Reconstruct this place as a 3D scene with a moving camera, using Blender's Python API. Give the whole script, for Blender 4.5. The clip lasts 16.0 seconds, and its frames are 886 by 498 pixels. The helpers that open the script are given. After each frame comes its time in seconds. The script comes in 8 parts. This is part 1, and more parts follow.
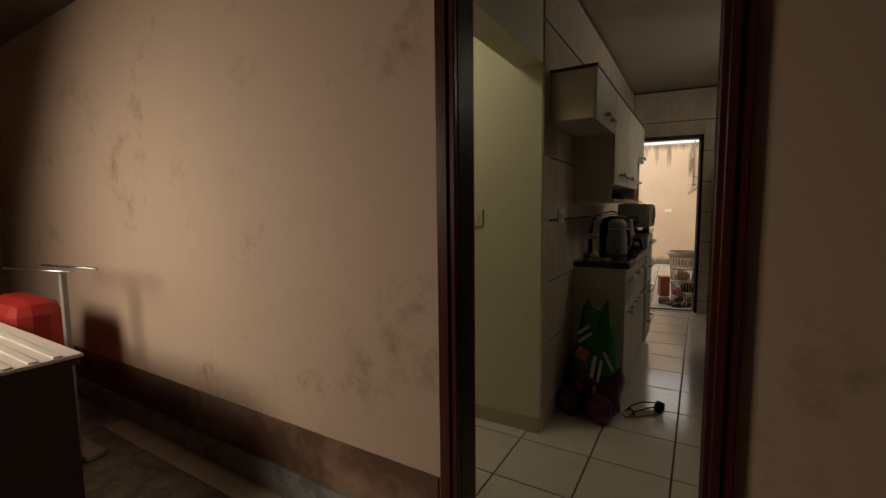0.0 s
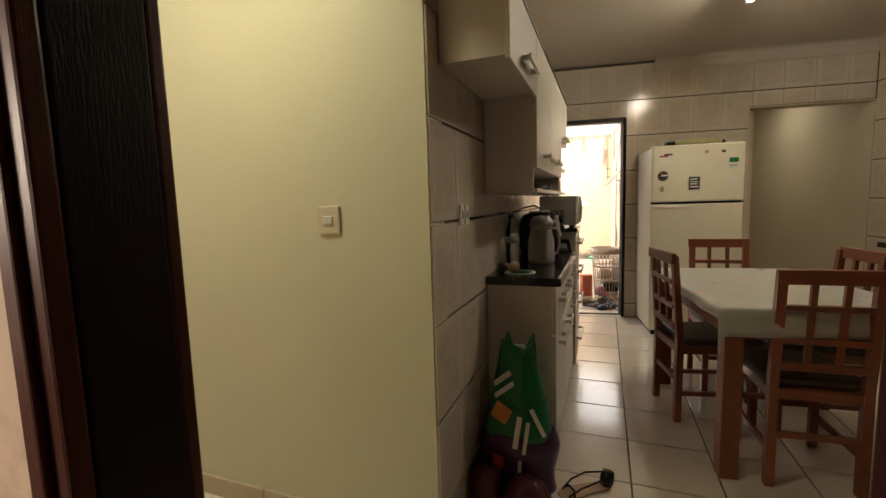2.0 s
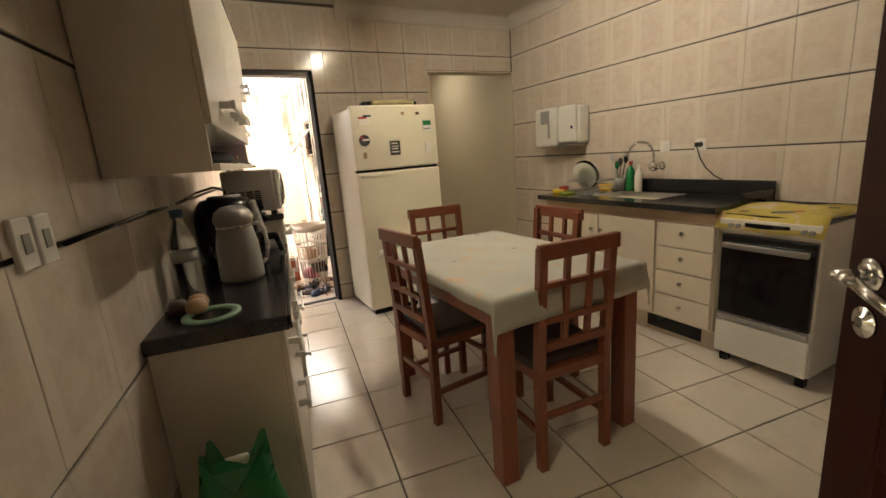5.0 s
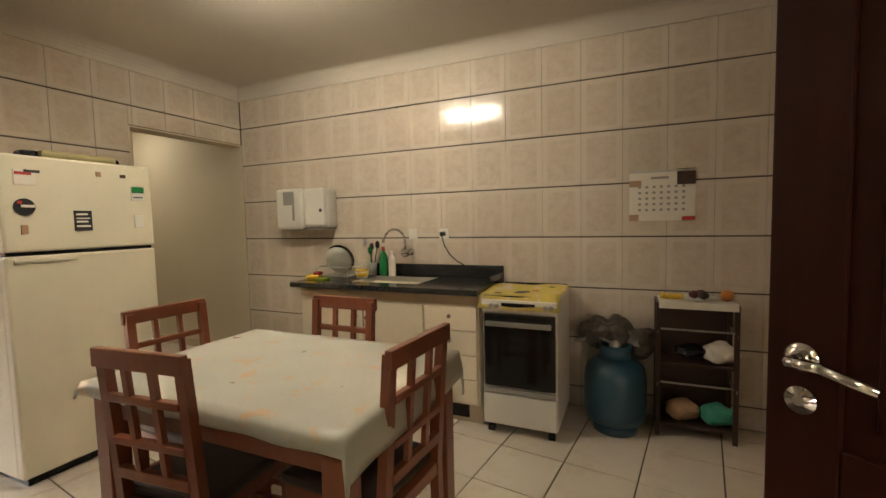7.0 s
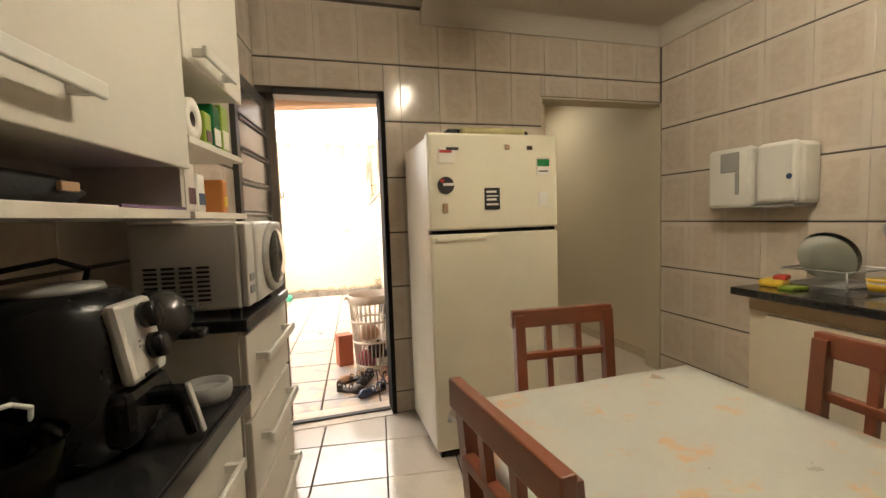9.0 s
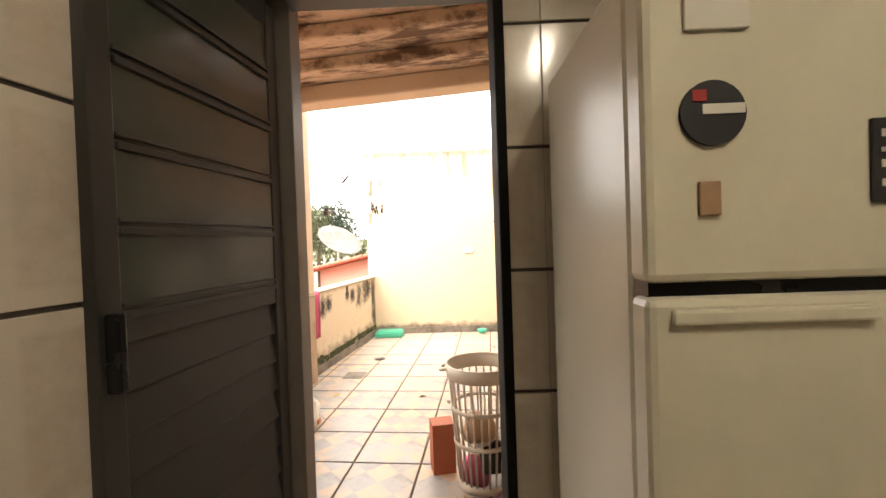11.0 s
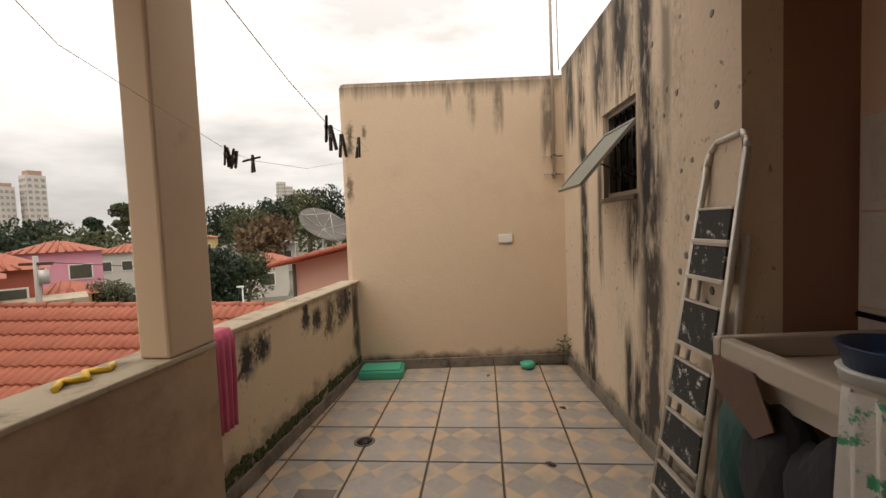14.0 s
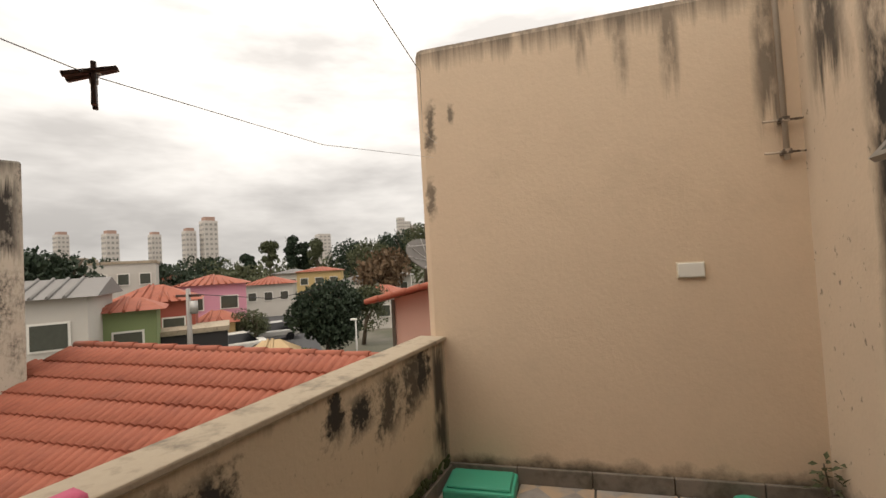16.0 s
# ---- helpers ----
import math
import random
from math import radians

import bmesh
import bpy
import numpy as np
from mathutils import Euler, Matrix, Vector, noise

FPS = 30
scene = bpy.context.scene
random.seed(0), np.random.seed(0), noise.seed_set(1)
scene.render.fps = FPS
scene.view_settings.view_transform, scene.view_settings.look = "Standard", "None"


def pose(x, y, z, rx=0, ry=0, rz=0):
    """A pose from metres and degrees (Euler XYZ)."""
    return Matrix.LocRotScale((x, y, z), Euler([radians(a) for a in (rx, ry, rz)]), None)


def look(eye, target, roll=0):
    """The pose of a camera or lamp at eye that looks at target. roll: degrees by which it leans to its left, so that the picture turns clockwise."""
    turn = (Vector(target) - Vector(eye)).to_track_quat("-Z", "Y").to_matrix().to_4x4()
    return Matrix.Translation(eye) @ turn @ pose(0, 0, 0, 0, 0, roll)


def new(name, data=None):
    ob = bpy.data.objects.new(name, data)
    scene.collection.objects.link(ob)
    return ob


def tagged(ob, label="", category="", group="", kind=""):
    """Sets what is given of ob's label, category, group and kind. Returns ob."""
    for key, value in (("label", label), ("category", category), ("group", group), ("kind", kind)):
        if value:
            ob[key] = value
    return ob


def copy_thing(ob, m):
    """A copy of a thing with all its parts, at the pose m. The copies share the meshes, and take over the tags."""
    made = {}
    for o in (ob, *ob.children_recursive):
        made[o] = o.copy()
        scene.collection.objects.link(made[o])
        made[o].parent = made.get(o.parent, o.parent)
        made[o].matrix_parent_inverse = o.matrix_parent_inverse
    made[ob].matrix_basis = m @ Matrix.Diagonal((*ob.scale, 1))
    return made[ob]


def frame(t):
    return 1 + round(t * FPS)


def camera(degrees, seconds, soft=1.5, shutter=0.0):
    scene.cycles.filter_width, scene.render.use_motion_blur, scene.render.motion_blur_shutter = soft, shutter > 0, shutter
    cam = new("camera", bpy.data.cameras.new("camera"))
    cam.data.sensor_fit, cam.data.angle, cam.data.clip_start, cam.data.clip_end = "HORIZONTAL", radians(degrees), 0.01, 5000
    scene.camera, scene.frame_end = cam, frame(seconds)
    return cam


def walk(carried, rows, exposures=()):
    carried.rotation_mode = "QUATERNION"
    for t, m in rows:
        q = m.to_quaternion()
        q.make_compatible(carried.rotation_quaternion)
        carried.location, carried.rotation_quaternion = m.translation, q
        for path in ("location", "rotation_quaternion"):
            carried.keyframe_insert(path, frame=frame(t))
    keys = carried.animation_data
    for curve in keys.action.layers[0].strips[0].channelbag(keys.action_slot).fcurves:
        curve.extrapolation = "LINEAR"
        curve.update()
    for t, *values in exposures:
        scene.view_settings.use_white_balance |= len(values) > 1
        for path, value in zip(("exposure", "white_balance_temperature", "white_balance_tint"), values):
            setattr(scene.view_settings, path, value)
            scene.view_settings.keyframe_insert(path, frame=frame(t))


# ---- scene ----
cam = camera(91.8, 16.0)
PATH = [
    (0, (-0.537, -0.183, 1.255), (-1.317, 1.649, 1.067), -0.7),
    (0.5, (-0.578, 0.083, 1.25), (-1.113, 1.999, 1.037), -1.0),
    (1, (-0.649, 0.342, 1.245), (-0.962, 2.308, 1.062), -1.4),
    (1.5, (-0.638, 0.575, 1.229), (-0.955, 2.536, 0.998), -2.9),
    (2, (-0.595, 0.768, 1.248), (-1.04, 2.706, 1.036), -1.7),
    (2.5, (-0.613, 0.934, 1.256), (-0.691, 2.911, 0.969), -1.4),
    (3, (-0.642, 1.051, 1.237), (-0.465, 3.012, 0.884), -2.7),
    (3.5, (-0.655, 1.251, 1.25), (-0.392, 3.188, 0.829), -4.0),
    (4, (-0.617, 1.41, 1.286), (-0.161, 3.315, 0.881), -5.1),
    (4.2, (-0.598, 1.428, 1.286), (-0.072, 3.301, 0.823), -4.9),
    (6.3, (-0.692, 1.943, 1.283), (0.796, 3.25, 1.002), -2.4),
    (6.5, (-0.693, 1.99, 1.288), (0.884, 3.188, 1.008), -1.3),
    (7, (-0.698, 2.097, 1.308), (1.131, 2.897, 1.178), -1.3),
    (7.5, (-0.61, 2.204, 1.295), (1.09, 3.251, 1.169), 0.1),
    (8, (-0.4, 2.276, 1.277), (0.778, 3.883, 1.108), 0.5),
    (8.5, (-0.295, 2.54, 1.267), (0.529, 4.357, 1.123), -0.1),
    (9, (-0.187, 2.804, 1.27), (0.371, 4.719, 1.12), -1.9),
    (9.2, (-0.162, 2.935, 1.26), (0.269, 4.883, 1.127), -2.1),
    (11.3, (0.1, 4.558, 1.27), (0.029, 6.557, 1.257), -2.6),
    (11.5, (0.046, 4.742, 1.283), (-0.045, 6.74, 1.289), -3.2),
    (12, (0.077, 5.119, 1.273), (-0.053, 7.114, 1.34), -4.3),
    (12.5, (0.027, 5.491, 1.316), (-0.175, 7.481, 1.354), -4.1),
    (13, (-0.094, 5.863, 1.315), (-0.111, 7.862, 1.29), -4.2),
    (13.5, (-0.162, 6.226, 1.264), (-0.173, 8.226, 1.214), -3.3),
    (14, (-0.218, 6.541, 1.274), (-0.236, 8.538, 1.167), -2.3),
    (14.5, (-0.255, 6.867, 1.276), (-0.258, 8.867, 1.222), -2.5),
    (15, (-0.271, 7.199, 1.28), (-0.314, 9.198, 1.239), -3.0),
    (15.5, (-0.262, 7.558, 1.268), (-0.636, 9.522, 1.282), -3.9),
    (16, (-0.329, 7.953, 1.252), (-0.858, 9.881, 1.314), -3.3),
]
EXPOSURES = [(0.0, 0.85), (0.5, 1.25), (1.0, 1.7), (1.5, 2.15), (2.0, 2.6), (3.0, 2.9), (4.2, 3.05), (6.3, 3.2), (7.0, 3.2), (7.5, 3.45), (8.0, 3.5), (8.5, 3.35), (9.2, 3.05), (11.3, 2.45), (11.5, 2.2), (12.0, 1.15), (12.5, 0.78), (13.0, 0.38), (14.5, 0.1), (16.0, 0.0)]
walk(cam, [(t, look(eye, target, roll)) for t, eye, target, roll in PATH], EXPOSURES)


# ---- light ----
def sky_world():
    w = bpy.data.worlds.new("overcast_sky")
    scene.world = w
    w.use_nodes = True
    n, k = w.node_tree.nodes, w.node_tree.links
    bg = n["Background"]
    sky = n.new("ShaderNodeTexSky")
    sky.sky_type, sky.sun_disc, sky.sun_elevation, sky.sun_rotation = "NISHITA", False, radians(55), radians(40)
    grey = n.new("ShaderNodeHueSaturation")
    grey.inputs["Saturation"].default_value = 0.06
    k.new(sky.outputs[0], grey.inputs["Color"])
    tc = n.new("ShaderNodeTexCoord")
    mp = n.new("ShaderNodeMapping")
    mp.inputs["Scale"].default_value = (1.5, 1.5, 5.0)
    k.new(tc.outputs["Generated"], mp.inputs[0])
    ns = n.new("ShaderNodeTexNoise")
    ns.inputs["Scale"].default_value, ns.inputs["Detail"].default_value, ns.inputs["Roughness"].default_value = 1.6, 5, 0.55
    k.new(mp.outputs[0], ns.inputs["Vector"])
    rp = n.new("ShaderNodeValToRGB")
    rp.color_ramp.elements[0].position, rp.color_ramp.elements[1].position = 0.36, 0.64
    rp.color_ramp.elements[0].color, rp.color_ramp.elements[1].color = (5.2, 4.85, 4.5, 1), (9.3, 8.75, 8.1, 1)
    k.new(ns.outputs["Fac"], rp.inputs[0])
    mx = n.new("ShaderNodeMix")
    mx.data_type = "RGBA"
    mx.inputs[0].default_value = 0.88
    k.new(grey.outputs[0], mx.inputs[6])
    # an overcast sky is brighter overhead than at the horizon
    sx = n.new("ShaderNodeSeparateXYZ")
    k.new(tc.outputs["Generated"], sx.inputs[0])
    up = n.new("ShaderNodeMapRange")
    up.inputs[1].default_value, up.inputs[2].default_value, up.inputs[3].default_value, up.inputs[4].default_value = 0.03, 0.70, 0.66, 1.75
    k.new(sx.outputs["Z"], up.inputs[0])
    vm = n.new("ShaderNodeVectorMath")
    vm.operation = "SCALE"
    k.new(rp.outputs[0], vm.inputs[0])
    k.new(up.outputs[0], vm.inputs["Scale"])
    k.new(vm.outputs[0], mx.inputs[7])
    k.new(mx.outputs[2], bg.inputs["Color"])
    bg.inputs["Strength"].default_value = 0.135


sky_world()
sun = new("sun", bpy.data.lights.new("sun", "SUN"))
sun.data.energy, sun.data.angle, sun.data.color = 1.5, radians(70), (1.0, 0.86, 0.70)
sun.matrix_world = look((0, 0, 20), (5, 9, 0))


def area(name, eye, target, w, h, watts, colour):
    l = new(name, bpy.data.lights.new(name, "AREA"))
    l.data.shape, l.data.size, l.data.size_y, l.data.energy, l.data.color = "RECTANGLE", w, h, watts, colour
    l.matrix_world = look(eye, target)
    return l


WARM = (1.0, 0.885, 0.69)
TUBE = 34.0
# Unseen lamp added to brighten the hall wall from the left; no window is built.
area("hall_window_light", (-3.6, -0.5, 1.6), (-2.3, 1.3, 0.45), 0.9, 0.7, 10.0, (1.0, 0.82, 0.65)).data.spread = radians(132)
area("corridor_light", (-1.75, 1.55, 2.45), (-1.75, 1.55, 0), 0.35, 0.35, 1.85, (0.98, 0.95, 0.66))
# Assumed lamp, added out of view to lift the passage walls; it has no fitting.
area("passage_light", (1.9, 7.0, 2.45), (1.9, 7.0, 0), 0.4, 0.4, 0.85, WARM)


# ---- materials ----
def mat(name, base, rough=0.6, vary=0.12, size=6.0, grain=60.0, bump=0.15, metal=0.0, dark=None, dark_at=0.62, stretch=(1, 1, 1), rand=0.0, spec=0.5, coat=0.0, dark_size=1.5, soft=0.08):
    """A surface with colour variation at two sizes, optional shaped stains, fine relief and roughness variation."""
    m = bpy.data.materials.new(name)
    m.use_nodes = True
    n, k = m.node_tree.nodes, m.node_tree.links
    p = n["Principled BSDF"]
    tc = n.new("ShaderNodeTexCoord")
    mp = n.new("ShaderNodeMapping")
    mp.inputs["Scale"].default_value = stretch
    k.new(tc.outputs["Object"], mp.inputs[0])

    def noise_node(scale, detail=4, rough_=0.6):
        t = n.new("ShaderNodeTexNoise")
        t.inputs["Scale"].default_value, t.inputs["Detail"].default_value, t.inputs["Roughness"].default_value = scale, detail, rough_
        k.new(mp.outputs[0], t.inputs["Vector"])
        return t

    def mixer(a, b, fac=None, value=0.5):
        x = n.new("ShaderNodeMix")
        x.data_type = "RGBA"
        for sock, v in ((x.inputs[6], a), (x.inputs[7], b)):
            if isinstance(v, tuple):
                sock.default_value = (*v, 1)
            else:
                k.new(v, sock)
        if fac is None:
            x.inputs[0].default_value = value
        else:
            k.new(fac, x.inputs[0])
        return x.outputs[2]

    big, fine = noise_node(size), noise_node(grain, 3)
    lo = tuple(c * (1 - vary) for c in base)
    hi = tuple(min(1, c * (1 + vary)) for c in base)
    c = mixer(lo, hi, big.outputs["Fac"])
    lo2 = tuple(c_ * (1 - 0.5 * vary) for c_ in (1, 1, 1))
    g = mixer(lo2, (1.0, 1.0, 1.0), fine.outputs["Fac"])
    mul = n.new("ShaderNodeMix")
    mul.data_type, mul.blend_type = "RGBA", "MULTIPLY"
    mul.inputs[0].default_value = 1.0
    k.new(c, mul.inputs[6])
    k.new(g, mul.inputs[7])
    c = mul.outputs[2]
    if rand:
        oi = n.new("ShaderNodeObjectInfo")
        mr = n.new("ShaderNodeMapRange")
        mr.inputs[3].default_value, mr.inputs[4].default_value = 1 - rand, 1 + rand
        k.new(oi.outputs["Random"], mr.inputs[0])
        hs = n.new("ShaderNodeHueSaturation")
        k.new(mr.outputs[0], hs.inputs["Value"])
        k.new(c, hs.inputs["Color"])
        c = hs.outputs[0]
    if dark:
        sn = noise_node(dark_size, 7, 0.68)
        mr = n.new("ShaderNodeMapRange")
        mr.inputs[1].default_value, mr.inputs[2].default_value = dark_at - soft, dark_at + soft
        k.new(sn.outputs["Fac"], mr.inputs[0])
        c = mixer(c, dark, mr.outputs[0])
    k.new(c, p.inputs["Base Color"])
    rr = n.new("ShaderNodeMapRange")
    rr.inputs[3].default_value, rr.inputs[4].default_value = max(0.02, rough - 0.08), min(1, rough + 0.1)
    k.new(big.outputs["Fac"], rr.inputs[0])
    k.new(rr.outputs[0], p.inputs["Roughness"])
    p.inputs["Metallic"].default_value = metal
    p.inputs["Specular IOR Level"].default_value = spec
    p.inputs["Coat Weight"].default_value = coat
    if bump:
        b = n.new("ShaderNodeBump")
        b.inputs["Strength"].default_value, b.inputs["Distance"].default_value = bump, 0.004
        k.new(fine.outputs["Fac"], b.inputs["Height"])
        k.new(b.outputs[0], p.inputs["Normal"])
    return m


def glass(name, tint=(0.9, 0.95, 0.93), rough=0.05):
    m = bpy.data.materials.new(name)
    m.use_nodes = True
    p = m.node_tree.nodes["Principled BSDF"]
    p.inputs["Base Color"].default_value, p.inputs["Roughness"].default_value = (*tint, 1), rough
    p.inputs["Transmission Weight"].default_value, p.inputs["IOR"].default_value = 1.0, 1.3
    return m


def glow(name, colour, strength):
    m = bpy.data.materials.new(name)
    m.use_nodes = True
    p = m.node_tree.nodes["Principled BSDF"]
    p.inputs["Emission Color"].default_value, p.inputs["Emission Strength"].default_value = (*colour, 1), strength
    return m


def stained_wall(name, base, streaks, top=None, foot=None, flakes=0.0, mottle=0.0):
    """Old outdoor paint with run-down mould streaks: streaks is (along axis, list of (place, width, strength, z from, z to))."""
    m = mat(name, base, 0.85, 0.13, 2.2, 45, 0.5, dark=tuple(c * 0.84 for c in base), dark_at=0.62, dark_size=2.2, soft=0.14)
    n, k = m.node_tree.nodes, m.node_tree.links
    p = n["Principled BSDF"]
    tc = n.new("ShaderNodeTexCoord")
    sep = n.new("ShaderNodeSeparateXYZ")
    k.new(tc.outputs["Object"], sep.inputs[0])

    def math_(op, a, b=None, c=None):
        t = n.new("ShaderNodeMath")
        t.operation = op
        for i, v in enumerate((a, b, c)):
            if v is None:
                continue
            if isinstance(v, (int, float)):
                t.inputs[i].default_value = v
            else:
                k.new(v, t.inputs[i])
        return t.outputs[0]

    def noise_(scale, stretch, detail=6, rough_=0.65):
        mp = n.new("ShaderNodeMapping")
        mp.inputs["Scale"].default_value = stretch
        k.new(tc.outputs["Object"], mp.inputs[0])
        t = n.new("ShaderNodeTexNoise")
        t.inputs["Scale"].default_value, t.inputs["Detail"].default_value, t.inputs["Roughness"].default_value = scale, detail, rough_
        k.new(mp.outputs[0], t.inputs["Vector"])
        return t.outputs["Fac"]

    def ramp(v, a, b):
        t = n.new("ShaderNodeMapRange")
        t.inputs[1].default_value, t.inputs[2].default_value = a, b
        k.new(v, t.inputs[0])
        return t.outputs[0]

    axis, bands = streaks
    along, z = sep.outputs[axis], sep.outputs["Z"]
    rough_n = noise_(9, (1, 1, 0.35))
    run_n = noise_(22, (1, 1, 0.05))
    fine_n = noise_(17, (1, 1, 1), 7, 0.7)
    total = None
    for place, width, strength, z0, z1 in bands:
        short = z1 - z0 < 0.4
        wob = math_("ADD", along, math_("MULTIPLY", math_("SUBTRACT", fine_n if short else rough_n, 0.5), width * (4.5 if short else 1.3)))
        d = math_("DIVIDE", math_("ABSOLUTE", math_("SUBTRACT", wob, place)), width)
        v = ramp(d, 1.25, 0.4)
        edge = min(0.1, (z1 - z0) * 0.2)
        zz = math_("ADD", z, math_("MULTIPLY", math_("SUBTRACT", fine_n if short else run_n, 0.5), min(0.9, (z1 - z0) * 1.1)))
        v = math_("MULTIPLY", v, math_("MULTIPLY", ramp(zz, z0 - edge, z0 + edge), ramp(zz, z1 + edge, z1 - edge)))
        v = math_("MULTIPLY", v, math_("MULTIPLY", ramp(rough_n, *((0.30, 0.50) if z1 - z0 > 0.4 else (0.15, 0.35))), strength))
        total = v if total is None else math_("MAXIMUM", total, v)
    if top:
        z_at, reach = top
        zz = math_("ADD", z, math_("MULTIPLY", math_("SUBTRACT", run_n, 0.42), reach * 3.2))
        v = math_("MULTIPLY", ramp(zz, z_at - reach, z_at + 0.05), 0.75)
        total = v if total is None else math_("MAXIMUM", total, v)
    if foot:
        z_at, reach = foot
        zz = math_("SUBTRACT", z, math_("MULTIPLY", math_("SUBTRACT", noise_(7, (1, 1, 1)), 0.45), reach * 2.5))
        v = math_("MULTIPLY", ramp(zz, z_at + reach, z_at), 0.85)
        total = v if total is None else math_("MAXIMUM", total, v)
    speck = math_("MULTIPLY", ramp(noise_(22, (1, 1, 0.7)), 0.63, 0.67), flakes)
    total = speck if total is None else math_("MAXIMUM", total, speck)
    if mottle:
        v = math_("MULTIPLY", ramp(noise_(1.9, (1, 1, 0.45), 9, 0.72), 0.45, 0.57), math_("MULTIPLY", ramp(noise_(40, (1, 1, 0.5)), 0.38, 0.60), mottle))
        if axis == "Y":
            v = math_("MULTIPLY", math_("MULTIPLY", v, ramp(along, 8.4, 8.75)), ramp(along, 9.40, 9.15))
        total = math_("MAXIMUM", total, v)
    old = p.inputs["Base Color"].links[0].from_socket
    x = n.new("ShaderNodeMix")
    x.data_type = "RGBA"
    k.new(total, x.inputs[0])
    k.new(old, x.inputs[6])
    x.inputs[7].default_value = (0.030, 0.026, 0.021, 1)
    k.new(x.outputs[2], p.inputs["Base Color"])
    return m


HALL = mat("hall_paint", (0.60, 0.46, 0.34), 0.75, 0.08, 1.4, 40, 0.3, dark=(0.33, 0.22, 0.14), dark_at=0.665, dark_size=3.2, soft=0.09)
HALL_BAND = mat("hall_worn_band", (0.15, 0.080, 0.045), 0.7, 0.3, 2.5, 30, 0.35, dark=(0.42, 0.29, 0.19), dark_at=0.60, dark_size=1.7, soft=0.12)
GREEN_WALL = mat("pale_green_paint", (0.64, 0.61, 0.46), 0.55, 0.05, 2.0, 50, 0.2)
CREAM_PAINT = mat("cream_paint", (0.60, 0.53, 0.40), 0.6, 0.06, 1.5, 50, 0.2)
CEIL = mat("ceiling_paint", (0.54, 0.49, 0.42), 0.7, 0.05, 1.5, 40, 0.15)
GROUT = mat("dark_grout", (0.10, 0.085, 0.07), 0.9, 0.2, 20, 90, 0.3)
TILE = mat("marbled_wall_tile", (0.60, 0.53, 0.44), 0.16, 0.10, 9, 30, 0.04, dark=(0.50, 0.41, 0.33), dark_at=0.56, dark_size=5, soft=0.12, rand=0.035, stretch=(1, 1, 0.7))
FLOOR_TILE = mat("glossy_floor_tile", (0.68, 0.61, 0.52), 0.13, 0.06, 3, 40, 0.05, dark=(0.54, 0.46, 0.37), dark_at=0.6, dark_size=3, soft=0.1, rand=0.03)
HALL_TILE = mat("grey_patterned_hall_tile", (0.32, 0.31, 0.29), 0.3, 0.3, 7, 40, 0.05, dark=(0.16, 0.16, 0.16), dark_at=0.52, dark_size=8, soft=0.05)
SKIRT_TILE = mat("skirting_tile", (0.50, 0.42, 0.31), 0.3, 0.1, 5, 40, 0.05)
DARKWOOD = mat("dark_red_varnish", (0.075, 0.017, 0.009), 0.34, 0.45, 5, 70, 0.12, stretch=(6, 6, 0.5), spec=0.35)
LEAFWOOD = mat("dark_brown_varnish", (0.026, 0.006, 0.0035), 0.4, 0.4, 5, 70, 0.12, stretch=(6, 6, 0.5), spec=0.12)
JAMBWOOD = mat("worn_dark_jamb", (0.014, 0.007, 0.005), 0.42, 0.5, 6, 70, 0.2, stretch=(5, 5, 0.6), spec=0.2)
CHAIRWOOD = mat("reddish_chair_wood", (0.235, 0.066, 0.027), 0.32, 0.28, 8, 80, 0.08, stretch=(4, 4, 0.8), coat=0.3, rand=0.06)
SEAT = mat("brown_seat_leatherette", (0.055, 0.036, 0.03), 0.45, 0.2, 20, 150, 0.25)
CLOTH = mat("floral_tablecloth", (0.47, 0.465, 0.41), 0.3, 0.07, 8, 60, 0.1, dark=(0.56, 0.38, 0.22), dark_at=0.605, dark_size=9, soft=0.04)
WHITE_LAM = mat("cream_laminate", (0.66, 0.59, 0.46), 0.35, 0.04, 3, 60, 0.03)
GREY_LAM = mat("off_white_cabinet", (0.64, 0.60, 0.52), 0.35, 0.05, 3, 60, 0.03)
INNER_LAM = mat("cabinet_inside", (0.50, 0.47, 0.41), 0.5, 0.05, 3, 60, 0.03)
GRANITE = mat("black_granite", (0.022, 0.022, 0.024), 0.14, 0.6, 90, 220, 0.03, spec=0.6)
FRIDGE = mat("cream_enamel", (0.70, 0.65, 0.51), 0.3, 0.04, 2, 60, 0.03)
WHITE_PL = mat("white_plastic", (0.70, 0.68, 0.62), 0.4, 0.05, 6, 80, 0.05)
GREY_PL = mat("grey_plastic", (0.30, 0.29, 0.27), 0.4, 0.08, 6, 80, 0.05)
BLACK_PL = mat("black_plastic", (0.010, 0.010, 0.011), 0.25, 0.3, 8, 90, 0.03, spec=0.3)
PALE_SILVER = mat("pale_silver_plastic", (0.56, 0.54, 0.50), 0.36, 0.05, 6, 90, 0.03)
SILVER = mat("silver_plastic", (0.42, 0.41, 0.39), 0.38, 0.06, 6, 90, 0.04, metal=0.3)
CHROME = mat("chrome", (0.70, 0.69, 0.67), 0.12, 0.05, 8, 90, 0.0, metal=1.0)
STEEL = mat("brushed_steel", (0.50, 0.50, 0.50), 0.3, 0.08, 8, 120, 0.05, metal=1.0, stretch=(1, 12, 1))
OVEN_GLASS = mat("dark_oven_glass", (0.010, 0.010, 0.011), 0.08, 0.2, 5, 60, 0.0, spec=0.7)
BLUE_GAS = mat("blue_gas_paint", (0.014, 0.055, 0.085), 0.4, 0.2, 8, 60, 0.15)
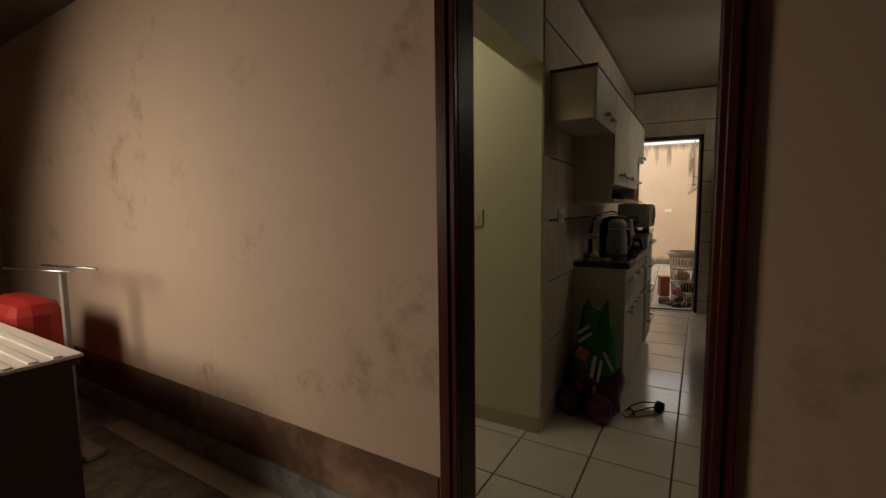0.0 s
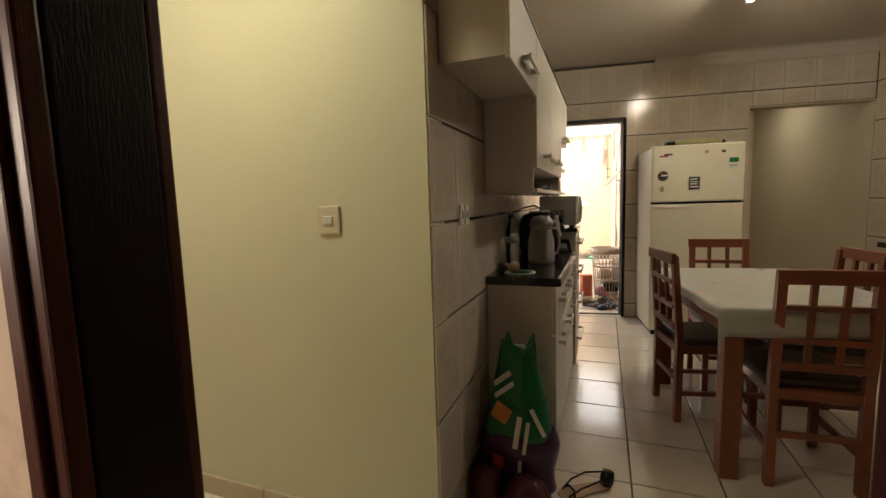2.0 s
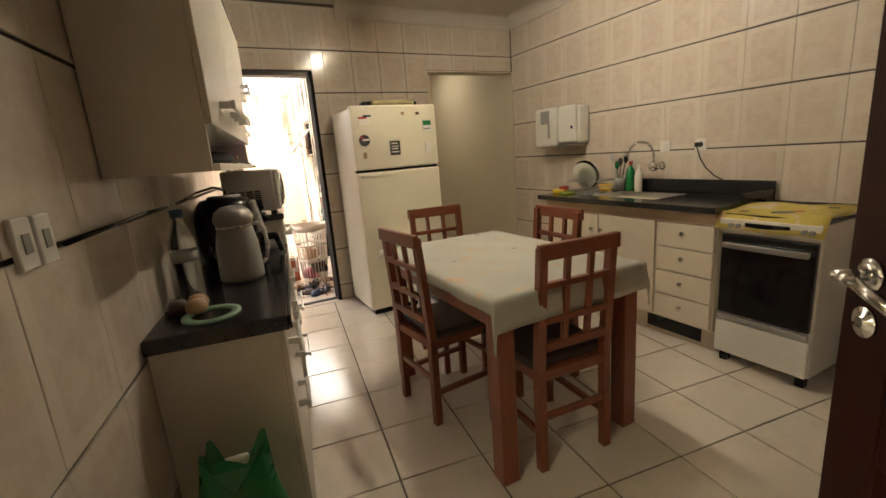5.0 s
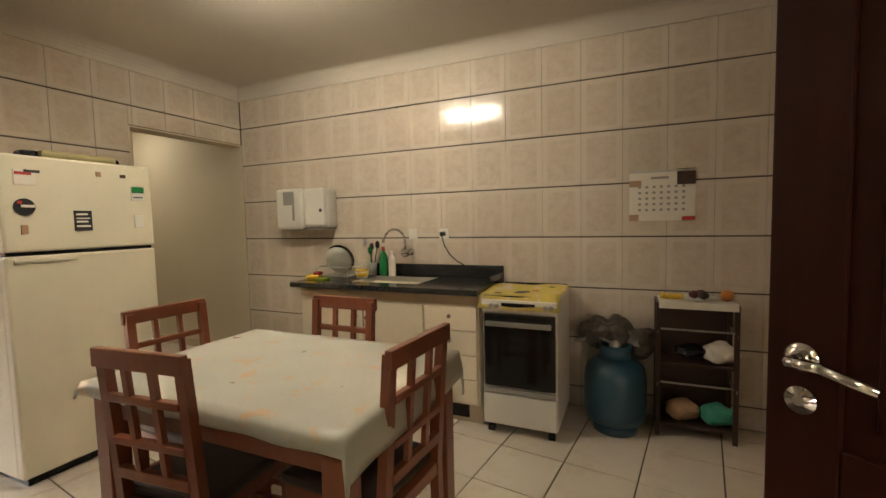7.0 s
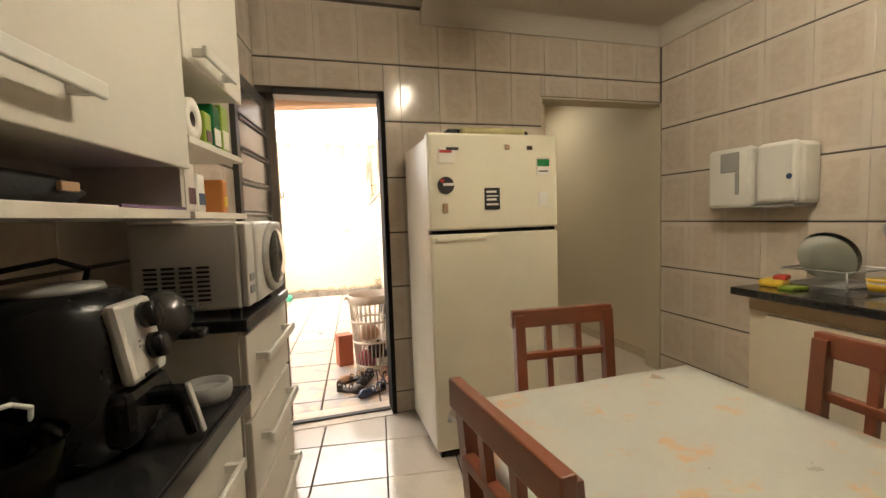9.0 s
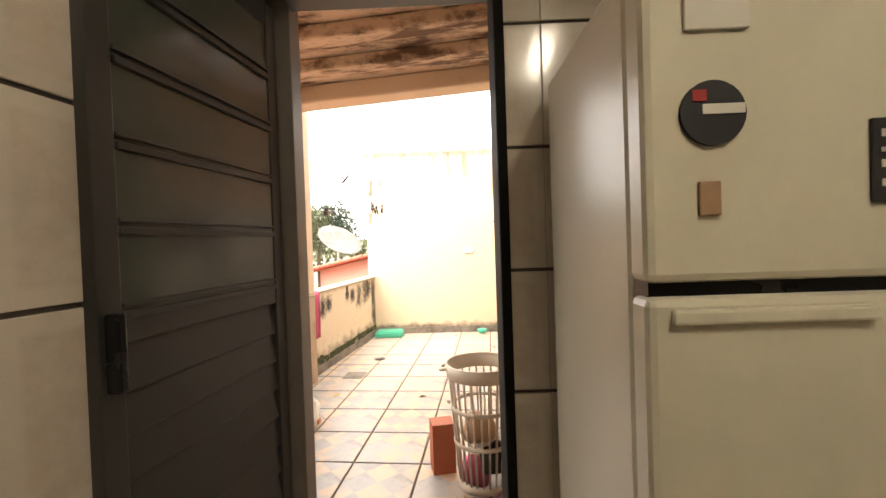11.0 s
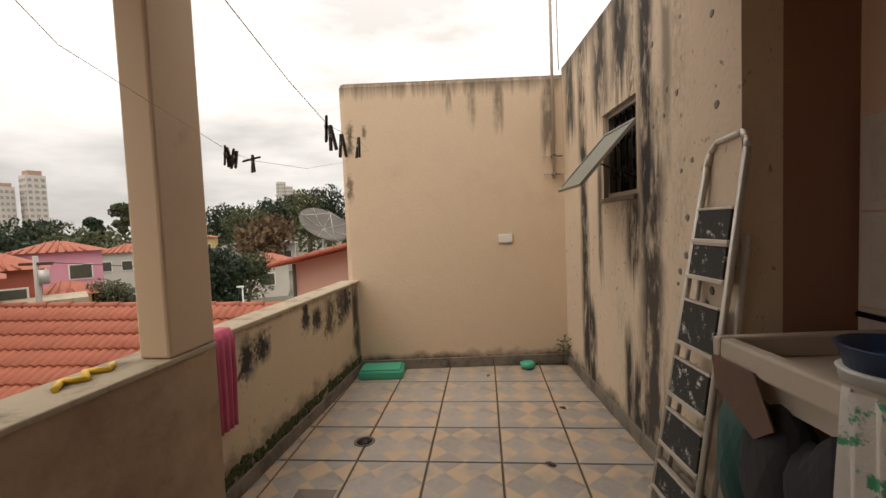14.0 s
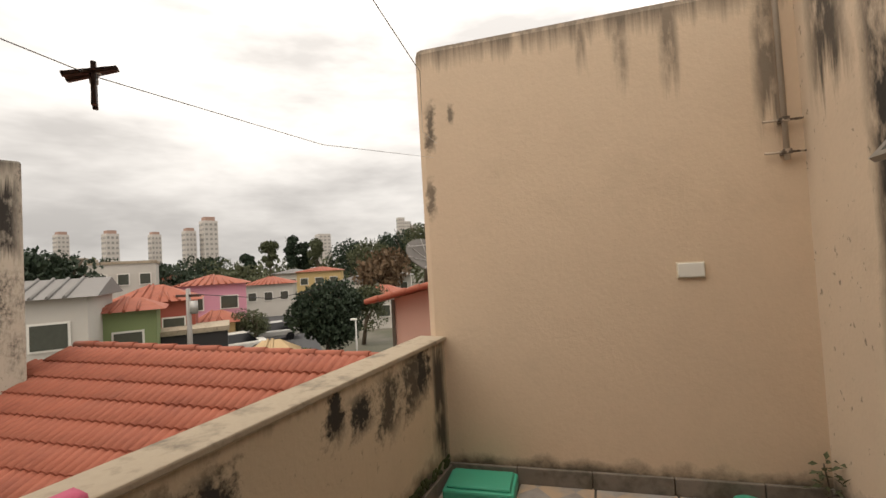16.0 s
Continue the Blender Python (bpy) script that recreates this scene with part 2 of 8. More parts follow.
PAPER = mat("paper", (0.72, 0.68, 0.60), 0.8, 0.05, 8, 80, 0.05)
YELLOW_CLOTH = mat("yellow_printed_towel", (0.62, 0.50, 0.12), 0.9, 0.15, 14, 120, 0.4, dark=(0.66, 0.55, 0.42), dark_at=0.58, dark_size=9, soft=0.03)
GREEN_BAG = mat("glossy_green_bag", (0.012, 0.17, 0.05), 0.28, 0.3, 7, 30, 0.5)
PURPLE_BAG = mat("purple_bag", (0.06, 0.015, 0.085), 0.3, 0.3, 7, 30, 0.5)
MAROON = mat("maroon_plastic_bag", (0.075, 0.008, 0.022), 0.35, 0.3, 9, 40, 0.6)
RED = mat("red_print", (0.45, 0.03, 0.025), 0.5, 0.15, 9, 80, 0.1)
ORANGE = mat("orange_print", (0.60, 0.22, 0.05), 0.5, 0.15, 9, 80, 0.1)
GREEN = mat("bottle_green", (0.01, 0.16, 0.045), 0.2, 0.15, 9, 80, 0.05)
LIME = mat("lime_print", (0.25, 0.36, 0.03), 0.4, 0.15, 9, 80, 0.05)
YELLOW = mat("yellow_plastic", (0.70, 0.46, 0.03), 0.4, 0.1, 9, 80, 0.05)
BROWN = mat("dark_brown_wood", (0.05, 0.025, 0.017), 0.45, 0.35, 8, 70, 0.15)
TAN = mat("tan_leather", (0.42, 0.26, 0.15), 0.5, 0.15, 9, 90, 0.15)
BLACK_FAB = mat("black_fabric", (0.02, 0.02, 0.022), 0.85, 0.3, 12, 120, 0.4)
INK = mat("black_ink", (0.015, 0.015, 0.017), 0.5, 0.1, 9, 80, 0.02)
CLEAR = glass("clear_plastic")
GLASS = glass("window_glass", (0.8, 0.88, 0.84), 0.12)
ALU = mat("grey_aluminium", (0.33, 0.32, 0.30), 0.38, 0.1, 5, 90, 0.05, metal=0.75)
DOOR_ALU = mat("dark_bronze_aluminium", (0.055, 0.052, 0.048), 0.42, 0.2, 5, 90, 0.05, metal=0.3)
DARK_GLASS = mat("dark_ribbed_pane", (0.07, 0.075, 0.06), 0.14, 0.2, 6, 60, 0.1)
BASKET_PL = mat("worn_cream_plastic", (0.56, 0.50, 0.41), 0.45, 0.1, 8, 60, 0.1)
CARD = mat("brown_cardboard", (0.38, 0.22, 0.11), 0.85, 0.12, 5, 80, 0.2, stretch=(1, 1, 4))
DKCARD = mat("dark_red_carton", (0.13, 0.03, 0.022), 0.7, 0.2, 6, 80, 0.1)
TEAL_BOX = mat("teal_printed_carton", (0.10, 0.22, 0.20), 0.6, 0.15, 4, 60, 0.05)
PINK = mat("pink_towel", (0.50, 0.10, 0.17), 0.95, 0.2, 15, 160, 0.6)
MINT = mat("mint_green_plastic", (0.06, 0.38, 0.25), 0.35, 0.1, 6, 60, 0.05)
NAVY = mat("navy_plastic", (0.015, 0.04, 0.11), 0.35, 0.2, 8, 60, 0.05)
MACHINE = mat("aged_cream_plastic", (0.60, 0.54, 0.44), 0.4, 0.07, 4, 50, 0.08, dark=(0.45, 0.36, 0.25), dark_at=0.66, dark_size=3)
WATER = mat("grey_tub_water", (0.10, 0.095, 0.075), 0.08, 0.2, 4, 30, 0.05)
LADDER = mat("worn_pale_metal", (0.55, 0.51, 0.45), 0.4, 0.12, 8, 60, 0.1, metal=0.5)
TREAD = mat("paint_spattered_tread", (0.030, 0.029, 0.027), 0.8, 0.3, 12, 60, 0.4, dark=(0.55, 0.53, 0.5), dark_at=0.62, dark_size=22, soft=0.05)
RUSTY = mat("rusty_post", (0.10, 0.075, 0.055), 0.8, 0.4, 14, 60, 0.6, dark=(0.42, 0.34, 0.26), dark_at=0.52, dark_size=18, soft=0.04)
CORK = mat("brown_return_paint", (0.27, 0.145, 0.095), 0.8, 0.08, 2, 50, 0.3)
PEACH = mat("peach_paint", (0.66, 0.46, 0.31), 0.8, 0.07, 2, 50, 0.25)
FAR_WALL = stained_wall("stained_cream_render_far", (0.63, 0.49, 0.35), ("X", [(-1.06, 0.03, 0.8, 1.95, 2.2), (-1.08, 0.03, 0.7, 1.55, 1.75), (-0.93, 0.02, 0.7, 2.1, 2.2), (-0.15, 0.03, 0.6, 2.3, 2.7), (0.05, 0.05, 0.55, 2.25, 2.7), (0.3, 0.05, 0.65, 2.2, 2.7), (0.74, 0.06, 0.7, 1.9, 2.8)]), top=(2.56, 0.10), foot=(0.03, 0.08), flakes=0.0)
RIGHT_WALL = stained_wall("mouldy_cream_render", (0.62, 0.50, 0.37), ("Y", [(9.93, 0.10, 1.0, 0.0, 2.7), (9.80, 0.10, 1.0, -0.1, 0.62), (9.58, 0.05, 0.85, 0.9, 1.7), (9.55, 0.16, 0.95, 2.0, 3.2), (9.20, 0.16, 1.0, 2.05, 3.3), (8.88, 0.10, 1.0, 1.15, 2.9), (9.05, 0.12, 1.0, 0.95, 1.45), (8.84, 0.15, 0.95, -0.1, 1.6), (9.14, 0.06, 1.0, 0.0, 0.62), (9.0, 0.14, 1.0, -0.1, 0.4), (8.66, 0.05, 0.6, 1.6, 3.2), (10.25, 0.14, 0.9, 2.0, 2.75)]), top=(2.64, 0.16), foot=(0.0, 0.12), flakes=0.6, mottle=0.8)
PARAPET = stained_wall("mossy_cream_render", (0.58, 0.47, 0.33), ("Y", [(8.76, 0.07, 1.0, 0.52, 0.72), (8.90, 0.07, 1.0, 0.56, 0.72), (9.43, 0.06, 1.0, 0.60, 0.80), (9.60, 0.08, 1.0, 0.56, 0.72), (9.82, 0.10, 0.9, 0.48, 0.75), (10.05, 0.10, 0.9, 0.5, 0.80), (10.18, 0.10, 1.0, 0.55, 0.85), (10.38, 0.10, 0.95, 0.05, 0.8)]), top=(0.80, 0.04), foot=(0.02, 0.17), flakes=0.3, mottle=0.0)
COPING = mat("weathered_coping", (0.40, 0.33, 0.24), 0.9, 0.2, 5, 40, 0.6, dark=(0.10, 0.085, 0.065), dark_at=0.6, dark_size=5, soft=0.1)
# Peach paint with grime, its base also darkened for the shade under the slab.
SHADED_DIRTY_PEACH = mat("shaded_grimy_peach_paint", (0.40, 0.285, 0.19), 0.85, 0.14, 2, 40, 0.4, dark=(0.24, 0.15, 0.095), dark_at=0.58, dark_size=2.2, soft=0.12)
COLUMN = mat("peach_column_paint", (0.56, 0.42, 0.29), 0.8, 0.06, 2, 40, 0.35, dark=(0.42, 0.30, 0.20), dark_at=0.68, dark_size=3)
SLAB = mat("mouldy_concrete_slab", (0.50, 0.38, 0.27), 0.9, 0.15, 2.5, 40, 0.5, dark=(0.11, 0.065, 0.04), dark_at=0.51, dark_size=3.6, soft=0.06, stretch=(0.7, 2.2, 1))
TERRACE_TILE = mat("patterned_terrace_tile", (0.36, 0.31, 0.27), 0.32, 0.15, 4, 40, 0.06, dark=(0.42, 0.33, 0.23), dark_at=0.52, dark_size=7, soft=0.05, rand=0.05)
DIRTY_SKIRT = mat("dirty_grey_skirting", (0.20, 0.17, 0.14), 0.6, 0.25, 6, 50, 0.2, dark=(0.09, 0.08, 0.06), dark_at=0.55, dark_size=5)
TERRA = mat("terracotta_roof_tile", (0.32, 0.096, 0.054), 0.75, 0.22, 3, 40, 0.2, dark=(0.22, 0.06, 0.035), dark_at=0.62, dark_size=2.2, soft=0.1)
BARK = mat("bark", (0.10, 0.075, 0.05), 0.9, 0.3, 8, 40, 0.6, stretch=(4, 4, 1))
LEAF = mat("dark_leaves", (0.014, 0.030, 0.010), 0.7, 0.4, 5, 30, 0.2)
LEAF2 = mat("olive_leaves", (0.075, 0.085, 0.035), 0.7, 0.4, 5, 30, 0.2)
MOSS = mat("moss", (0.045, 0.055, 0.015), 0.95, 0.4, 30, 90, 0.8)
ASPHALT = mat("asphalt", (0.055, 0.055, 0.057), 0.9, 0.2, 2, 30, 0.3)
GROUND = mat("far_ground", (0.10, 0.10, 0.065), 0.95, 0.4, 0.08, 2, 0.1, dark=(0.16, 0.14, 0.12), dark_at=0.5, dark_size=0.05)


# ---- mesh helpers ----
def box(bm, x0, x1, y0, y1, z0, z1, bevel=0.0, m=None):
    """A box in bm, with rounded edges where bevel is given, turned by m."""
    b = bmesh.new()
    bmesh.ops.create_cube(b, size=1)
    for v in b.verts:
        v.co = Vector((x0 + (v.co.x + 0.5) * (x1 - x0), y0 + (v.co.y + 0.5) * (y1 - y0), z0 + (v.co.z + 0.5) * (z1 - z0)))
    if bevel:
        bmesh.ops.bevel(b, geom=b.edges[:], offset=bevel, segments=2, affect="EDGES", profile=0.5)
    return merge(bm, b, m)


def merge(bm, b, m=None):
    if m is not None:
        b.transform(m)
    me = bpy.data.meshes.new("tmp")
    b.to_mesh(me)
    b.free()
    bm.from_mesh(me)
    bpy.data.meshes.remove(me)
    return bm


def rod(bm, a, b, r, r2=None, seg=10):
    """A straight rod from a to b."""
    a, b = Vector(a), Vector(b)
    t = bmesh.new()
    bmesh.ops.create_cone(t, cap_ends=True, segments=seg, radius1=r, radius2=r if r2 is None else r2, depth=(b - a).length)
    for f in t.faces:
        f.smooth = len(f.verts) == 4
    return merge(bm, t, Matrix.Translation((a + b) / 2) @ (b - a).to_track_quat("Z", "Y").to_matrix().to_4x4())


def pipe(bm, points, r, seg=8):
    for a, b in zip(points, points[1:]):
        rod(bm, a, b, r, seg=seg)
    for p in points[1:-1]:
        t = bmesh.new()
        bmesh.ops.create_uvsphere(t, u_segments=seg, v_segments=6, radius=r)
        merge(bm, t, Matrix.Translation(p))
    return bm


def lathe(bm, profile, seg=24, m=None):
    """A turned body from (radius, height) pairs."""
    t = bmesh.new()
    rings = [[t.verts.new((r * math.cos(2 * math.pi * i / seg), r * math.sin(2 * math.pi * i / seg), z)) for i in range(seg)] for r, z in profile]
    for a, b in zip(rings, rings[1:]):
        for i in range(seg):
            t.faces.new((a[i], a[(i + 1) % seg], b[(i + 1) % seg], b[i])).smooth = True
    ends = () if tuple(profile[0]) == tuple(profile[-1]) else ((rings[0], False), (rings[-1], True))
    for ring, top in ends:
        if len(set(v.co.to_tuple(4) for v in ring)) > 2:
            t.faces.new(ring if top else ring[::-1])
    bmesh.ops.recalc_face_normals(t, faces=t.faces[:])
    return merge(bm, t, m)


def slab_poly(bm, pts, z0, z1):
    """A prism over a plan outline."""
    lo = [bm.verts.new((x, y, z0)) for x, y in pts]
    hi = [bm.verts.new((x, y, z1)) for x, y in pts]
    bm.faces.new(hi)
    bm.faces.new(lo[::-1])
    for i in range(len(pts)):
        j = (i + 1) % len(pts)
        bm.faces.new((lo[i], lo[j], hi[j], hi[i]))
    bmesh.ops.recalc_face_normals(bm, faces=bm.faces[:])
    return bm


def mesh_of(name, bm, material, m=None):
    if m is not None:
        bm.transform(m)
    me = bpy.data.meshes.new(name)
    bm.to_mesh(me)
    bm.free()
    me.materials.append(material)
    return me


def part(name, bm, material, parent, label=""):
    ob = new(name, mesh_of(name, bm, material))
    ob.parent = parent
    return tagged(ob, label) if label else ob


def thing(name, label, category, m=None, group="", kind=""):
    ob = new(name)
    ob.empty_display_size = 0.1
    if m is not None:
        ob.matrix_world = m
    return tagged(ob, label, category, group, kind)


def solid(name, bm, material, label, category, m=None, group="", kind=""):
    ob = new(name, mesh_of(name, bm, material))
    if m is not None:
        ob.matrix_world = m
    return tagged(ob, label, category, group, kind)


def bx(*a, **k):
    return box(bmesh.new(), *a, **k)


def structure(name, bm, material, label, m=None):
    return tagged(new(name, mesh_of(name, bm, material, m)), label, name.split("_")[0], kind="structure")


# The house's old walls stand 7.8 degrees off the tiled ones: SKEW has its corner at the corridor's edge, x out of the wall, y along it.
SKEW = pose(-0.95, 2.13, 0, 0, 0, -7.8)
CEIL_Z, TOP = 2.58, 2.72


def minus(rect, holes):
    """The rectangle (u0, u1, v0, v1) with holes cut out of it, as rectangles."""
    out = [rect]
    for a0, a1, c0, c1 in holes:
        rest = []
        for u0, u1, v0, v1 in out:
            if a1 <= u0 or a0 >= u1 or c1 <= v0 or c0 >= v1:
                rest.append((u0, u1, v0, v1))
                continue
            rest += [(u0, a0, v0, v1), (a1, u1, v0, v1), (max(u0, a0), min(u1, a1), c1, v1), (max(u0, a0), min(u1, a1), v0, c0)]
        out = [r for r in rest if r[1] - r[0] > 0.015 and r[3] - r[2] > 0.015]
    return out


def tiles(parent, name, material, m, u0, v0, nu, nv, w, h, holes=(), gap=0.006, side=None, thick=0.008, keep=None):
    """Single tiles in the plane m (x along, y up, z out) that share meshes; holes are cut out, keep(u, v) picks by the centre."""
    cache = {}
    for i in range(nu):
        for j in range(nv):
            u, v = u0 + i * w, v0 + j * h
            if keep and not keep(u + w / 2, v + h / 2):
                continue
            for a0, a1, c0, c1 in minus((u, u + w, v, v + h), holes):
                key = tuple(round(q, 3) for q in (a0 - u, a1 - u, c0 - v, c1 - v))
                if key not in cache:
                    cache[key] = mesh_of(name, bx(key[0] + (side or gap) / 2, key[1] - (side or gap) / 2, key[2] + gap / 2, key[3] - gap / 2, 0, thick, bevel=0.0025), material)
                ob = new(name, cache[key])
                ob.parent = parent
                ob.matrix_local = m @ Matrix.Translation((u, v, 0))


# ---- structure: hall, corridor, kitchen ----
HW0, HW1 = -1.055, -0.96
b = bmesh.new()
box(b, -4.2, 0.045, HW0, HW1, 0, TOP)
box(b, 0.785, 3.7, HW0, HW1, 0, TOP)
box(b, 0.045, 0.785, HW0, HW1, 2.12, TOP)
hall_wall = structure("wall_hall", b, HALL, "scuffed beige painted hall wall with grimy stains", SKEW)
b = bmesh.new()
box(b, -4.2, -0.01, HW0 - 0.006, HW0, 0.13, 0.34)
structure("trim_hall_band", b, HALL_BAND, "brown worn band along the foot of the hall wall", SKEW)
structure("baseboard_hall", bx(-4.2, -0.01, HW0 - 0.022, HW0, 0, 0.13, bevel=0.004), HALL_TILE, "grey patterned tile skirting in the hall", SKEW)
structure("wall_hall_south", bx(-4.4, 3.7, -4.6, -4.46, 0, TOP), HALL, "plain beige hall wall", SKEW)
structure("wall_hall_west", bx(-4.34, -4.2, -4.46, HW1, 0, TOP), HALL, "plain beige hall wall", SKEW)
structure("wall_hall_east", bx(3.56, 3.7, -4.46, HW0, 0, TOP), HALL, "plain beige hall wall", SKEW)
# The ceiling's dark base colour carries the shade of the upper hall.
structure("ceiling_hall", bx(-4.4, 3.7, -4.6, HW1, 2.5, TOP + 0.1), mat("shaded_hall_ceiling", (0.16, 0.11, 0.075), 0.8), "hall ceiling coloured dark brown for the dim upper hall", SKEW)
structure("floor_hall", bx(-4.4, 3.7, -4.6, HW1 - 0.07, -0.12, -0.004), HALL_TILE, "grey patterned hall floor", SKEW)

b = bmesh.new()
box(b, -2.4, 0.0, 0.0, 0.14, 0, TOP)
structure("wall_corridor", b, GREEN_WALL, "pale green painted wall of the side corridor", SKEW)
structure("wall_corridor_end", bx(-2.54, -2.4, HW1, 0.14, 0, TOP), GREEN_WALL, "pale green painted corridor wall", SKEW)
b = bmesh.new()
box(b, -0.14, 0.0, HW1, 0.0, 1.99, TOP)
structure("wall_lintel", b, GREEN_WALL, "painted lintel over the corridor opening", SKEW)
structure("wall_left", bx(-0.14, 0.0, 0.14, 3.42, 0, TOP), GROUT, "left kitchen wall behind the tiles", SKEW)
structure("wall_right", bx(2.345, 2.49, 0.4, 5.66, 0, TOP), GROUT, "right kitchen wall behind the tiles")
b = bmesh.new()
box(b, -0.75, -0.47, 5.62, 5.72, 0, TOP)
box(b, 0.25, 1.335, 5.51, 5.65, 0, TOP)
box(b, -0.52, 0.25, 5.51, 5.65, 2.05, TOP)
box(b, 1.335, 2.49, 5.51, 5.65, 2.07, TOP)
structure("wall_far", b, GROUT, "far kitchen wall with the terrace door and a passage")
b = bmesh.new()
slab_poly(b, [(-3.6, 1.0), (2.49, 0.5), (2.49, 5.65), (-0.45, 5.65)], CEIL_Z, TOP + 0.15)
structure("ceiling_kitchen", b, CEIL, "plain painted plaster kitchen ceiling")
b = bmesh.new()
slab_poly(b, [(-3.6, 1.0), (2.49, 0.55), (2.49, 5.66), (-0.62, 5.66)], -0.2, -0.008)
kitchen_floor = structure("floor_kitchen", b, GROUT, "glossy cream tiled kitchen floor with dark joints")

# passage behind the far wall
structure("wall_passage_right", bx(2.45, 2.58, 5.65, 8.4, 0, TOP), CREAM_PAINT, "plain cream passage wall")
structure("wall_passage_left", bx(1.36, 1.44, 5.65, 8.4, 0, TOP), CREAM_PAINT, "plain cream passage wall")
structure("wall_passage_end", bx(1.36, 2.58, 8.4, 8.52, 0, TOP), CREAM_PAINT, "plain cream passage wall")
structure("ceiling_passage", bx(1.36, 2.58, 5.65, 8.52, 2.5, 2.66), CEIL, "passage ceiling")
structure("floor_passage", bx(1.335, 2.58, 5.5, 8.52, -0.2, 0.003), FLOOR_TILE, "cream passage floor")
structure("baseboard_passage", bx(2.437, 2.45, 5.65, 8.4, 0, 0.09), SKIRT_TILE, "cream tile skirting in the passage")
structure("trim_passage_reveal", bx(2.335, 2.345, 5.498, 5.65, 0, 2.07), CREAM_PAINT, "painted reveal of the passage opening")
structure("trim_passage_jamb", bx(1.335, 1.345, 5.503, 5.655, 0, 2.07), CREAM_PAINT, "painted reveal of the passage opening")

structure("trim_passage_head", bx(1.346, 2.334, 5.503, 5.66, 2.058, 2.0695), CREAM_PAINT, "painted underside of the passage opening")


def cove(name, p0, p1, out, z0=2.47, z1=CEIL_Z, depth=0.10):
    """A quarter-round cornice from p0 to p1; out points into the room."""
    b = bmesh.new()
    prof = [(0, 0), (0.012, 0)] + [(0.012 + (depth - 0.012) * (1 - math.cos(a)), (z1 - z0) * math.sin(a)) for a in [i * math.pi / 12 for i in range(1, 7)]] + [(0, z1 - z0)]
    rings = [[b.verts.new((p[0] + out[0] * d, p[1] + out[1] * d, z0 + h)) for d, h in prof] for p in (p0, p1)]
    k = len(prof)
    for i in range(k):
        b.faces.new((rings[0][i], rings[0][(i + 1) % k], rings[1][(i + 1) % k], rings[1][i]))
    b.faces.new(rings[0][::-1])
    b.faces.new(rings[1])
    bmesh.ops.recalc_face_normals(b, faces=b.faces[:])
    structure(name, b, CEIL, "white plaster cove along the ceiling")


cove("trim_cove_far", (0.5, 5.5), (2.333, 5.5), (0, -1))
cove("trim_cove_right", (2.333, 0.7), (2.333, 5.5), (-1, 0))
b = bmesh.new()
for x0, x1 in ((-2.4, -1.205), (-1.2, -0.785), (-0.78, -0.365), (-0.36, 0.0)):
    box(b, x0, x1, -0.014, 0.0, 0, 0.085, bevel=0.002)
structure("baseboard_corridor", b, SKIRT_TILE, "beige tile skirting along the green wall", SKEW)

# terrace shell
TZ = -0.04
LEFT = pose(-1.05, 10.48, 0, 0, 0, -8.0)
b = bmesh.new()
slab_poly(b, [(-2.1, 5.65), (1.45, 5.65), (1.45, 10.7), (-1.2, 10.7)], -0.3, TZ - 0.008)
terrace_floor = structure("floor_terrace", b, GROUT, "worn patterned tiles on the terrace floor")
structure("wall_terrace_far", bx(-1.145, 1.02, 10.48, 10.64, -0.3, 2.6, bevel=0.045), FAR_WALL, "tall cream rendered wall with dark run-down stains")
b = bmesh.new()
slab_poly(b, [(0.87, 9.5), (1.02, 9.5), (1.02, 10.48), (0.87, 10.48)], -0.3, 2.64)
for y0, y1, z0, z1 in ((8.13, 8.99, -0.3, 2.82), (8.99, 9.5, -0.3, 1.415), (8.99, 9.25, 1.975, 2.82), (9.25, 9.5, 1.975, 2.64)):
    b2 = bmesh.new()
    slab_poly(b2, [(0.87, y0), (1.02, y0), (1.02, y1), (0.87, y1)], z0, z1)
    merge(b, b2)
structure("wall_terrace_right", b, RIGHT_WALL, "cream rendered wall blackened by mould streaks")
structure("wall_return", bx(0.872, 1.45, 8.132, 8.27, -0.3, 3.0), CORK, "brown painted return wall of the laundry recess")
structure("wall_laundry", bx(1.30, 1.36, 5.65, 8.132, -0.3, 2.75), PEACH, "peach painted laundry wall above the tiles")
b = bmesh.new()
box(b, -2.4, -0.47, 5.725, 5.77, -0.3, 2.75)
box(b, 0.25, 1.45, 5.655, 5.70, -0.3, 2.75)
box(b, -0.47, 0.25, 5.655, 5.70, 2.05, 2.75)
structure("wall_house_outside", b, PEACH, "peach painted outside wall round the terrace door")
b = bmesh.new()
box(b, -0.14, 0.0, -4.95, 0.02, -3.5, 0.78)
structure("wall_parapet", b, PARAPET, "low rendered parapet with moss and peeling stains", LEFT)
structure("trim_parapet_coping", box(bx(-0.16, 0.015, -2.075, 0.0, 0.78, 0.805, bevel=0.006), -0.16, 0.09, -4.95, -2.08, 0.78, 0.805, bevel=0.006), COPING, "weathered mortar coping on the parapet", LEFT)
structure("wall_parapet_inner", bx(0.0, 0.083, -4.95, -2.082, -0.3, 0.78), SHADED_DIRTY_PEACH, "grimy peach painted inner face of the parapet below the opening, darkened for shade", LEFT)
b = bmesh.new()
box(b, 0.0, 0.018, -2.07, 0.0, TZ, 0.045, bevel=0.004)
structure("baseboard_parapet", b, DIRTY_SKIRT, "dirty grey tile skirting below the parapet", LEFT)
b = bmesh.new()
for k in range(5):
    box(b, -1.06 + 0.41 * k, -1.065 + 0.41 * (k + 1) if k < 4 else 0.87, 10.458, 10.48, TZ, 0.052, bevel=0.004)
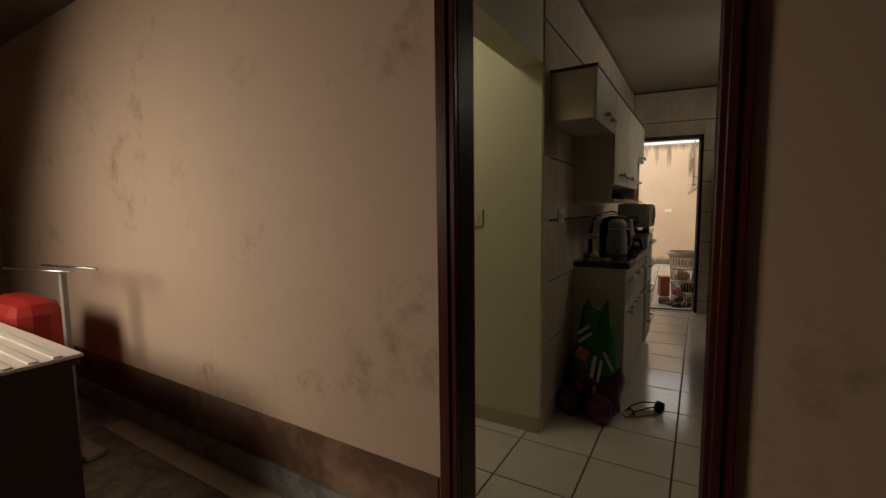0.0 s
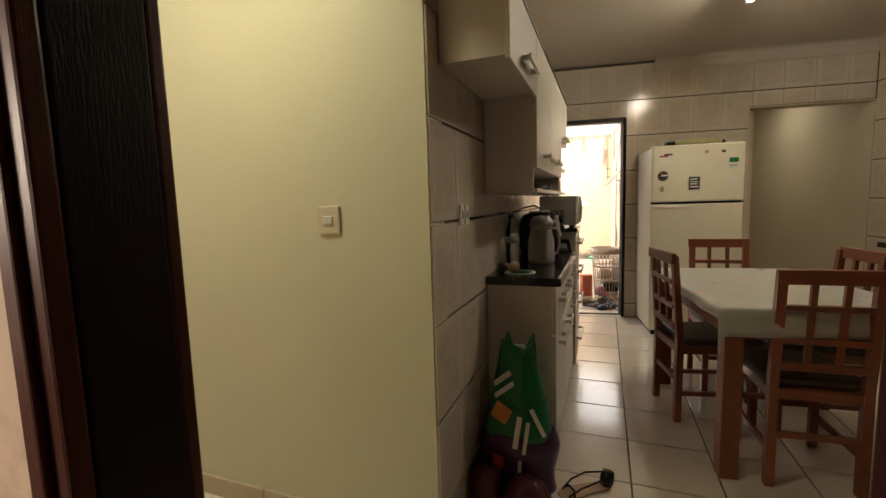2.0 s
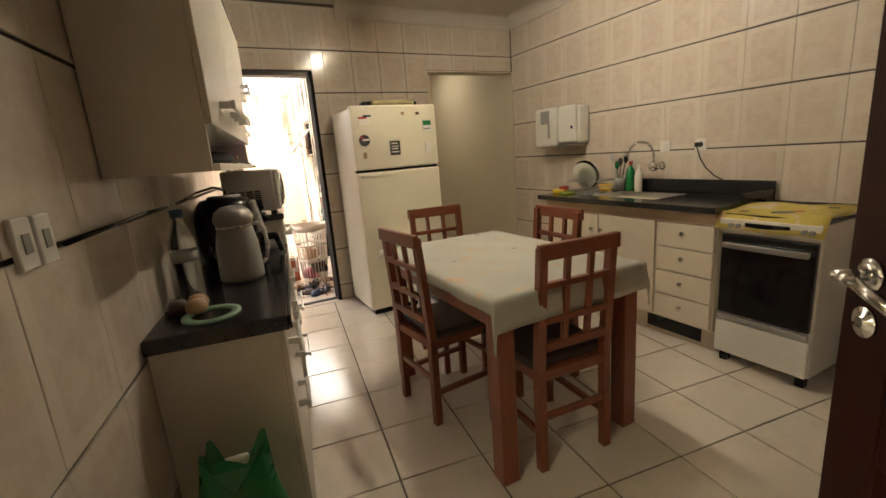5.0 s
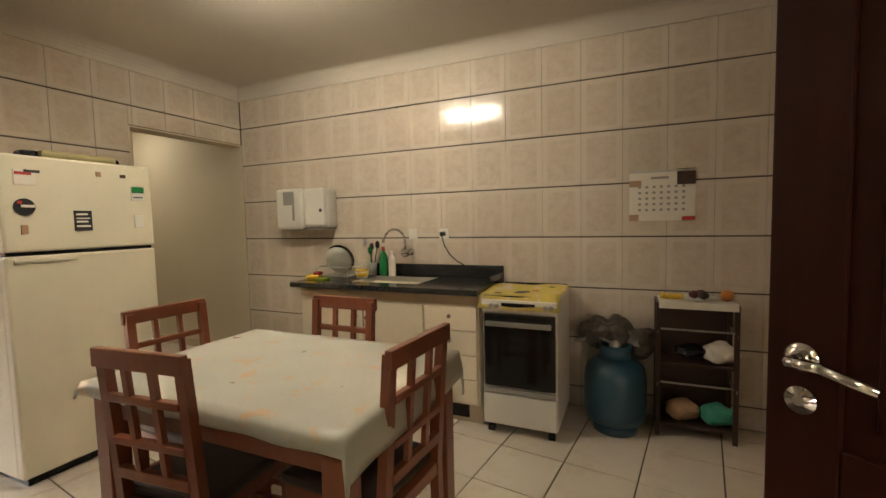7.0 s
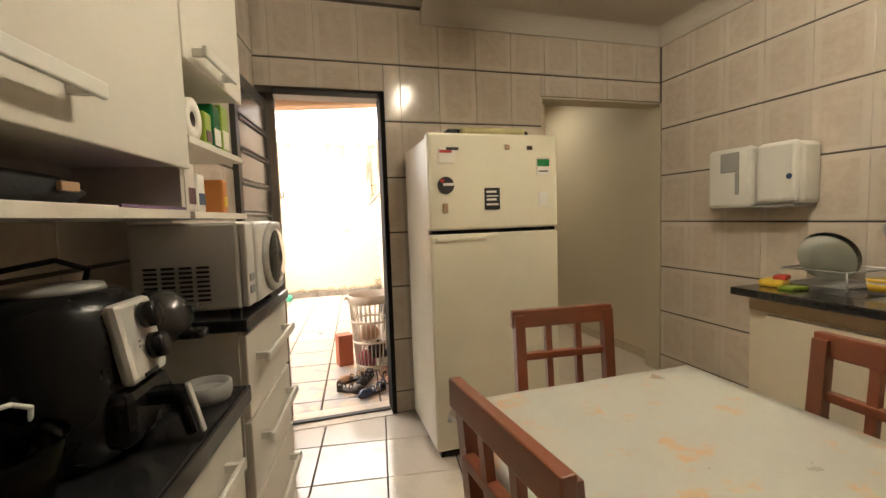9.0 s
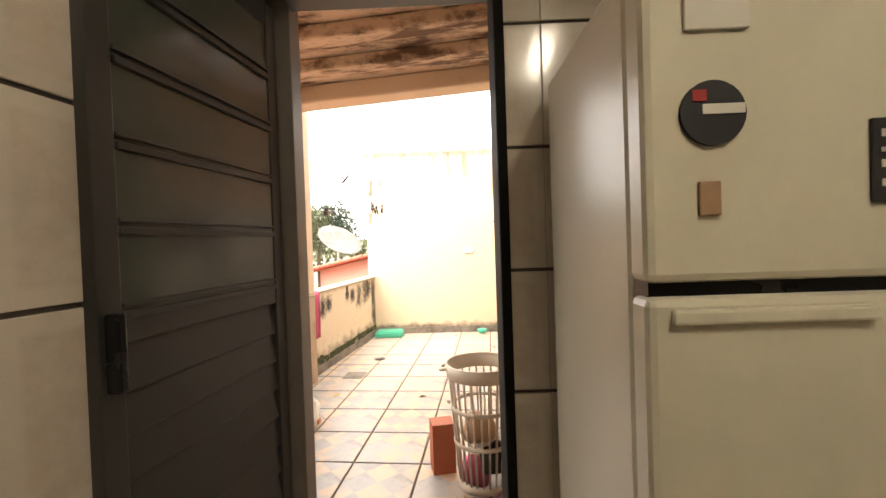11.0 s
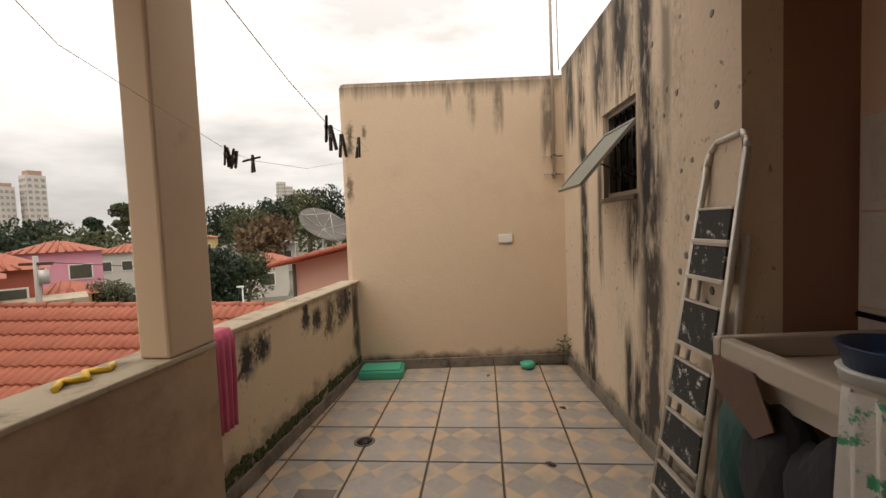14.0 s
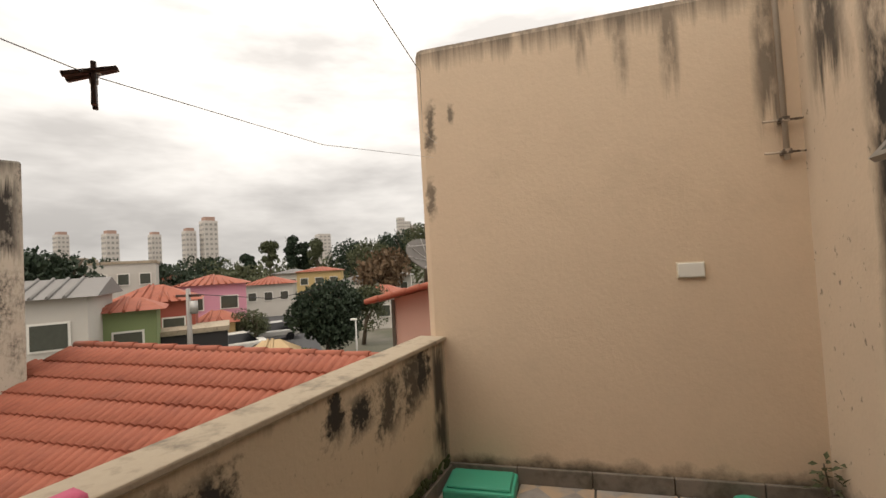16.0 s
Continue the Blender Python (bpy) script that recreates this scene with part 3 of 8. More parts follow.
structure("baseboard_far", b, DIRTY_SKIRT, "dirty grey tile skirting along the far wall")
b = bmesh.new()
for k in range(6):
    box(b, 0.85, 0.87, 8.14 + 0.41 * k, min(10.458, 8.135 + 0.41 * (k + 1)), TZ, 0.05, bevel=0.004)
structure("baseboard_right", b, DIRTY_SKIRT, "dirty grey tile skirting along the mouldy wall")
b = bmesh.new()
box(b, -0.05, 0.085, -2.34, -2.08, 0.806, 2.75, bevel=0.012)
structure("wall_column", b, COLUMN, "peach painted square concrete column", LEFT)
structure("trim_beam_left", bx(-0.05, 0.083, -4.95, -2.343, 2.385, 2.75, bevel=0.012), COLUMN, "peach painted beam above the parapet opening", LEFT)
# slab with precast joists, rising a little to the right
SLOPE = Matrix.Translation((-1.3, 8.2, 2.52)) @ pose(0, 0, 0, 0, -3.6, -2.0)
b = bmesh.new()
box(b, -0.5, 2.75, -2.75, 0.12, 0.16, 0.32)
structure("ceiling_terrace", b, SLAB, "mould-blackened concrete slab over the terrace", SLOPE)
for k, (y0, y1) in enumerate(((-0.12, 0.12), (-0.62, -0.46), (-1.1, -0.94), (-1.58, -1.42), (-2.06, -1.9), (-2.54, -2.38))):
    structure("trim_joist_%d" % (k + 1), bx(-0.1, 2.75, y0, y1, 0.0 if k == 0 else 0.06, 0.16, bevel=0.02), COLUMN if k == 0 else SLAB, "stained concrete joist under the slab", SLOPE)


# ---- hall door ----
def door_frame():
    d = thing("door_1", "dark red varnished wooden door frame with a worn jamb", "door", SKEW, kind="structure")
    for x0, x1 in ((0.008, 0.076), (0.750, 0.815)):
        b = bmesh.new()
        box(b, x0, x1, HW0 - 0.022, HW0, 0, 2.13, bevel=0.004)
        xm = x0 + 0.022 if x0 < 0.4 else x0 + 0.016
        box(b, xm, xm + 0.022, HW0 - 0.03, HW0 - 0.02, 0, 2.13, bevel=0.003)
        part("casing", b, DARKWOOD, d)
        b = bmesh.new()
        box(b, x0, x1, HW1, HW1 + 0.018, 0, 2.13, bevel=0.004)
        part("casing", b, DARKWOOD, d)
    for x0, x1 in ((0.052, 0.077), (0.748, 0.78)):
        part("jamb", bx(x0, x1, HW0, HW1, 0, 2.09, bevel=0.003), JAMBWOOD, d, "worn dark jamb")
    part("head", bx(0.008, 0.815, HW0 - 0.022, HW0, 2.05, 2.16, bevel=0.004), DARKWOOD, d)
    part("head_jamb", bx(0.077, 0.748, HW0, HW1, 2.05, 2.09, bevel=0.003), JAMBWOOD, d)


def door_leaf():
    d = thing("door_2", "dark red varnished panelled wooden door standing open", "door", Matrix.Translation((-0.245, 1.235, 0)) @ pose(0, 0, 0, 0, 0, -40.5), kind="structure")
    W, H, T = 0.80, 2.04, 0.035
    b = bmesh.new()
    for x0, x1 in ((0, 0.11), (W - 0.11, W), (W / 2 - 0.045, W / 2 + 0.045)):
        box(b, -T, 0, x0, x1, 0.01, H, bevel=0.004)
    for z0, z1 in ((0.01, 0.2), (0.78, 0.92), (H - 0.14, H)):
        box(b, -T, 0, 0.11, W - 0.11, z0, z1, bevel=0.004)
    part("stile_frame", b, LEAFWOOD, d)
    for y0, y1 in ((0.11, W / 2 - 0.045), (W / 2 + 0.045, W - 0.11)):
        for z0, z1 in ((0.2, 0.78), (0.92, H - 0.14)):
            b = bx(-T + 0.01, -0.01, y0, y1, z0, z1)
            box(b, -T + 0.002, -0.002, y0 + 0.04, y1 - 0.04, z0 + 0.04, z1 - 0.04, bevel=0.008)
            part("panel", b, LEAFWOOD, d)
    for s, x in ((1, 0.0), (-1, -T)):
        b = bmesh.new()
        lathe(b, [(0.026, 0), (0.026, 0.006), (0.014, 0.01)], 20, Matrix.Translation((x, W - 0.055, 1.06)) @ pose(0, 0, 0, 0, 90 * s, 0))
        pipe(b, [(x + s * 0.005, W - 0.055, 1.06), (x + s * 0.045, W - 0.055, 1.06), (x + s * 0.05, W - 0.10, 1.062), (x + s * 0.046, W - 0.17, 1.045)], 0.009)
        part("handle", b, CHROME, d, "chrome lever handle")
        b = bmesh.new()
        lathe(b, [(0.024, 0), (0.024, 0.005), (0.009, 0.007), (0.009, 0.01)], 20, Matrix.Translation((x, W - 0.055, 0.985)) @ pose(0, 0, 0, 0, 90 * s, 0))
        part("key_plate", b, CHROME, d)


door_frame()
door_leaf()


# ---- kitchen table and chairs ----
def table():
    t = thing("dining_table", "reddish wooden dining table under a cloth", "table")
    X0, X1, Y0, Y1 = 0.158, 0.913, 2.757, 3.862
    part("tabletop", bx(X0, X1, Y0, Y1, 0.735, 0.765, bevel=0.004), CHAIRWOOD, t)
    for y in (Y0 + 0.03, Y1 - 0.05):
        part("apron", bx(X0 + 0.08, X1 - 0.08, y, y + 0.022, 0.64, 0.735), CHAIRWOOD, t)
    for x in (X0 + 0.03, X1 - 0.052):
        part("apron", bx(x, x + 0.022, Y0 + 0.08, Y1 - 0.08, 0.64, 0.735), CHAIRWOOD, t)
    for x in (X0 + 0.01, X1 - 0.085):
        for y in (Y0 + 0.01, Y1 - 0.085):
            part("leg", bx(x, x + 0.075, y, y + 0.075, 0, 0.735, bevel=0.004), CHAIRWOOD, t)


def tablecloth():
    b = bmesh.new()
    X0, X1, Y0, Y1, Z = 0.146, 0.925, 2.745, 3.874, 0.772
    nx, ny, drop = 18, 26, 4
    grid = {}
    for i in range(-drop, nx + drop + 1):
        for j in range(-drop, ny + drop + 1):
            ox, oy = max(0, -i, i - nx), max(0, -j, j - ny)
            x = X0 + (X1 - X0) * min(max(i, 0), nx) / nx
            y = Y0 + (Y1 - Y0) * min(max(j, 0), ny) / ny
            d = max(ox, oy)
            hang = 0.115 if (i > nx or j < 0) else 0.045
            wave = 0.004 * math.sin(j * 1.1 + i * 0.9) + 0.003 * math.sin(j * 0.5)
            if ox and oy:
                hang = 0.19 if j < 0 else 0.06
            z = Z - (d / drop) * hang if d else Z + 0.0015 * math.sin(i * 0.9) * math.sin(j * 0.7)
            out = (0.012 + wave * d / drop) * min(d, 2) / 2
            if ox:
                x += out * (1 if i > nx else -1)
            if oy:
                y += out * (1 if j > ny else -1)
            grid[i, j] = b.verts.new((x, y, z))
    for i in range(-drop, nx + drop):
        for j in range(-drop, ny + drop):
            b.faces.new((grid[i, j], grid[i + 1, j], grid[i + 1, j + 1], grid[i, j + 1])).smooth = True
    bmesh.ops.recalc_face_normals(b, faces=b.faces[:])
    ob = solid("tablecloth", b, CLOTH, "pale floral vinyl tablecloth hanging over the dining table", "tablecloth")
    so = ob.modifiers.new("thickness", "SOLIDIFY")
    so.thickness = 0.003


def chair():
    c = thing("dining_chair", "reddish wooden chair with lattice back and dark padded seat", "chair", group="chairs round the table")
    for x in (-0.18, 0.145):
        b = bmesh.new()
        box(b, x, x + 0.035, -0.21, -0.175, 0, 0.45, bevel=0.004)
        part("leg", b, CHAIRWOOD, c)
    for x in (-0.18, 0.145):
        b = bmesh.new()
        v = [(0.175, 0.0), (0.21, 0.0), (0.205, 0.45), (0.24, 0.93), (0.21, 0.93), (0.17, 0.45)]
        lo = [b.verts.new((x, p, q)) for p, q in v]
        hi = [b.verts.new((x + 0.035, p, q)) for p, q in v]
        b.faces.new(lo)
        b.faces.new(hi[::-1])
        for i in range(6):
            b.faces.new((lo[i], lo[(i + 1) % 6], hi[(i + 1) % 6], hi[i]))
        bmesh.ops.recalc_face_normals(b, faces=b.faces[:])
        part("rear_leg", b, CHAIRWOOD, c)
    part("seat_frame", bx(-0.18, 0.18, -0.21, 0.2, 0.39, 0.435, bevel=0.004), CHAIRWOOD, c)
    part("seat", bx(-0.19, 0.19, -0.225, 0.175, 0.435, 0.475, bevel=0.016), SEAT, c, "dark padded seat")
    lean = lambda z: 0.1875 + (z - 0.45) * 0.083
    for z0, z1, n in ((0.885, 0.945, "top_rail"), (0.775, 0.80, "cross_rail"), (0.635, 0.66, "cross_rail"), (0.52, 0.555, "cross_rail")):
        y = lean((z0 + z1) / 2)
        part(n, bx(-0.185 if n == "top_rail" else -0.15, 0.185 if n == "top_rail" else 0.15, y - 0.004, y + 0.022, z0, z1, bevel=0.004), CHAIRWOOD, c)
    for x in (-0.065, 0.045):
        b = bmesh.new()
        box(b, x, x + 0.022, -0.008, 0.010, 0.0, 0.40)
        part("slat", b, CHAIRWOOD, c).matrix_local = Matrix.Translation((0, lean(0.53) + 0.009, 0.53)) @ pose(0, 0, 0, -4.75, 0, 0)
    for x in (-0.172, 0.155):
        part("stretcher", bx(x, x + 0.018, -0.18, 0.18, 0.15, 0.175), CHAIRWOOD, c)
    part("stretcher", bx(-0.16, 0.16, -0.2, -0.182, 0.22, 0.245), CHAIRWOOD, c)
    part("stretcher", bx(-0.16, 0.16, 0.182, 0.2, 0.22, 0.245), CHAIRWOOD, c)
    return c


table()
tablecloth()
first = chair()
first.matrix_world = pose(0.53, 2.945, 0, 0, 0, 176)
copy_thing(first, pose(0.315, 3.455, 0, 0, 0, 95))
copy_thing(first, pose(0.59, 3.865, 0, 0, 0, -5))
copy_thing(first, pose(0.80, 3.40, 0, 0, 0, -91))


# ---- fridge ----
def fridge():
    f = thing("refrigerator", "cream two-door refrigerator with magnets on the freezer door", "refrigerator")
    X0, X1, Y0, Y1, H = 0.35, 1.07, 4.87, 5.44, 1.685
    part("body", bx(X0 + 0.005, X1 - 0.005, Y0 + 0.065, Y1, 0.04, H - 0.012, bevel=0.012), FRIDGE, f)
    part("door", bx(X0, X1, Y0, Y0 + 0.06, 0.05, 1.18, bevel=0.012), FRIDGE, f, "large lower door")
    part("freezer_door", bx(X0, X1, Y0, Y0 + 0.06, 1.20, H, bevel=0.012), FRIDGE, f)
    part("gasket", bx(X0 + 0.01, X1 - 0.01, Y0 + 0.02, Y0 + 0.065, 1.178, 1.202), BLACK_PL, f, "dark door gap")
    part("plinth", bx(X0 + 0.03, X1 - 0.03, Y0 + 0.04, Y1, 0.0, 0.05), BLACK_PL, f)
    part("handle", bx(X0 + 0.03, X0 + 0.30, Y0 - 0.012, Y0, 1.145, 1.165, bevel=0.004), FRIDGE, f)
    y = Y0

    def magnet(x, z, w, h, material, label):
        g = thing("fridge_magnet", label, "magnet", group="magnets on the refrigerator")
        part("plate", bx(x, x + w, y - 0.006, y, z, z + h, bevel=0.0015), material, g)
        return g

    m = magnet(0.645, 1.30, 0.085, 0.11, INK, "black rectangular magnet with pale lettering bars on the freezer")
    for k, z in enumerate((1.385, 1.365, 1.345, 1.32)):
        part("print_bar", bx(0.655, 0.655 + (0.065 if k % 2 else 0.055), y - 0.0075, y - 0.006, z, z + 0.010 if k != 1 else z + 0.006), PAPER, m)
    m = magnet(0.945, 1.475, 0.075, 0.085, WHITE_PL, "green and white magnet on the freezer")
    part("print_bar", bx(0.947, 1.018, y - 0.0075, y - 0.006, 1.52, 1.557), GREEN, m)
    part("print_bar", bx(0.955, 1.01, y - 0.0075, y - 0.006, 1.49, 1.497), INK, m)
    g = thing("fridge_magnet", "round black and red magnet on the freezer", "magnet", group="magnets on the refrigerator")
    part("disc", lathe(bmesh.new(), [(0.043, 0), (0.043, 0.006)], 28, Matrix.Translation((0.44, y, 1.425)) @ pose(0, 0, 0, 90, 0, 0)), INK, g)
    part("print_bar", bx(0.425, 0.48, y - 0.008, y - 0.006, 1.423, 1.436), PAPER, g)
    part("print_bar", bx(0.412, 0.43, y - 0.008, y - 0.006, 1.44, 1.455), RED, g)
    g = magnet(0.405, 1.535, 0.085, 0.075, PAPER, "white and red sticker with a dark wing shape on the freezer")
    part("print_bar", bx(0.41, 0.475, y - 0.0075, y - 0.006, 1.585, 1.60), RED, g)
    part("print_bar", bx(0.445, 0.51, y - 0.0085, y - 0.0075, 1.598, 1.612), INK, g)
    magnet(0.42, 1.29, 0.028, 0.045, TAN, "small tan magnet on the freezer")
    magnet(0.765, 1.605, 0.025, 0.025, TAN, "small tan magnet on the freezer")
    magnet(0.89, 1.605, 0.03, 0.02, BROWN, "small dark magnet on the freezer")
    magnet(0.955, 1.31, 0.05, 0.075, WHITE_PL, "pale glossy magnet on the freezer")
    # package lying on top
    p = thing("food_package", "long clear package lying on top of the refrigerator", "package")
    part("wrap", bx(0.56, 0.93, 4.95, 5.12, H, H + 0.05, bevel=0.02), mat("pale_yellow_film", (0.45, 0.40, 0.2), 0.15, 0.3, 8, 30, 0.3), p)
    part("tie", bx(0.49, 0.57, 4.98, 5.07, H, H + 0.045, bevel=0.015), BLACK_PL, p)
    part("tie", bx(0.925, 0.96, 4.98, 5.07, H, H + 0.04, bevel=0.012), BLACK_PL, p)


fridge()


# ---- sink run on the right wall ----
def knob(b, x, y, z, d=(-1, 0)):
    m = Matrix.Translation((x, y, z)) @ pose(0, 0, 0, 0, -90, 0)
    lathe(b, [(0.006, 0), (0.006, 0.012), (0.015, 0.02), (0.014, 0.03), (0.004, 0.033)], 14, m)


def sink_cabinet():
    c = thing("sink_cabinet", "cream laminate base cabinet with doors and four drawers under the sink", "cabinet")
    F, Y0, Y1 = 1.775, 2.955, 4.35
    part("body", bx(F + 0.02, 2.333, Y0, Y1, 0.14, 0.845), WHITE_LAM, c)
    part("plinth", bx(F + 0.08, 2.333, Y0, Y1, 0.0, 0.14), SKIRT_TILE, c, "tiled plinth")
    part("vent_opening", bx(F + 0.072, F + 0.082, 3.05, 3.42, 0.03, 0.12), BLACK_PL, c, "dark opening in the plinth")
    part("top_rail", bx(F + 0.012, F + 0.02, Y0, Y1, 0.78, 0.845), mat("pale_wood_edge", (0.46, 0.34, 0.22), 0.5, 0.12, 6, 60, 0.05), c)
    for k in range(4):
        z = 0.155 + 0.155 * k
        dr = part("drawer", bx(F, F + 0.02, Y0 + 0.01, 3.32, z, z + 0.148, bevel=0.004), WHITE_LAM, c)
        kb = bmesh.new()
        knob(kb, F, 3.14, z + 0.09)
        part("knob", kb, CHROME, dr, "small metal knob")
    for k in range(2):
        y = 3.335 + 0.468 * k
        dr = part("door", bx(F, F + 0.02, y, y + 0.456, 0.155, 0.77, bevel=0.004), WHITE_LAM, c)
        kb = bmesh.new()
        knob(kb, F, y + (0.42 if k == 0 else 0.04), 0.66)
        part("knob", kb, CHROME, dr, "small metal knob")


def sink_top():
    t = thing("sink_counter", "black granite counter with a basin and raised back edge", "counter")
    F = 1.725
    b = bmesh.new()
    box(b, F, 1.88, 2.94, 4.40, 0.848, 0.885, bevel=0.006)
    box(b, 2.22, 2.334, 2.94, 4.40, 0.848, 0.885, bevel=0.006)
    box(b, 1.88, 2.22, 2.94, 3.42, 0.848, 0.885)
    box(b, 1.88, 2.22, 3.96, 4.40, 0.848, 0.885)
    part("slab", b, GRANITE, t)
    part("back_edge", bx(2.31, 2.334, 2.94, 4.02, 0.885, 0.975, bevel=0.005), GRANITE, t)
    part("side_edge", bx(2.0, 2.31, 2.94, 2.962, 0.885, 0.93, bevel=0.005), GRANITE, t)
    b = bmesh.new()
    box(b, 1.88, 2.22, 3.42, 3.96, 0.72, 0.73)
    for a in ((1.878, 1.884, 3.42, 3.96), (2.216, 2.222, 3.42, 3.96), (1.88, 2.22, 3.418, 3.424), (1.88, 2.22, 3.956, 3.962)):
        box(b, *a, 0.73, 0.884)
    part("basin", b, STEEL, t)


def faucet():
    f = thing("faucet", "chrome wall faucet with a curved spout above the sink", "faucet")
    part("body", lathe(rod(bmesh.new(), (2.334, 3.70, 1.07), (2.25, 3.70, 1.07), 0.016), [(0.02, -0.03), (0.034, -0.02), (0.036, 0.015), (0.022, 0.03)], 18, Matrix.Translation((2.235, 3.70, 1.07))), CHROME, f)
    part("escutcheon", lathe(bmesh.new(), [(0.03, 0), (0.03, 0.006), (0.018, 0.014)], 20, Matrix.Translation((2.334, 3.70, 1.07)) @ pose(0, 0, 0, 0, -90, 0)), CHROME, f)
    b = bmesh.new()
    pts = [(2.235, 3.70, 1.09)] + [(2.16 + 0.078 * math.cos(a), 3.75 - 0.05 * math.cos(a), 1.15 + 0.105 * math.sin(a)) for a in [i * math.pi / 9 for i in range(9)]] + [(2.078, 3.80, 1.175)]
    pipe(b, pts, 0.009)
    part("spout", b, CHROME, f)
    part("aerator", rod(bmesh.new(), (2.078, 3.80, 1.178), (2.077, 3.80, 1.155), 0.012), CHROME, f)
    b = bmesh.new()
    rod(b, (2.235, 3.675, 1.07), (2.235, 3.63, 1.075), 0.018, 0.014)
    part("valve", b, CHROME, f)


def bottle(name, label, x, y, z, r, h, body, cap, cap_label=""):
    g = thing(name, label, "bottle", Matrix.Translation((x, y, z)))
    part("body", lathe(bmesh.new(), [(r * 0.92, 0), (r, 0.01), (r, h * 0.6), (r * 0.75, h * 0.74), (r * 0.34, h * 0.82), (r * 0.34, h * 0.88)], 20), body, g)
    part("cap", lathe(bmesh.new(), [(r * 0.42, h * 0.87), (r * 0.42, h * 0.98), (r * 0.2, h)], 16), cap, g, cap_label)
    return g


def sink_things():
    bottle("detergent_bottle", "green dish detergent bottle beside the sink", 2.245, 3.905, 0.885, 0.035, 0.23, GREEN, RED, "red cap")
    bottle("soap_bottle", "clear soap bottle with a pale label beside the sink", 2.23, 3.82, 0.885, 0.028, 0.20, WHITE_PL, WHITE_PL)
    r = thing("dish_rack", "wire dish rack with plates and a white bowl on the counter", "dish rack")
    b = bmesh.new()
    for y in (4.07, 4.34):
        pipe(b, [(1.98, y, 0.888), (1.98, y, 0.97), (2.27, y, 0.97), (2.27, y, 0.888)], 0.004, 6)
    for k in range(8):
        x = 1.99 + 0.04 * k
        pipe(b, [(x, 4.07, 0.90), (x, 4.34, 0.90)], 0.003, 6)
    for x in (1.98, 2.27):
        pipe(b, [(x, 4.07, 0.97), (x, 4.34, 0.97)], 0.004, 6)
    part("frame", b, STEEL, r)
    for k, (mat_, rad) in enumerate(((CLEAR, 0.12), (WHITE_PL, 0.105), (WHITE_PL, 0.11))):
        g = thing("plate", ("clear glass plate" if k == 0 else "white plate") + " standing in the dish rack", "plate", group="plates in the rack")
        part("dish", lathe(bmesh.new(), [(0.02, 0.0), (rad * 0.6, 0.004), (rad, 0.018), (rad, 0.021), (rad * 0.6, 0.008), (0.02, 0.004)], 28, Matrix.Translation((2.06 + 0.05 * k, 4.20 + 0.03 * k, 0.90 + rad)) @ pose(0, 0, 0, 0, 74, 12)), mat_, g)
    g = thing("utensil_cup", "cup with wooden spoons and a scrubbing brush beside the sink", "cup", Matrix.Translation((2.27, 4.03, 0.885)))
    part("cup", lathe(bmesh.new(), [(0.035, 0), (0.04, 0.1), (0.036, 0.1), (0.032, 0.005)], 20), GREY_PL, g)
    for k, (dx, dy, l, m_) in enumerate(((0.03, 0.02, 0.22, BROWN), (-0.02, 0.03, 0.26, STEEL), (0.01, -0.03, 0.24, BLACK_PL), (-0.03, -0.01, 0.2, GREEN))):
        b = bmesh.new()
        rod(b, (dx * 0.3, dy * 0.3, 0.01), (dx * 1.5, dy * 1.5, l), 0.004)
        lathe(b, [(0.004, -0.03), (0.017, -0.01), (0.017, 0.02), (0.004, 0.035)], 12, Matrix.Translation((dx * 1.55, dy * 1.55, l)))
        part("utensil", b, m_, g)
    g = thing("soap_tub", "yellow and white scouring paste tub on the counter", "tub", Matrix.Translation((2.08, 4.0, 0.885)))
    part("tub", lathe(bmesh.new(), [(0.042, 0), (0.05, 0.05), (0.05, 0.055)], 24), WHITE_PL, g)
    part("label_band", lathe(bmesh.new(), [(0.0445, 0.012), (0.0498, 0.042)], 24), YELLOW, g)
    part("rim", lathe(bmesh.new(), [(0.053, 0.052), (0.053, 0.062), (0.046, 0.063), (0.046, 0.053)], 24), YELLOW, g)
    g = thing("sponge_pack", "crumpled red and yellow sponge packet on the counter", "packet", Matrix.Translation((1.92, 4.33, 0.885)) @ pose(0, 0, 0, 0, 0, 20))
    part("sponge", bx(-0.06, 0.05, -0.05, 0.05, 0, 0.035, bevel=0.012), YELLOW, g)
    part("wrapper", bx(-0.035, 0.045, -0.055, 0.0, 0.03, 0.055, bevel=0.01), RED, g)
    g = thing("dish_cloth", "small green and white cloth on the counter", "cloth", Matrix.Translation((1.88, 4.22, 0.885)))
    part("fold", bx(-0.05, 0.06, -0.035, 0.035, 0, 0.016, bevel=0.007), LIME, g)
    for y in (3.675, 3.41):
        g = thing("wall_socket", "white plastic wall socket on the tiles", "socket", group="sockets on the tiles")
        part("plate", bx(2.323, 2.335, y - 0.038, y + 0.038, 1.17, 1.25, bevel=0.004), WHITE_PL, g)
        part("outlet", lathe(bmesh.new(), [(0.018, 0), (0.018, 0.006), (0.012, 0.007)], 16, Matrix.Translation((2.323, y, 1.21)) @ pose(0, 0, 0, 0, -90, 0)), WHITE_PL if y > 3.5 else BLACK_PL, g)
    c = thing("power_cord", "black cord hanging from the wall socket", "cord")
    part("plug", bx(2.275, 2.315, 3.395, 3.425, 1.195, 1.225, bevel=0.006), BLACK_PL, c)
    part("wire", pipe(bmesh.new(), [(2.28, 3.41, 1.20), (2.31, 3.40, 1.12), (2.318, 3.36, 1.05), (2.318, 3.30, 1.0), (2.30, 3.24, 0.978)], 0.004), BLACK_PL, c)
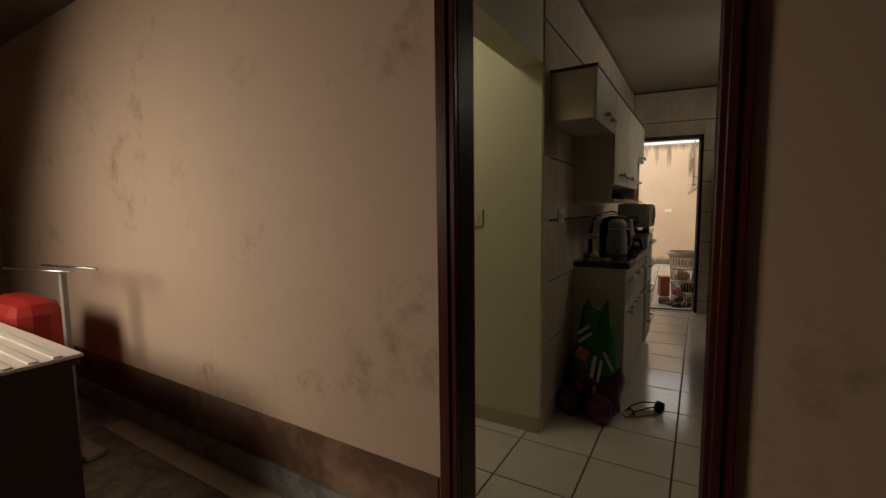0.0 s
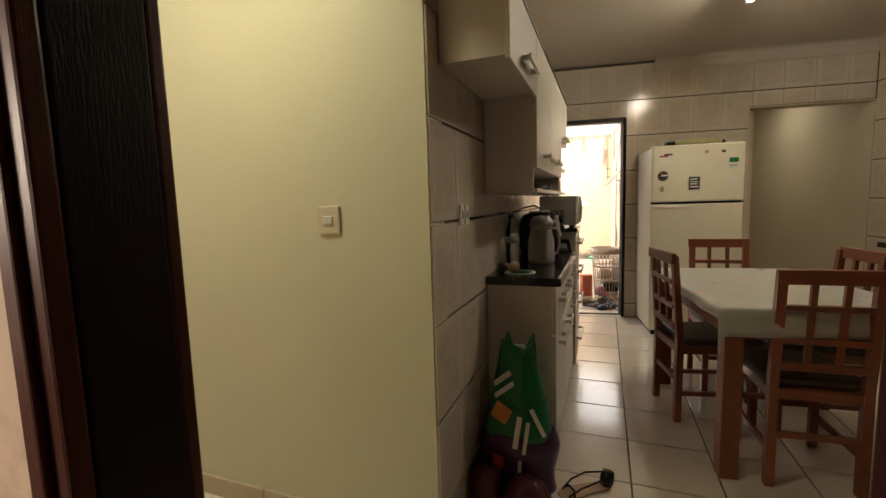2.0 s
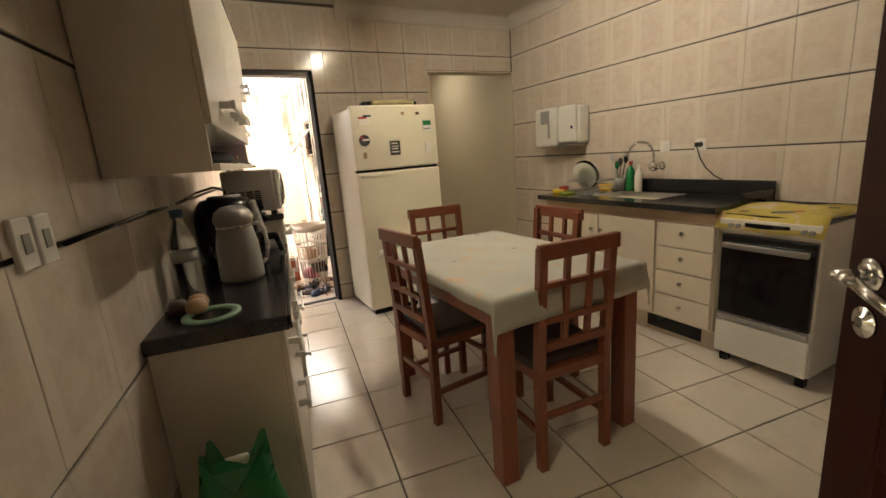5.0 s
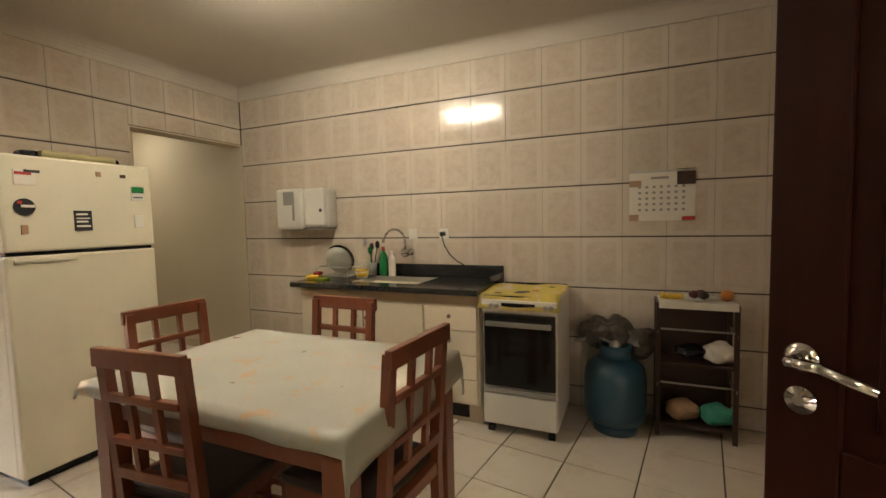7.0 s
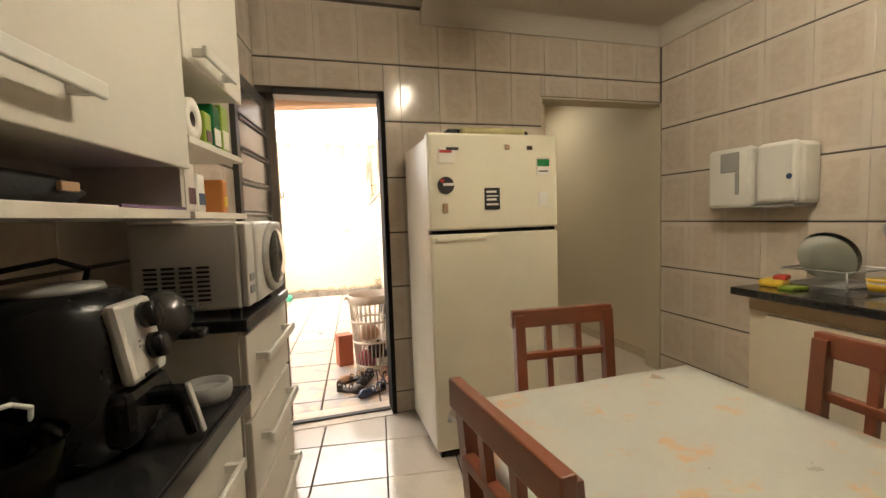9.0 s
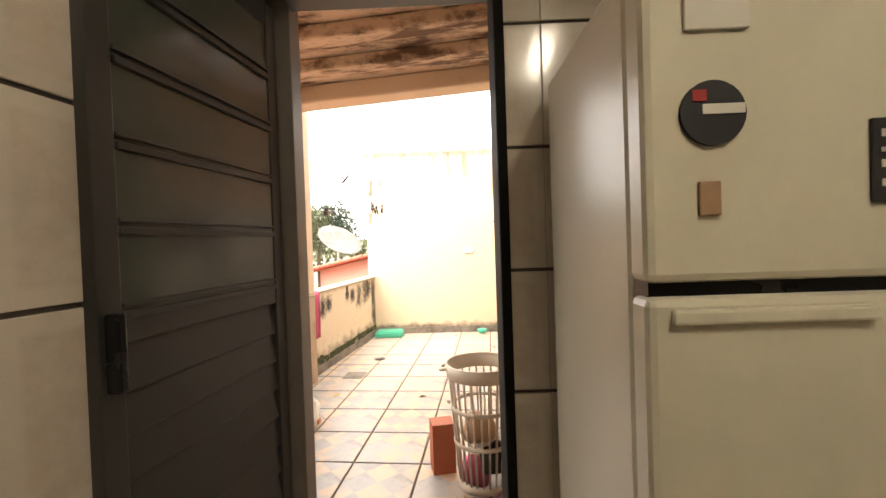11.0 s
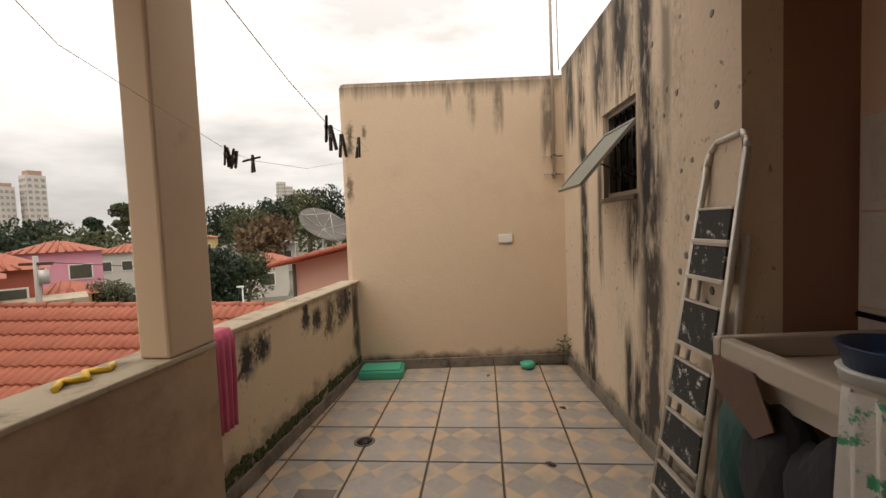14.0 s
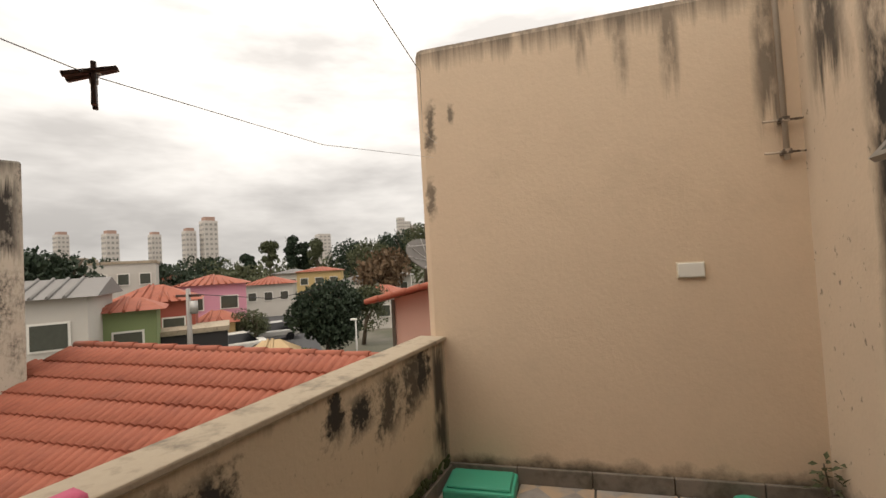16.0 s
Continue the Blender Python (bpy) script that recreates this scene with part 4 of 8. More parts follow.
    d = thing("paper_dispenser", "white paper towel dispenser with a grey window on the tiles", "dispenser")
    part("case", bx(2.19, 2.333, 4.40, 4.90, 1.275, 1.60, bevel=0.025), WHITE_PL, d)
    cov = part("cover", bx(2.14, 2.20, 4.63, 4.905, 1.265, 1.61, bevel=0.022), WHITE_PL, d, "raised white front cover")
    part("window", bx(2.136, 2.146, 4.70, 4.82, 1.47, 1.585, bevel=0.006), GREY_PL, cov, "grey smoked window")
    part("slot", bx(2.136, 2.146, 4.70, 4.725, 1.34, 1.47, bevel=0.003), GREY_PL, cov)
    part("side_cover", bx(2.155, 2.20, 4.405, 4.615, 1.29, 1.605, bevel=0.02), WHITE_PL, d)
    part("badge", lathe(bmesh.new(), [(0.016, 0), (0.014, 0.004)], 12, Matrix.Translation((2.156, 4.44, 1.42)) @ pose(0, 0, 0, 0, -90, 0)), NAVY, d)
    part("lip", bx(2.17, 2.33, 4.42, 4.88, 1.262, 1.276, bevel=0.003), GREY_PL, d)


sink_cabinet()
sink_top()
faucet()
sink_things()


def stove():
    s = thing("gas_stove", "white gas stove with a dark glass oven door", "stove")
    X, Y0, Y1 = 1.755, 2.475, 2.925
    part("body", bx(X + 0.03, 2.29, Y0, Y1, 0.06, 0.83, bevel=0.006), WHITE_PL, s)
    part("control_panel", bx(X, X + 0.04, Y0, Y1, 0.755, 0.83, bevel=0.006), WHITE_PL, s)
    part("display", bx(X - 0.002, X + 0.003, 2.60, 2.80, 0.775, 0.815), BLACK_PL, s, "black control display")
    for k in range(4):
        b = bmesh.new()
        lathe(b, [(0.014, 0), (0.012, 0.014)], 16, Matrix.Translation((X, 2.51 + 0.03 * k if k < 2 else 2.83 + 0.035 * (k - 2), 0.795)) @ pose(0, 0, 0, 0, -90, 0))
        part("knob", b, GREY_PL, s)
    d = part("oven_door", bx(X + 0.004, X + 0.035, Y0 + 0.012, Y1 - 0.012, 0.30, 0.745, bevel=0.006), OVEN_GLASS, s, "dark glass oven door")
    b = bmesh.new()
    box(b, X - 0.03, X - 0.012, Y0 + 0.03, Y1 - 0.03, 0.675, 0.705, bevel=0.006)
    box(b, X - 0.02, X + 0.01, Y0 + 0.035, Y0 + 0.055, 0.68, 0.70)
    box(b, X - 0.02, X + 0.01, Y1 - 0.055, Y1 - 0.035, 0.68, 0.70)
    part("handle", b, STEEL, d, "steel handle bar")
    part("trim_strip", bx(X + 0.002, X + 0.02, Y0 + 0.012, Y1 - 0.012, 0.262, 0.292, bevel=0.003), GREY_PL, s)
    part("drawer_panel", bx(X + 0.004, X + 0.03, Y0 + 0.005, Y1 - 0.005, 0.065, 0.255, bevel=0.005), WHITE_PL, s)
    for y in (Y0 + 0.02, Y1 - 0.06):
        for x in (X + 0.04, 2.24):
            part("foot", bx(x, x + 0.04, y, y + 0.04, 0, 0.06), BLACK_PL, s)
    part("glass_lid", bx(X + 0.03, 2.28, Y0 + 0.01, Y1 - 0.01, 0.845, 0.853), OVEN_GLASS, s)
    part("hinge", bx(2.25, 2.29, Y0 + 0.01, Y1 - 0.01, 0.83, 0.865, bevel=0.004), BLACK_PL, s)
    t = thing("kitchen_towel", "yellow printed kitchen towel lying over the stove top", "towel")
    b = bmesh.new()
    n = 14
    g = {}
    for i in range(n + 1):
        for j in range(n + 1):
            u, v = i / n, j / n
            x = X - 0.025 + u * 0.47
            y = Y0 - 0.012 + v * 0.485
            z = 0.862 + 0.006 * math.sin(7 * u + 3 * v) + 0.005 * math.sin(9 * v)
            if u < 0.12:
                z -= (0.12 - u) * 0.75
                x += (0.12 - u) * 0.12
            g[i, j] = b.verts.new((x, y, z))
    for i in range(n):
        for j in range(n):
            b.faces.new((g[i, j], g[i + 1, j], g[i + 1, j + 1], g[i, j + 1])).smooth = True
    o = part("cloth", b, YELLOW_CLOTH, t)
    o.modifiers.new("thickness", "SOLIDIFY").thickness = 0.004
    for k, (y, x) in enumerate(((2.83, 1.80), (2.62, 1.88), (2.55, 2.05))):
        part("print_patch", lathe(bmesh.new(), [(0.022, 0), (0.022, 0.002)], 14, Matrix.Translation((x, y, 0.874 if k else 0.868)) @ pose(0, 0, 0, 0, 3, 0)), (INK, RED, GREEN)[k], t)


stove()


def gas_and_rack():
    g = thing("gas_cylinder", "blue steel gas cylinder on the floor beside the stove", "gas cylinder", Matrix.Translation((2.10, 2.18, 0)))
    part("foot_ring", lathe(bmesh.new(), [(0.13, 0), (0.135, 0.05), (0.125, 0.05), (0.12, 0)], 28), BLUE_GAS, g)
    part("tank", lathe(bmesh.new(), [(0.09, 0.03), (0.165, 0.07), (0.18, 0.13), (0.18, 0.33), (0.165, 0.40), (0.10, 0.45), (0.03, 0.46)], 32), BLUE_GAS, g)
    part("collar", lathe(bmesh.new(), [(0.09, 0.44), (0.095, 0.53), (0.085, 0.53), (0.08, 0.44)], 24), BLUE_GAS, g)
    part("valve", lathe(bmesh.new(), [(0.02, 0.45), (0.02, 0.5), (0.035, 0.51), (0.035, 0.53), (0.01, 0.55)], 14), STEEL, g)
    part("hose", pipe(bmesh.new(), [(0.02, 0.0, 0.52), (0.05, 0.12, 0.56), (0.08, 0.25, 0.50)], 0.009), GREY_PL, g)
    b = thing("plastic_bags", "bundle of dark printed plastic bags hanging behind the gas cylinder", "bags")
    random.seed(4)
    for k in range(3):
        bm = bmesh.new()
        bmesh.ops.create_icosphere(bm, subdivisions=3, radius=0.11)
        for v in bm.verts:
            v.co *= 1 + 0.35 * (noise.noise(v.co * 14 + Vector((k, 0, 0))))
        bm.transform(Matrix.Translation((2.22, 2.30 - 0.13 * k, 0.57 - 0.05 * (k == 2))) @ Matrix.Diagonal((0.8, 0.9, 0.95, 1)))
        part("bag", bm, mat("crumpled_bag", (0.075, 0.065, 0.05), 0.35, 0.6, 14, 30, 0.6), b)
    r = thing("kitchen_rack", "dark brown wooden rack with shelves against the tiles", "rack")
    X0, X1, Y0, Y1 = 2.10, 2.32, 1.535, 1.955
    for x in (X0, X1 - 0.025):
        for y in (Y0, Y1 - 0.025):
            part("post", bx(x, x + 0.025, y, y + 0.025, 0, 0.80, bevel=0.003), BROWN, r)
    for z in (0.06, 0.43, 0.785):
        part("shelf", bx(X0 + 0.002, X1 - 0.002, Y0 + 0.003, Y1 - 0.003, z, z + 0.018, bevel=0.003), BROWN, r)
    for z in (0.30, 0.62):
        for y in (Y0 + 0.008, Y1 - 0.014):
            part("side_rail", bx(X0, X1, y, y + 0.006, z, z + 0.02), STEEL, r)
        part("front_rail", bx(X0 + 0.004, X0 + 0.010, Y0, Y1, z + 0.02, z + 0.03), STEEL, r)
    part("back_panel", bx(X1 - 0.01, X1 - 0.004, Y0 + 0.02, Y1 - 0.02, 0.06, 0.78), BROWN, r)
    c = thing("shelf_cloth", "white cloth covering the top of the rack", "cloth")
    part("cloth", bx(X0 - 0.006, X1, Y0 + 0.01, Y1 - 0.015, 0.8035, 0.8085), PAPER, c)
    part("edge", bx(X0 - 0.01, X0 - 0.005, Y0 + 0.01, Y1 - 0.015, 0.77, 0.808), PAPER, c)
    z = 0.809
    p = thing("fruit_plate", "white plate with dark fruit on the rack", "plate", Matrix.Translation((2.20, 1.73, z)))
    part("dish", lathe(bmesh.new(), [(0.05, 0), (0.10, 0.015), (0.10, 0.019), (0.05, 0.006)], 24), WHITE_PL, p)
    for k, (x, y) in enumerate(((0.0, 0.02), (0.035, -0.02), (-0.03, -0.025))):
        part("fruit", lathe(bmesh.new(), [(0.004, 0.008), (0.026, 0.02), (0.03, 0.035), (0.02, 0.052), (0.004, 0.056)], 14, Matrix.Translation((x, y, 0))), BROWN if k else MAROON, p)
    o = thing("orange", "orange lying on the rack", "fruit", Matrix.Translation((2.19, 1.585, z)))
    part("peel", lathe(bmesh.new(), [(0.005, 0), (0.028, 0.01), (0.036, 0.034), (0.028, 0.06), (0.005, 0.068)], 18), ORANGE, o)
    for k in range(2):
        bn = thing("banana", "yellow banana lying on the rack", "fruit", Matrix.Translation((2.17 + 0.03 * k, 1.87, z + 0.016)), group="bananas on the rack")
        part("peel", pipe(bmesh.new(), [(0.0, -0.06, 0.004), (0.012, -0.03, 0), (0.015, 0.0, 0), (0.012, 0.03, 0), (0.0, 0.055, 0.008)], 0.015), YELLOW, bn)
    for z0, label, m_, pos in ((0.078, "clear bag of onions on the rack's bottom shelf", TAN, (2.20, 1.80)), (0.078, "pale teal packet on the rack's bottom shelf", MINT, (2.19, 1.62)), (0.448, "dark pan on the rack's middle shelf", BLACK_PL, (2.20, 1.76)), (0.448, "crumpled clear bag on the rack's middle shelf", PAPER, (2.19, 1.61))):
        g = thing("pantry_item", label, "groceries", Matrix.Translation((*pos, z0)))
        bm = bmesh.new()
        bmesh.ops.create_icosphere(bm, subdivisions=3, radius=0.075)
        for v in bm.verts:
            v.co *= 1 + 0.3 * noise.noise(v.co * 18 + Vector((z0, pos[1], 0)))
            v.co.z = max(v.co.z, -0.055)
        bm.transform(Matrix.Translation((0, 0, 0.055)) @ Matrix.Diagonal((0.9, 1.2, 0.9 if m_ is not BLACK_PL else 0.5, 1)))
        part("body", bm, m_, g)


gas_and_rack()


def calendar():
    c = thing("wall_calendar", "paper wall calendar with a month grid on the tiles", "calendar")
    X, Y0, Y1, Z0, Z1 = 2.331, 1.735, 2.105, 1.28, 1.585
    part("sheet", bx(X - 0.004, X, Y0, Y1, Z0, Z1), PAPER, c)
    part("picture", bx(X - 0.0055, X - 0.004, Y0, Y0 + 0.10, Z1 - 0.085, Z1 + 0.012), BROWN, c, "dark brown picture corner")
    part("picture", bx(X - 0.0055, X - 0.004, Y1 - 0.07, Y1, Z1 - 0.09, Z1 - 0.05), TAN, c)
    part("picture", bx(X - 0.0055, X - 0.004, Y1 - 0.055, Y1, Z0, Z0 + 0.04), TAN, c)
    part("picture", bx(X - 0.0055, X - 0.004, Y0, Y0 + 0.07, Z0, Z0 + 0.025), RED, c)
    part("title_bar", bx(X - 0.0055, X - 0.004, 1.88, 1.98, Z1 - 0.045, Z1 - 0.03), GREY_PL, c)
    mark = mesh_of("date_mark", bx(X - 0.0055, X - 0.004, 0, 0.017, 0, 0.015), GREY_PL)
    for r in range(5):
        for k in range(7):
            o = new("date_mark", mark)
            o.parent = c
            o.matrix_local = Matrix.Translation((0, Y0 + 0.055 + 0.041 * k, Z1 - 0.10 - 0.036 * r))
    part("binding", bx(X - 0.007, X, Y0, Y1, Z1 - 0.004, Z1 + 0.008), STEEL, c)


calendar()


# ---- left side of the kitchen, along the skewed wall (x out of the wall, y along it) ----
def bar_handle(parent, x, y0, y1, z, out=0.035):
    b = bmesh.new()
    box(b, x + out - 0.008, x + out + 0.002, y0, y1, z - 0.012, z + 0.012, bevel=0.003)
    for y in (y0 + 0.012, y1 - 0.022):
        box(b, x, x + out, y, y + 0.012, z - 0.009, z + 0.009)
    part("handle", b, WHITE_PL, parent, "pale bar handle")


def left_cabinets():
    c = thing("base_cabinet", "off-white low cabinet with doors under a black counter", "cabinet", SKEW)
    part("body", bx(0.012, 0.315, 0.67, 1.79, 0.08, 0.86), GREY_LAM, c)
    part("plinth", bx(0.012, 0.28, 0.69, 1.79, 0.0, 0.08), GREY_PL, c)
    for k in range(3):
        y = 0.675 + 0.373 * k
        d = part("door", bx(0.315, 0.333, y, y + 0.366, 0.09, 0.62, bevel=0.003), GREY_LAM, c)
        bar_handle(d, 0.333, y + 0.1, y + 0.27, 0.56)
        d = part("drawer", bx(0.315, 0.333, y, y + 0.366, 0.63, 0.85, bevel=0.003), GREY_LAM, c)
        bar_handle(d, 0.333, y + 0.1, y + 0.27, 0.77)
    t = thing("counter", "black granite worktop on the low cabinet", "counter", SKEW)
    part("slab", bx(0.01, 0.348, 0.655, 1.80, 0.86, 0.897, bevel=0.004), GRANITE, t)
    part("front_edge", bx(0.3485, 0.356, 0.655, 1.80, 0.858, 0.8965, bevel=0.003), GRANITE, t)
    part("end_edge", bx(0.01, 0.348, 0.648, 0.6545, 0.858, 0.8965, bevel=0.003), GRANITE, t)
    d = thing("drawer_cabinet", "off-white cabinet with drawers below the microwave", "cabinet", SKEW)
    part("body", bx(0.012, 0.332, 1.805, 2.235, 0.06, 1.02), GREY_LAM, d)
    part("plinth", bx(0.012, 0.30, 1.81, 2.23, 0.0, 0.06), GREY_PL, d)
    for z0, z1 in ((0.07, 0.36), (0.37, 0.60), (0.61, 0.80), (0.81, 1.01)):
        w = part("drawer", bx(0.332, 0.35, 1.808, 2.232, z0, z1, bevel=0.003), GREY_LAM, d)
        bar_handle(w, 0.35, 1.86, 2.18, (z0 + z1) / 2 + 0.03)
    part("top_board", bx(0.012, 0.36, 1.80, 2.24, 1.02, 1.05, bevel=0.004), GRANITE, d)
    u = thing("wall_cabinet", "short off-white wall cabinet high on the tiles", "cabinet", SKEW)
    part("body", bx(0.012, 0.235, 0.10, 0.66, 1.71, 1.965, bevel=0.002), GREY_LAM, u)
    w = part("door", bx(0.235, 0.252, 0.10, 0.66, 1.70, 1.965, bevel=0.003), GREY_LAM, u)
    bar_handle(w, 0.252, 0.30, 0.52, 1.76)
    part("top_trim", bx(0.01, 0.255, 0.095, 0.66, 1.966, 1.98), BROWN, u, "dark top edge")
    u = thing("wall_cabinet", "tall off-white wall cabinet with an open shelf below", "cabinet", SKEW)
    b = bmesh.new()
    box(b, 0.012, 0.235, 0.665, 1.825, 1.40, 1.965)
    part("body", b, GREY_LAM, u)
    part("side_panel", bx(0.012, 0.235, 0.665, 0.683, 1.285, 1.40), GREY_LAM, u)
    part("side_panel", bx(0.012, 0.235, 1.807, 1.825, 1.285, 1.40), GREY_LAM, u)
    part("shelf", bx(0.012, 0.25, 0.683, 1.807, 1.285, 1.303), GREY_LAM, u)
    part("back_panel", bx(0.012, 0.02, 0.683, 1.807, 1.303, 1.40), INNER_LAM, u)
    for k in range(2):
        y = 0.668 + 0.579 * k
        w = part("door", bx(0.235, 0.252, y, y + 0.575, 1.395, 1.965, bevel=0.003), GREY_LAM, u)
        bar_handle(w, 0.252, y + 0.005 if k else y + 0.2, y + 0.215 if k else y + 0.5, 1.463, 0.04)
    part("top_trim", bx(0.01, 0.255, 0.66, 2.245, 1.966, 1.98), BROWN, u)
    u = thing("wall_cabinet", "off-white wall cabinet with two open shelves of packets", "cabinet", SKEW)
    part("body", bx(0.012, 0.235, 1.83, 2.245, 1.65, 1.965), GREY_LAM, u)
    w = part("door", bx(0.235, 0.252, 1.83, 2.245, 1.645, 1.965, bevel=0.003), GREY_LAM, u)
    bar_handle(w, 0.252, 1.865, 2.09, 1.672)
    part("side_panel", bx(0.012, 0.235, 1.83, 1.846, 1.285, 1.65), GREY_LAM, u)
    for z in (1.285, 1.46):
        part("shelf", bx(0.012, 0.245, 1.846, 2.245, z, z + 0.016), GREY_LAM, u)
    part("back_panel", bx(0.012, 0.02, 1.846, 2.245, 1.301, 1.65), INNER_LAM, u)


def shelf_things():
    g = thing("folded_bag", "black zipped bag lying on the open shelf", "bag", SKEW)
    part("body", lathe(bmesh.new(), [(0.02, 0), (0.12, 0.006), (0.14, 0.024), (0.11, 0.045), (0.03, 0.055)], 28, Matrix.Translation((0.125, 1.42, 1.306)) @ Matrix.Diagonal((0.62, 1.5, 1, 1))), BLACK_FAB, g)
    part("badge", bx(0.214, 0.222, 1.46, 1.50, 1.325, 1.34, bevel=0.002), TAN, g)
    g = thing("paper_sheets", "loose papers lying on the open shelf", "papers", SKEW)
    part("sheet", bx(0.05, 0.245, 1.15, 1.60, 1.3035, 1.306), PAPER, g)
    part("sheet", bx(0.06, 0.25, 1.55, 1.79, 1.3035, 1.309), mat("purple_paper", (0.12, 0.06, 0.14), 0.7), g)
    g = thing("paper_roll", "white paper towel roll lying on the upper shelf", "paper roll", SKEW @ Matrix.Translation((0.11, 1.93, 1.53)) @ pose(0, 0, 0, 0, 90, 0))
    part("paper", lathe(bmesh.new(), [(0.052, -0.1), (0.052, 0.115), (0.02, 0.115), (0.02, -0.1)], 28), PAPER, g)
    part("core", lathe(bmesh.new(), [(0.02, -0.09), (0.02, 0.112), (0.018, 0.112), (0.018, -0.09)], 20), BROWN, g)
    for k, (y, w, h, z, m_, lab) in enumerate(((2.03, 0.05, 0.10, 1.476, LIME, "lime green packet"), (2.09, 0.06, 0.135, 1.476, GREEN, "green and white carton"), (2.16, 0.06, 0.15, 1.476, LIME, "tall lime carton"),
                                               (1.87, 0.07, 0.12, 1.301, PAPER, "white and maroon packet"), (1.95, 0.05, 0.10, 1.301, WHITE_PL, "pale blue and white pot"), (2.13, 0.04, 0.10, 1.301, ORANGE, "orange sauce bottle"))):
        g = thing("shelf_packet", lab + " standing on the open shelf", "packet", SKEW, group="packets on the shelves")
        part("pack", bx(0.10, 0.215, y, y + w, z, z + h, bevel=0.006), m_, g)
        part("label_band", bx(0.215, 0.2165, y + 0.006, y + w - 0.006, z + 0.02, z + h * 0.5), (MAROON, WHITE_PL, PAPER, MAROON, NAVY, YELLOW)[k], g)
    g = thing("glass_jar", "clear glass jar on the open shelf", "jar", SKEW @ Matrix.Translation((0.12, 2.06, 1.301)))
    part("jar", lathe(bmesh.new(), [(0.035, 0), (0.038, 0.01), (0.038, 0.09), (0.03, 0.1), (0.03, 0.11)], 20), WHITE_PL, g)
    part("lid", lathe(bmesh.new(), [(0.034, 0.105), (0.034, 0.125), (0.01, 0.127)], 20), BROWN, g)


def appliances():
    m = thing("microwave_oven", "silver microwave oven with a dark oval door window", "microwave", SKEW)
    part("case", bx(0.095, 0.335, 1.845, 2.20, 1.066, 1.275, bevel=0.008), PALE_SILVER, m)
    part("door", bx(0.335, 0.358, 1.91, 2.20, 1.068, 1.272, bevel=0.01), PALE_SILVER, m)
    ring = part("window_ring", lathe(bmesh.new(), [(0.112, 0.0), (0.108, 0.012), (0.098, 0.014)], 32, Matrix.Translation((0.356, 2.075, 1.172)) @ pose(0, 0, 0, 0, 90, 0) @ Matrix.Diagonal((0.88, 1.08, 1, 1))), SILVER, m)
    part("window", lathe(bmesh.new(), [(0.1, 0.0), (0.085, 0.016), (0.02, 0.022)], 28, Matrix.Translation((0.358, 2.075, 1.172)) @ pose(0, 0, 0, 0, 90, 0) @ Matrix.Diagonal((0.88, 1.08, 1, 1))), OVEN_GLASS, ring, "dark oval window")
    part("control_panel", bx(0.335, 0.352, 1.848, 1.907, 1.07, 1.27, bevel=0.004), PALE_SILVER, m)
    for z in (1.10, 1.13):
        part("button", bx(0.351, 0.355, 1.858, 1.895, z, z + 0.018, bevel=0.003), GREY_PL, m)
    for x in (0.12, 0.30):
        for y in (1.865, 2.16):
            part("foot", bx(x, x + 0.025, y, y + 0.025, 1.05, 1.067), BLACK_PL, m)
    b = bmesh.new()
    for i in range(4):
        for j in range(8):
            box(b, 0.125 + 0.038 * i, 0.153 + 0.038 * i, 1.8425, 1.846, 1.09 + 0.011 * j, 1.0955 + 0.011 * j)
    part("vent_slots", b, BLACK_PL, m)

    # drum-shaped fryer whose front looks into the room
    a = thing("air_fryer", "large black air fryer with a silver control panel", "air fryer", SKEW @ Matrix.Translation((0.135, 1.555, 0.897)))
    body = lathe(bmesh.new(), [(0.10, 0), (0.118, 0.012), (0.128, 0.06), (0.132, 0.14), (0.128, 0.20), (0.116, 0.245), (0.095, 0.268), (0.04, 0.276), (0.01, 0.277)], 40)
    for v in body.verts:
        if v.co.x > 0.05 and v.co.z > 0.02:
            v.co.x = 0.05 + (v.co.x - 0.05) * 0.86
    part("body", body, BLACK_PL, a)
    part("top_vent", lathe(bmesh.new(), [(0.07, 0.270), (0.066, 0.281), (0.02, 0.283)], 28), GREY_PL, a)
    b = bmesh.new()
    box(b, -0.012, 0.012, -0.055, 0.055, 0.0, 0.135, bevel=0.010)
    b.transform(Matrix.Translation((0.128, 0.0, 0.118)) @ pose(0, 0, 0, 0, -10, 0))
    panel = part("control_panel", b, PALE_SILVER, a, "silver control panel")
    for z, y in ((0.222, 0.012), (0.168, 0.012)):
        dial = part("dial", lathe(bmesh.new(), [(0.023, 0), (0.022, 0.02), (0.010, 0.024)], 22, Matrix.Translation((0.135 - (z - 0.17) * 0.17, y, z)) @ pose(0, 0, 0, 0, 80, 0)), BLACK_PL, panel)
    for z in (0.186, 0.178):
        part("mark", bx(0.1385, 0.1405, -0.036, -0.022, z, z + 0.004), GREY_PL, panel)
    part("print_bar", bx(0.1455, 0.148, -0.04, 0.0, 0.130, 0.136), INK, panel)
    part("basket_front", bx(0.06, 0.135, -0.07, 0.07, 0.02, 0.115, bevel=0.018), BLACK_PL, a)
    b = bmesh.new()
    box(b, 0.125, 0.185, -0.018, 0.018, 0.070, 0.098, bevel=0.009)
    box(b, -0.011, 0.011, -0.016, 0.016, -0.085, 0.0, bevel=0.008, m=Matrix.Translation((0.178, 0, 0.094)) @ pose(0, 0, 0, 0, -14, 0))
    grip = part("basket_handle", b, BLACK_PL, a)
    b = bmesh.new()
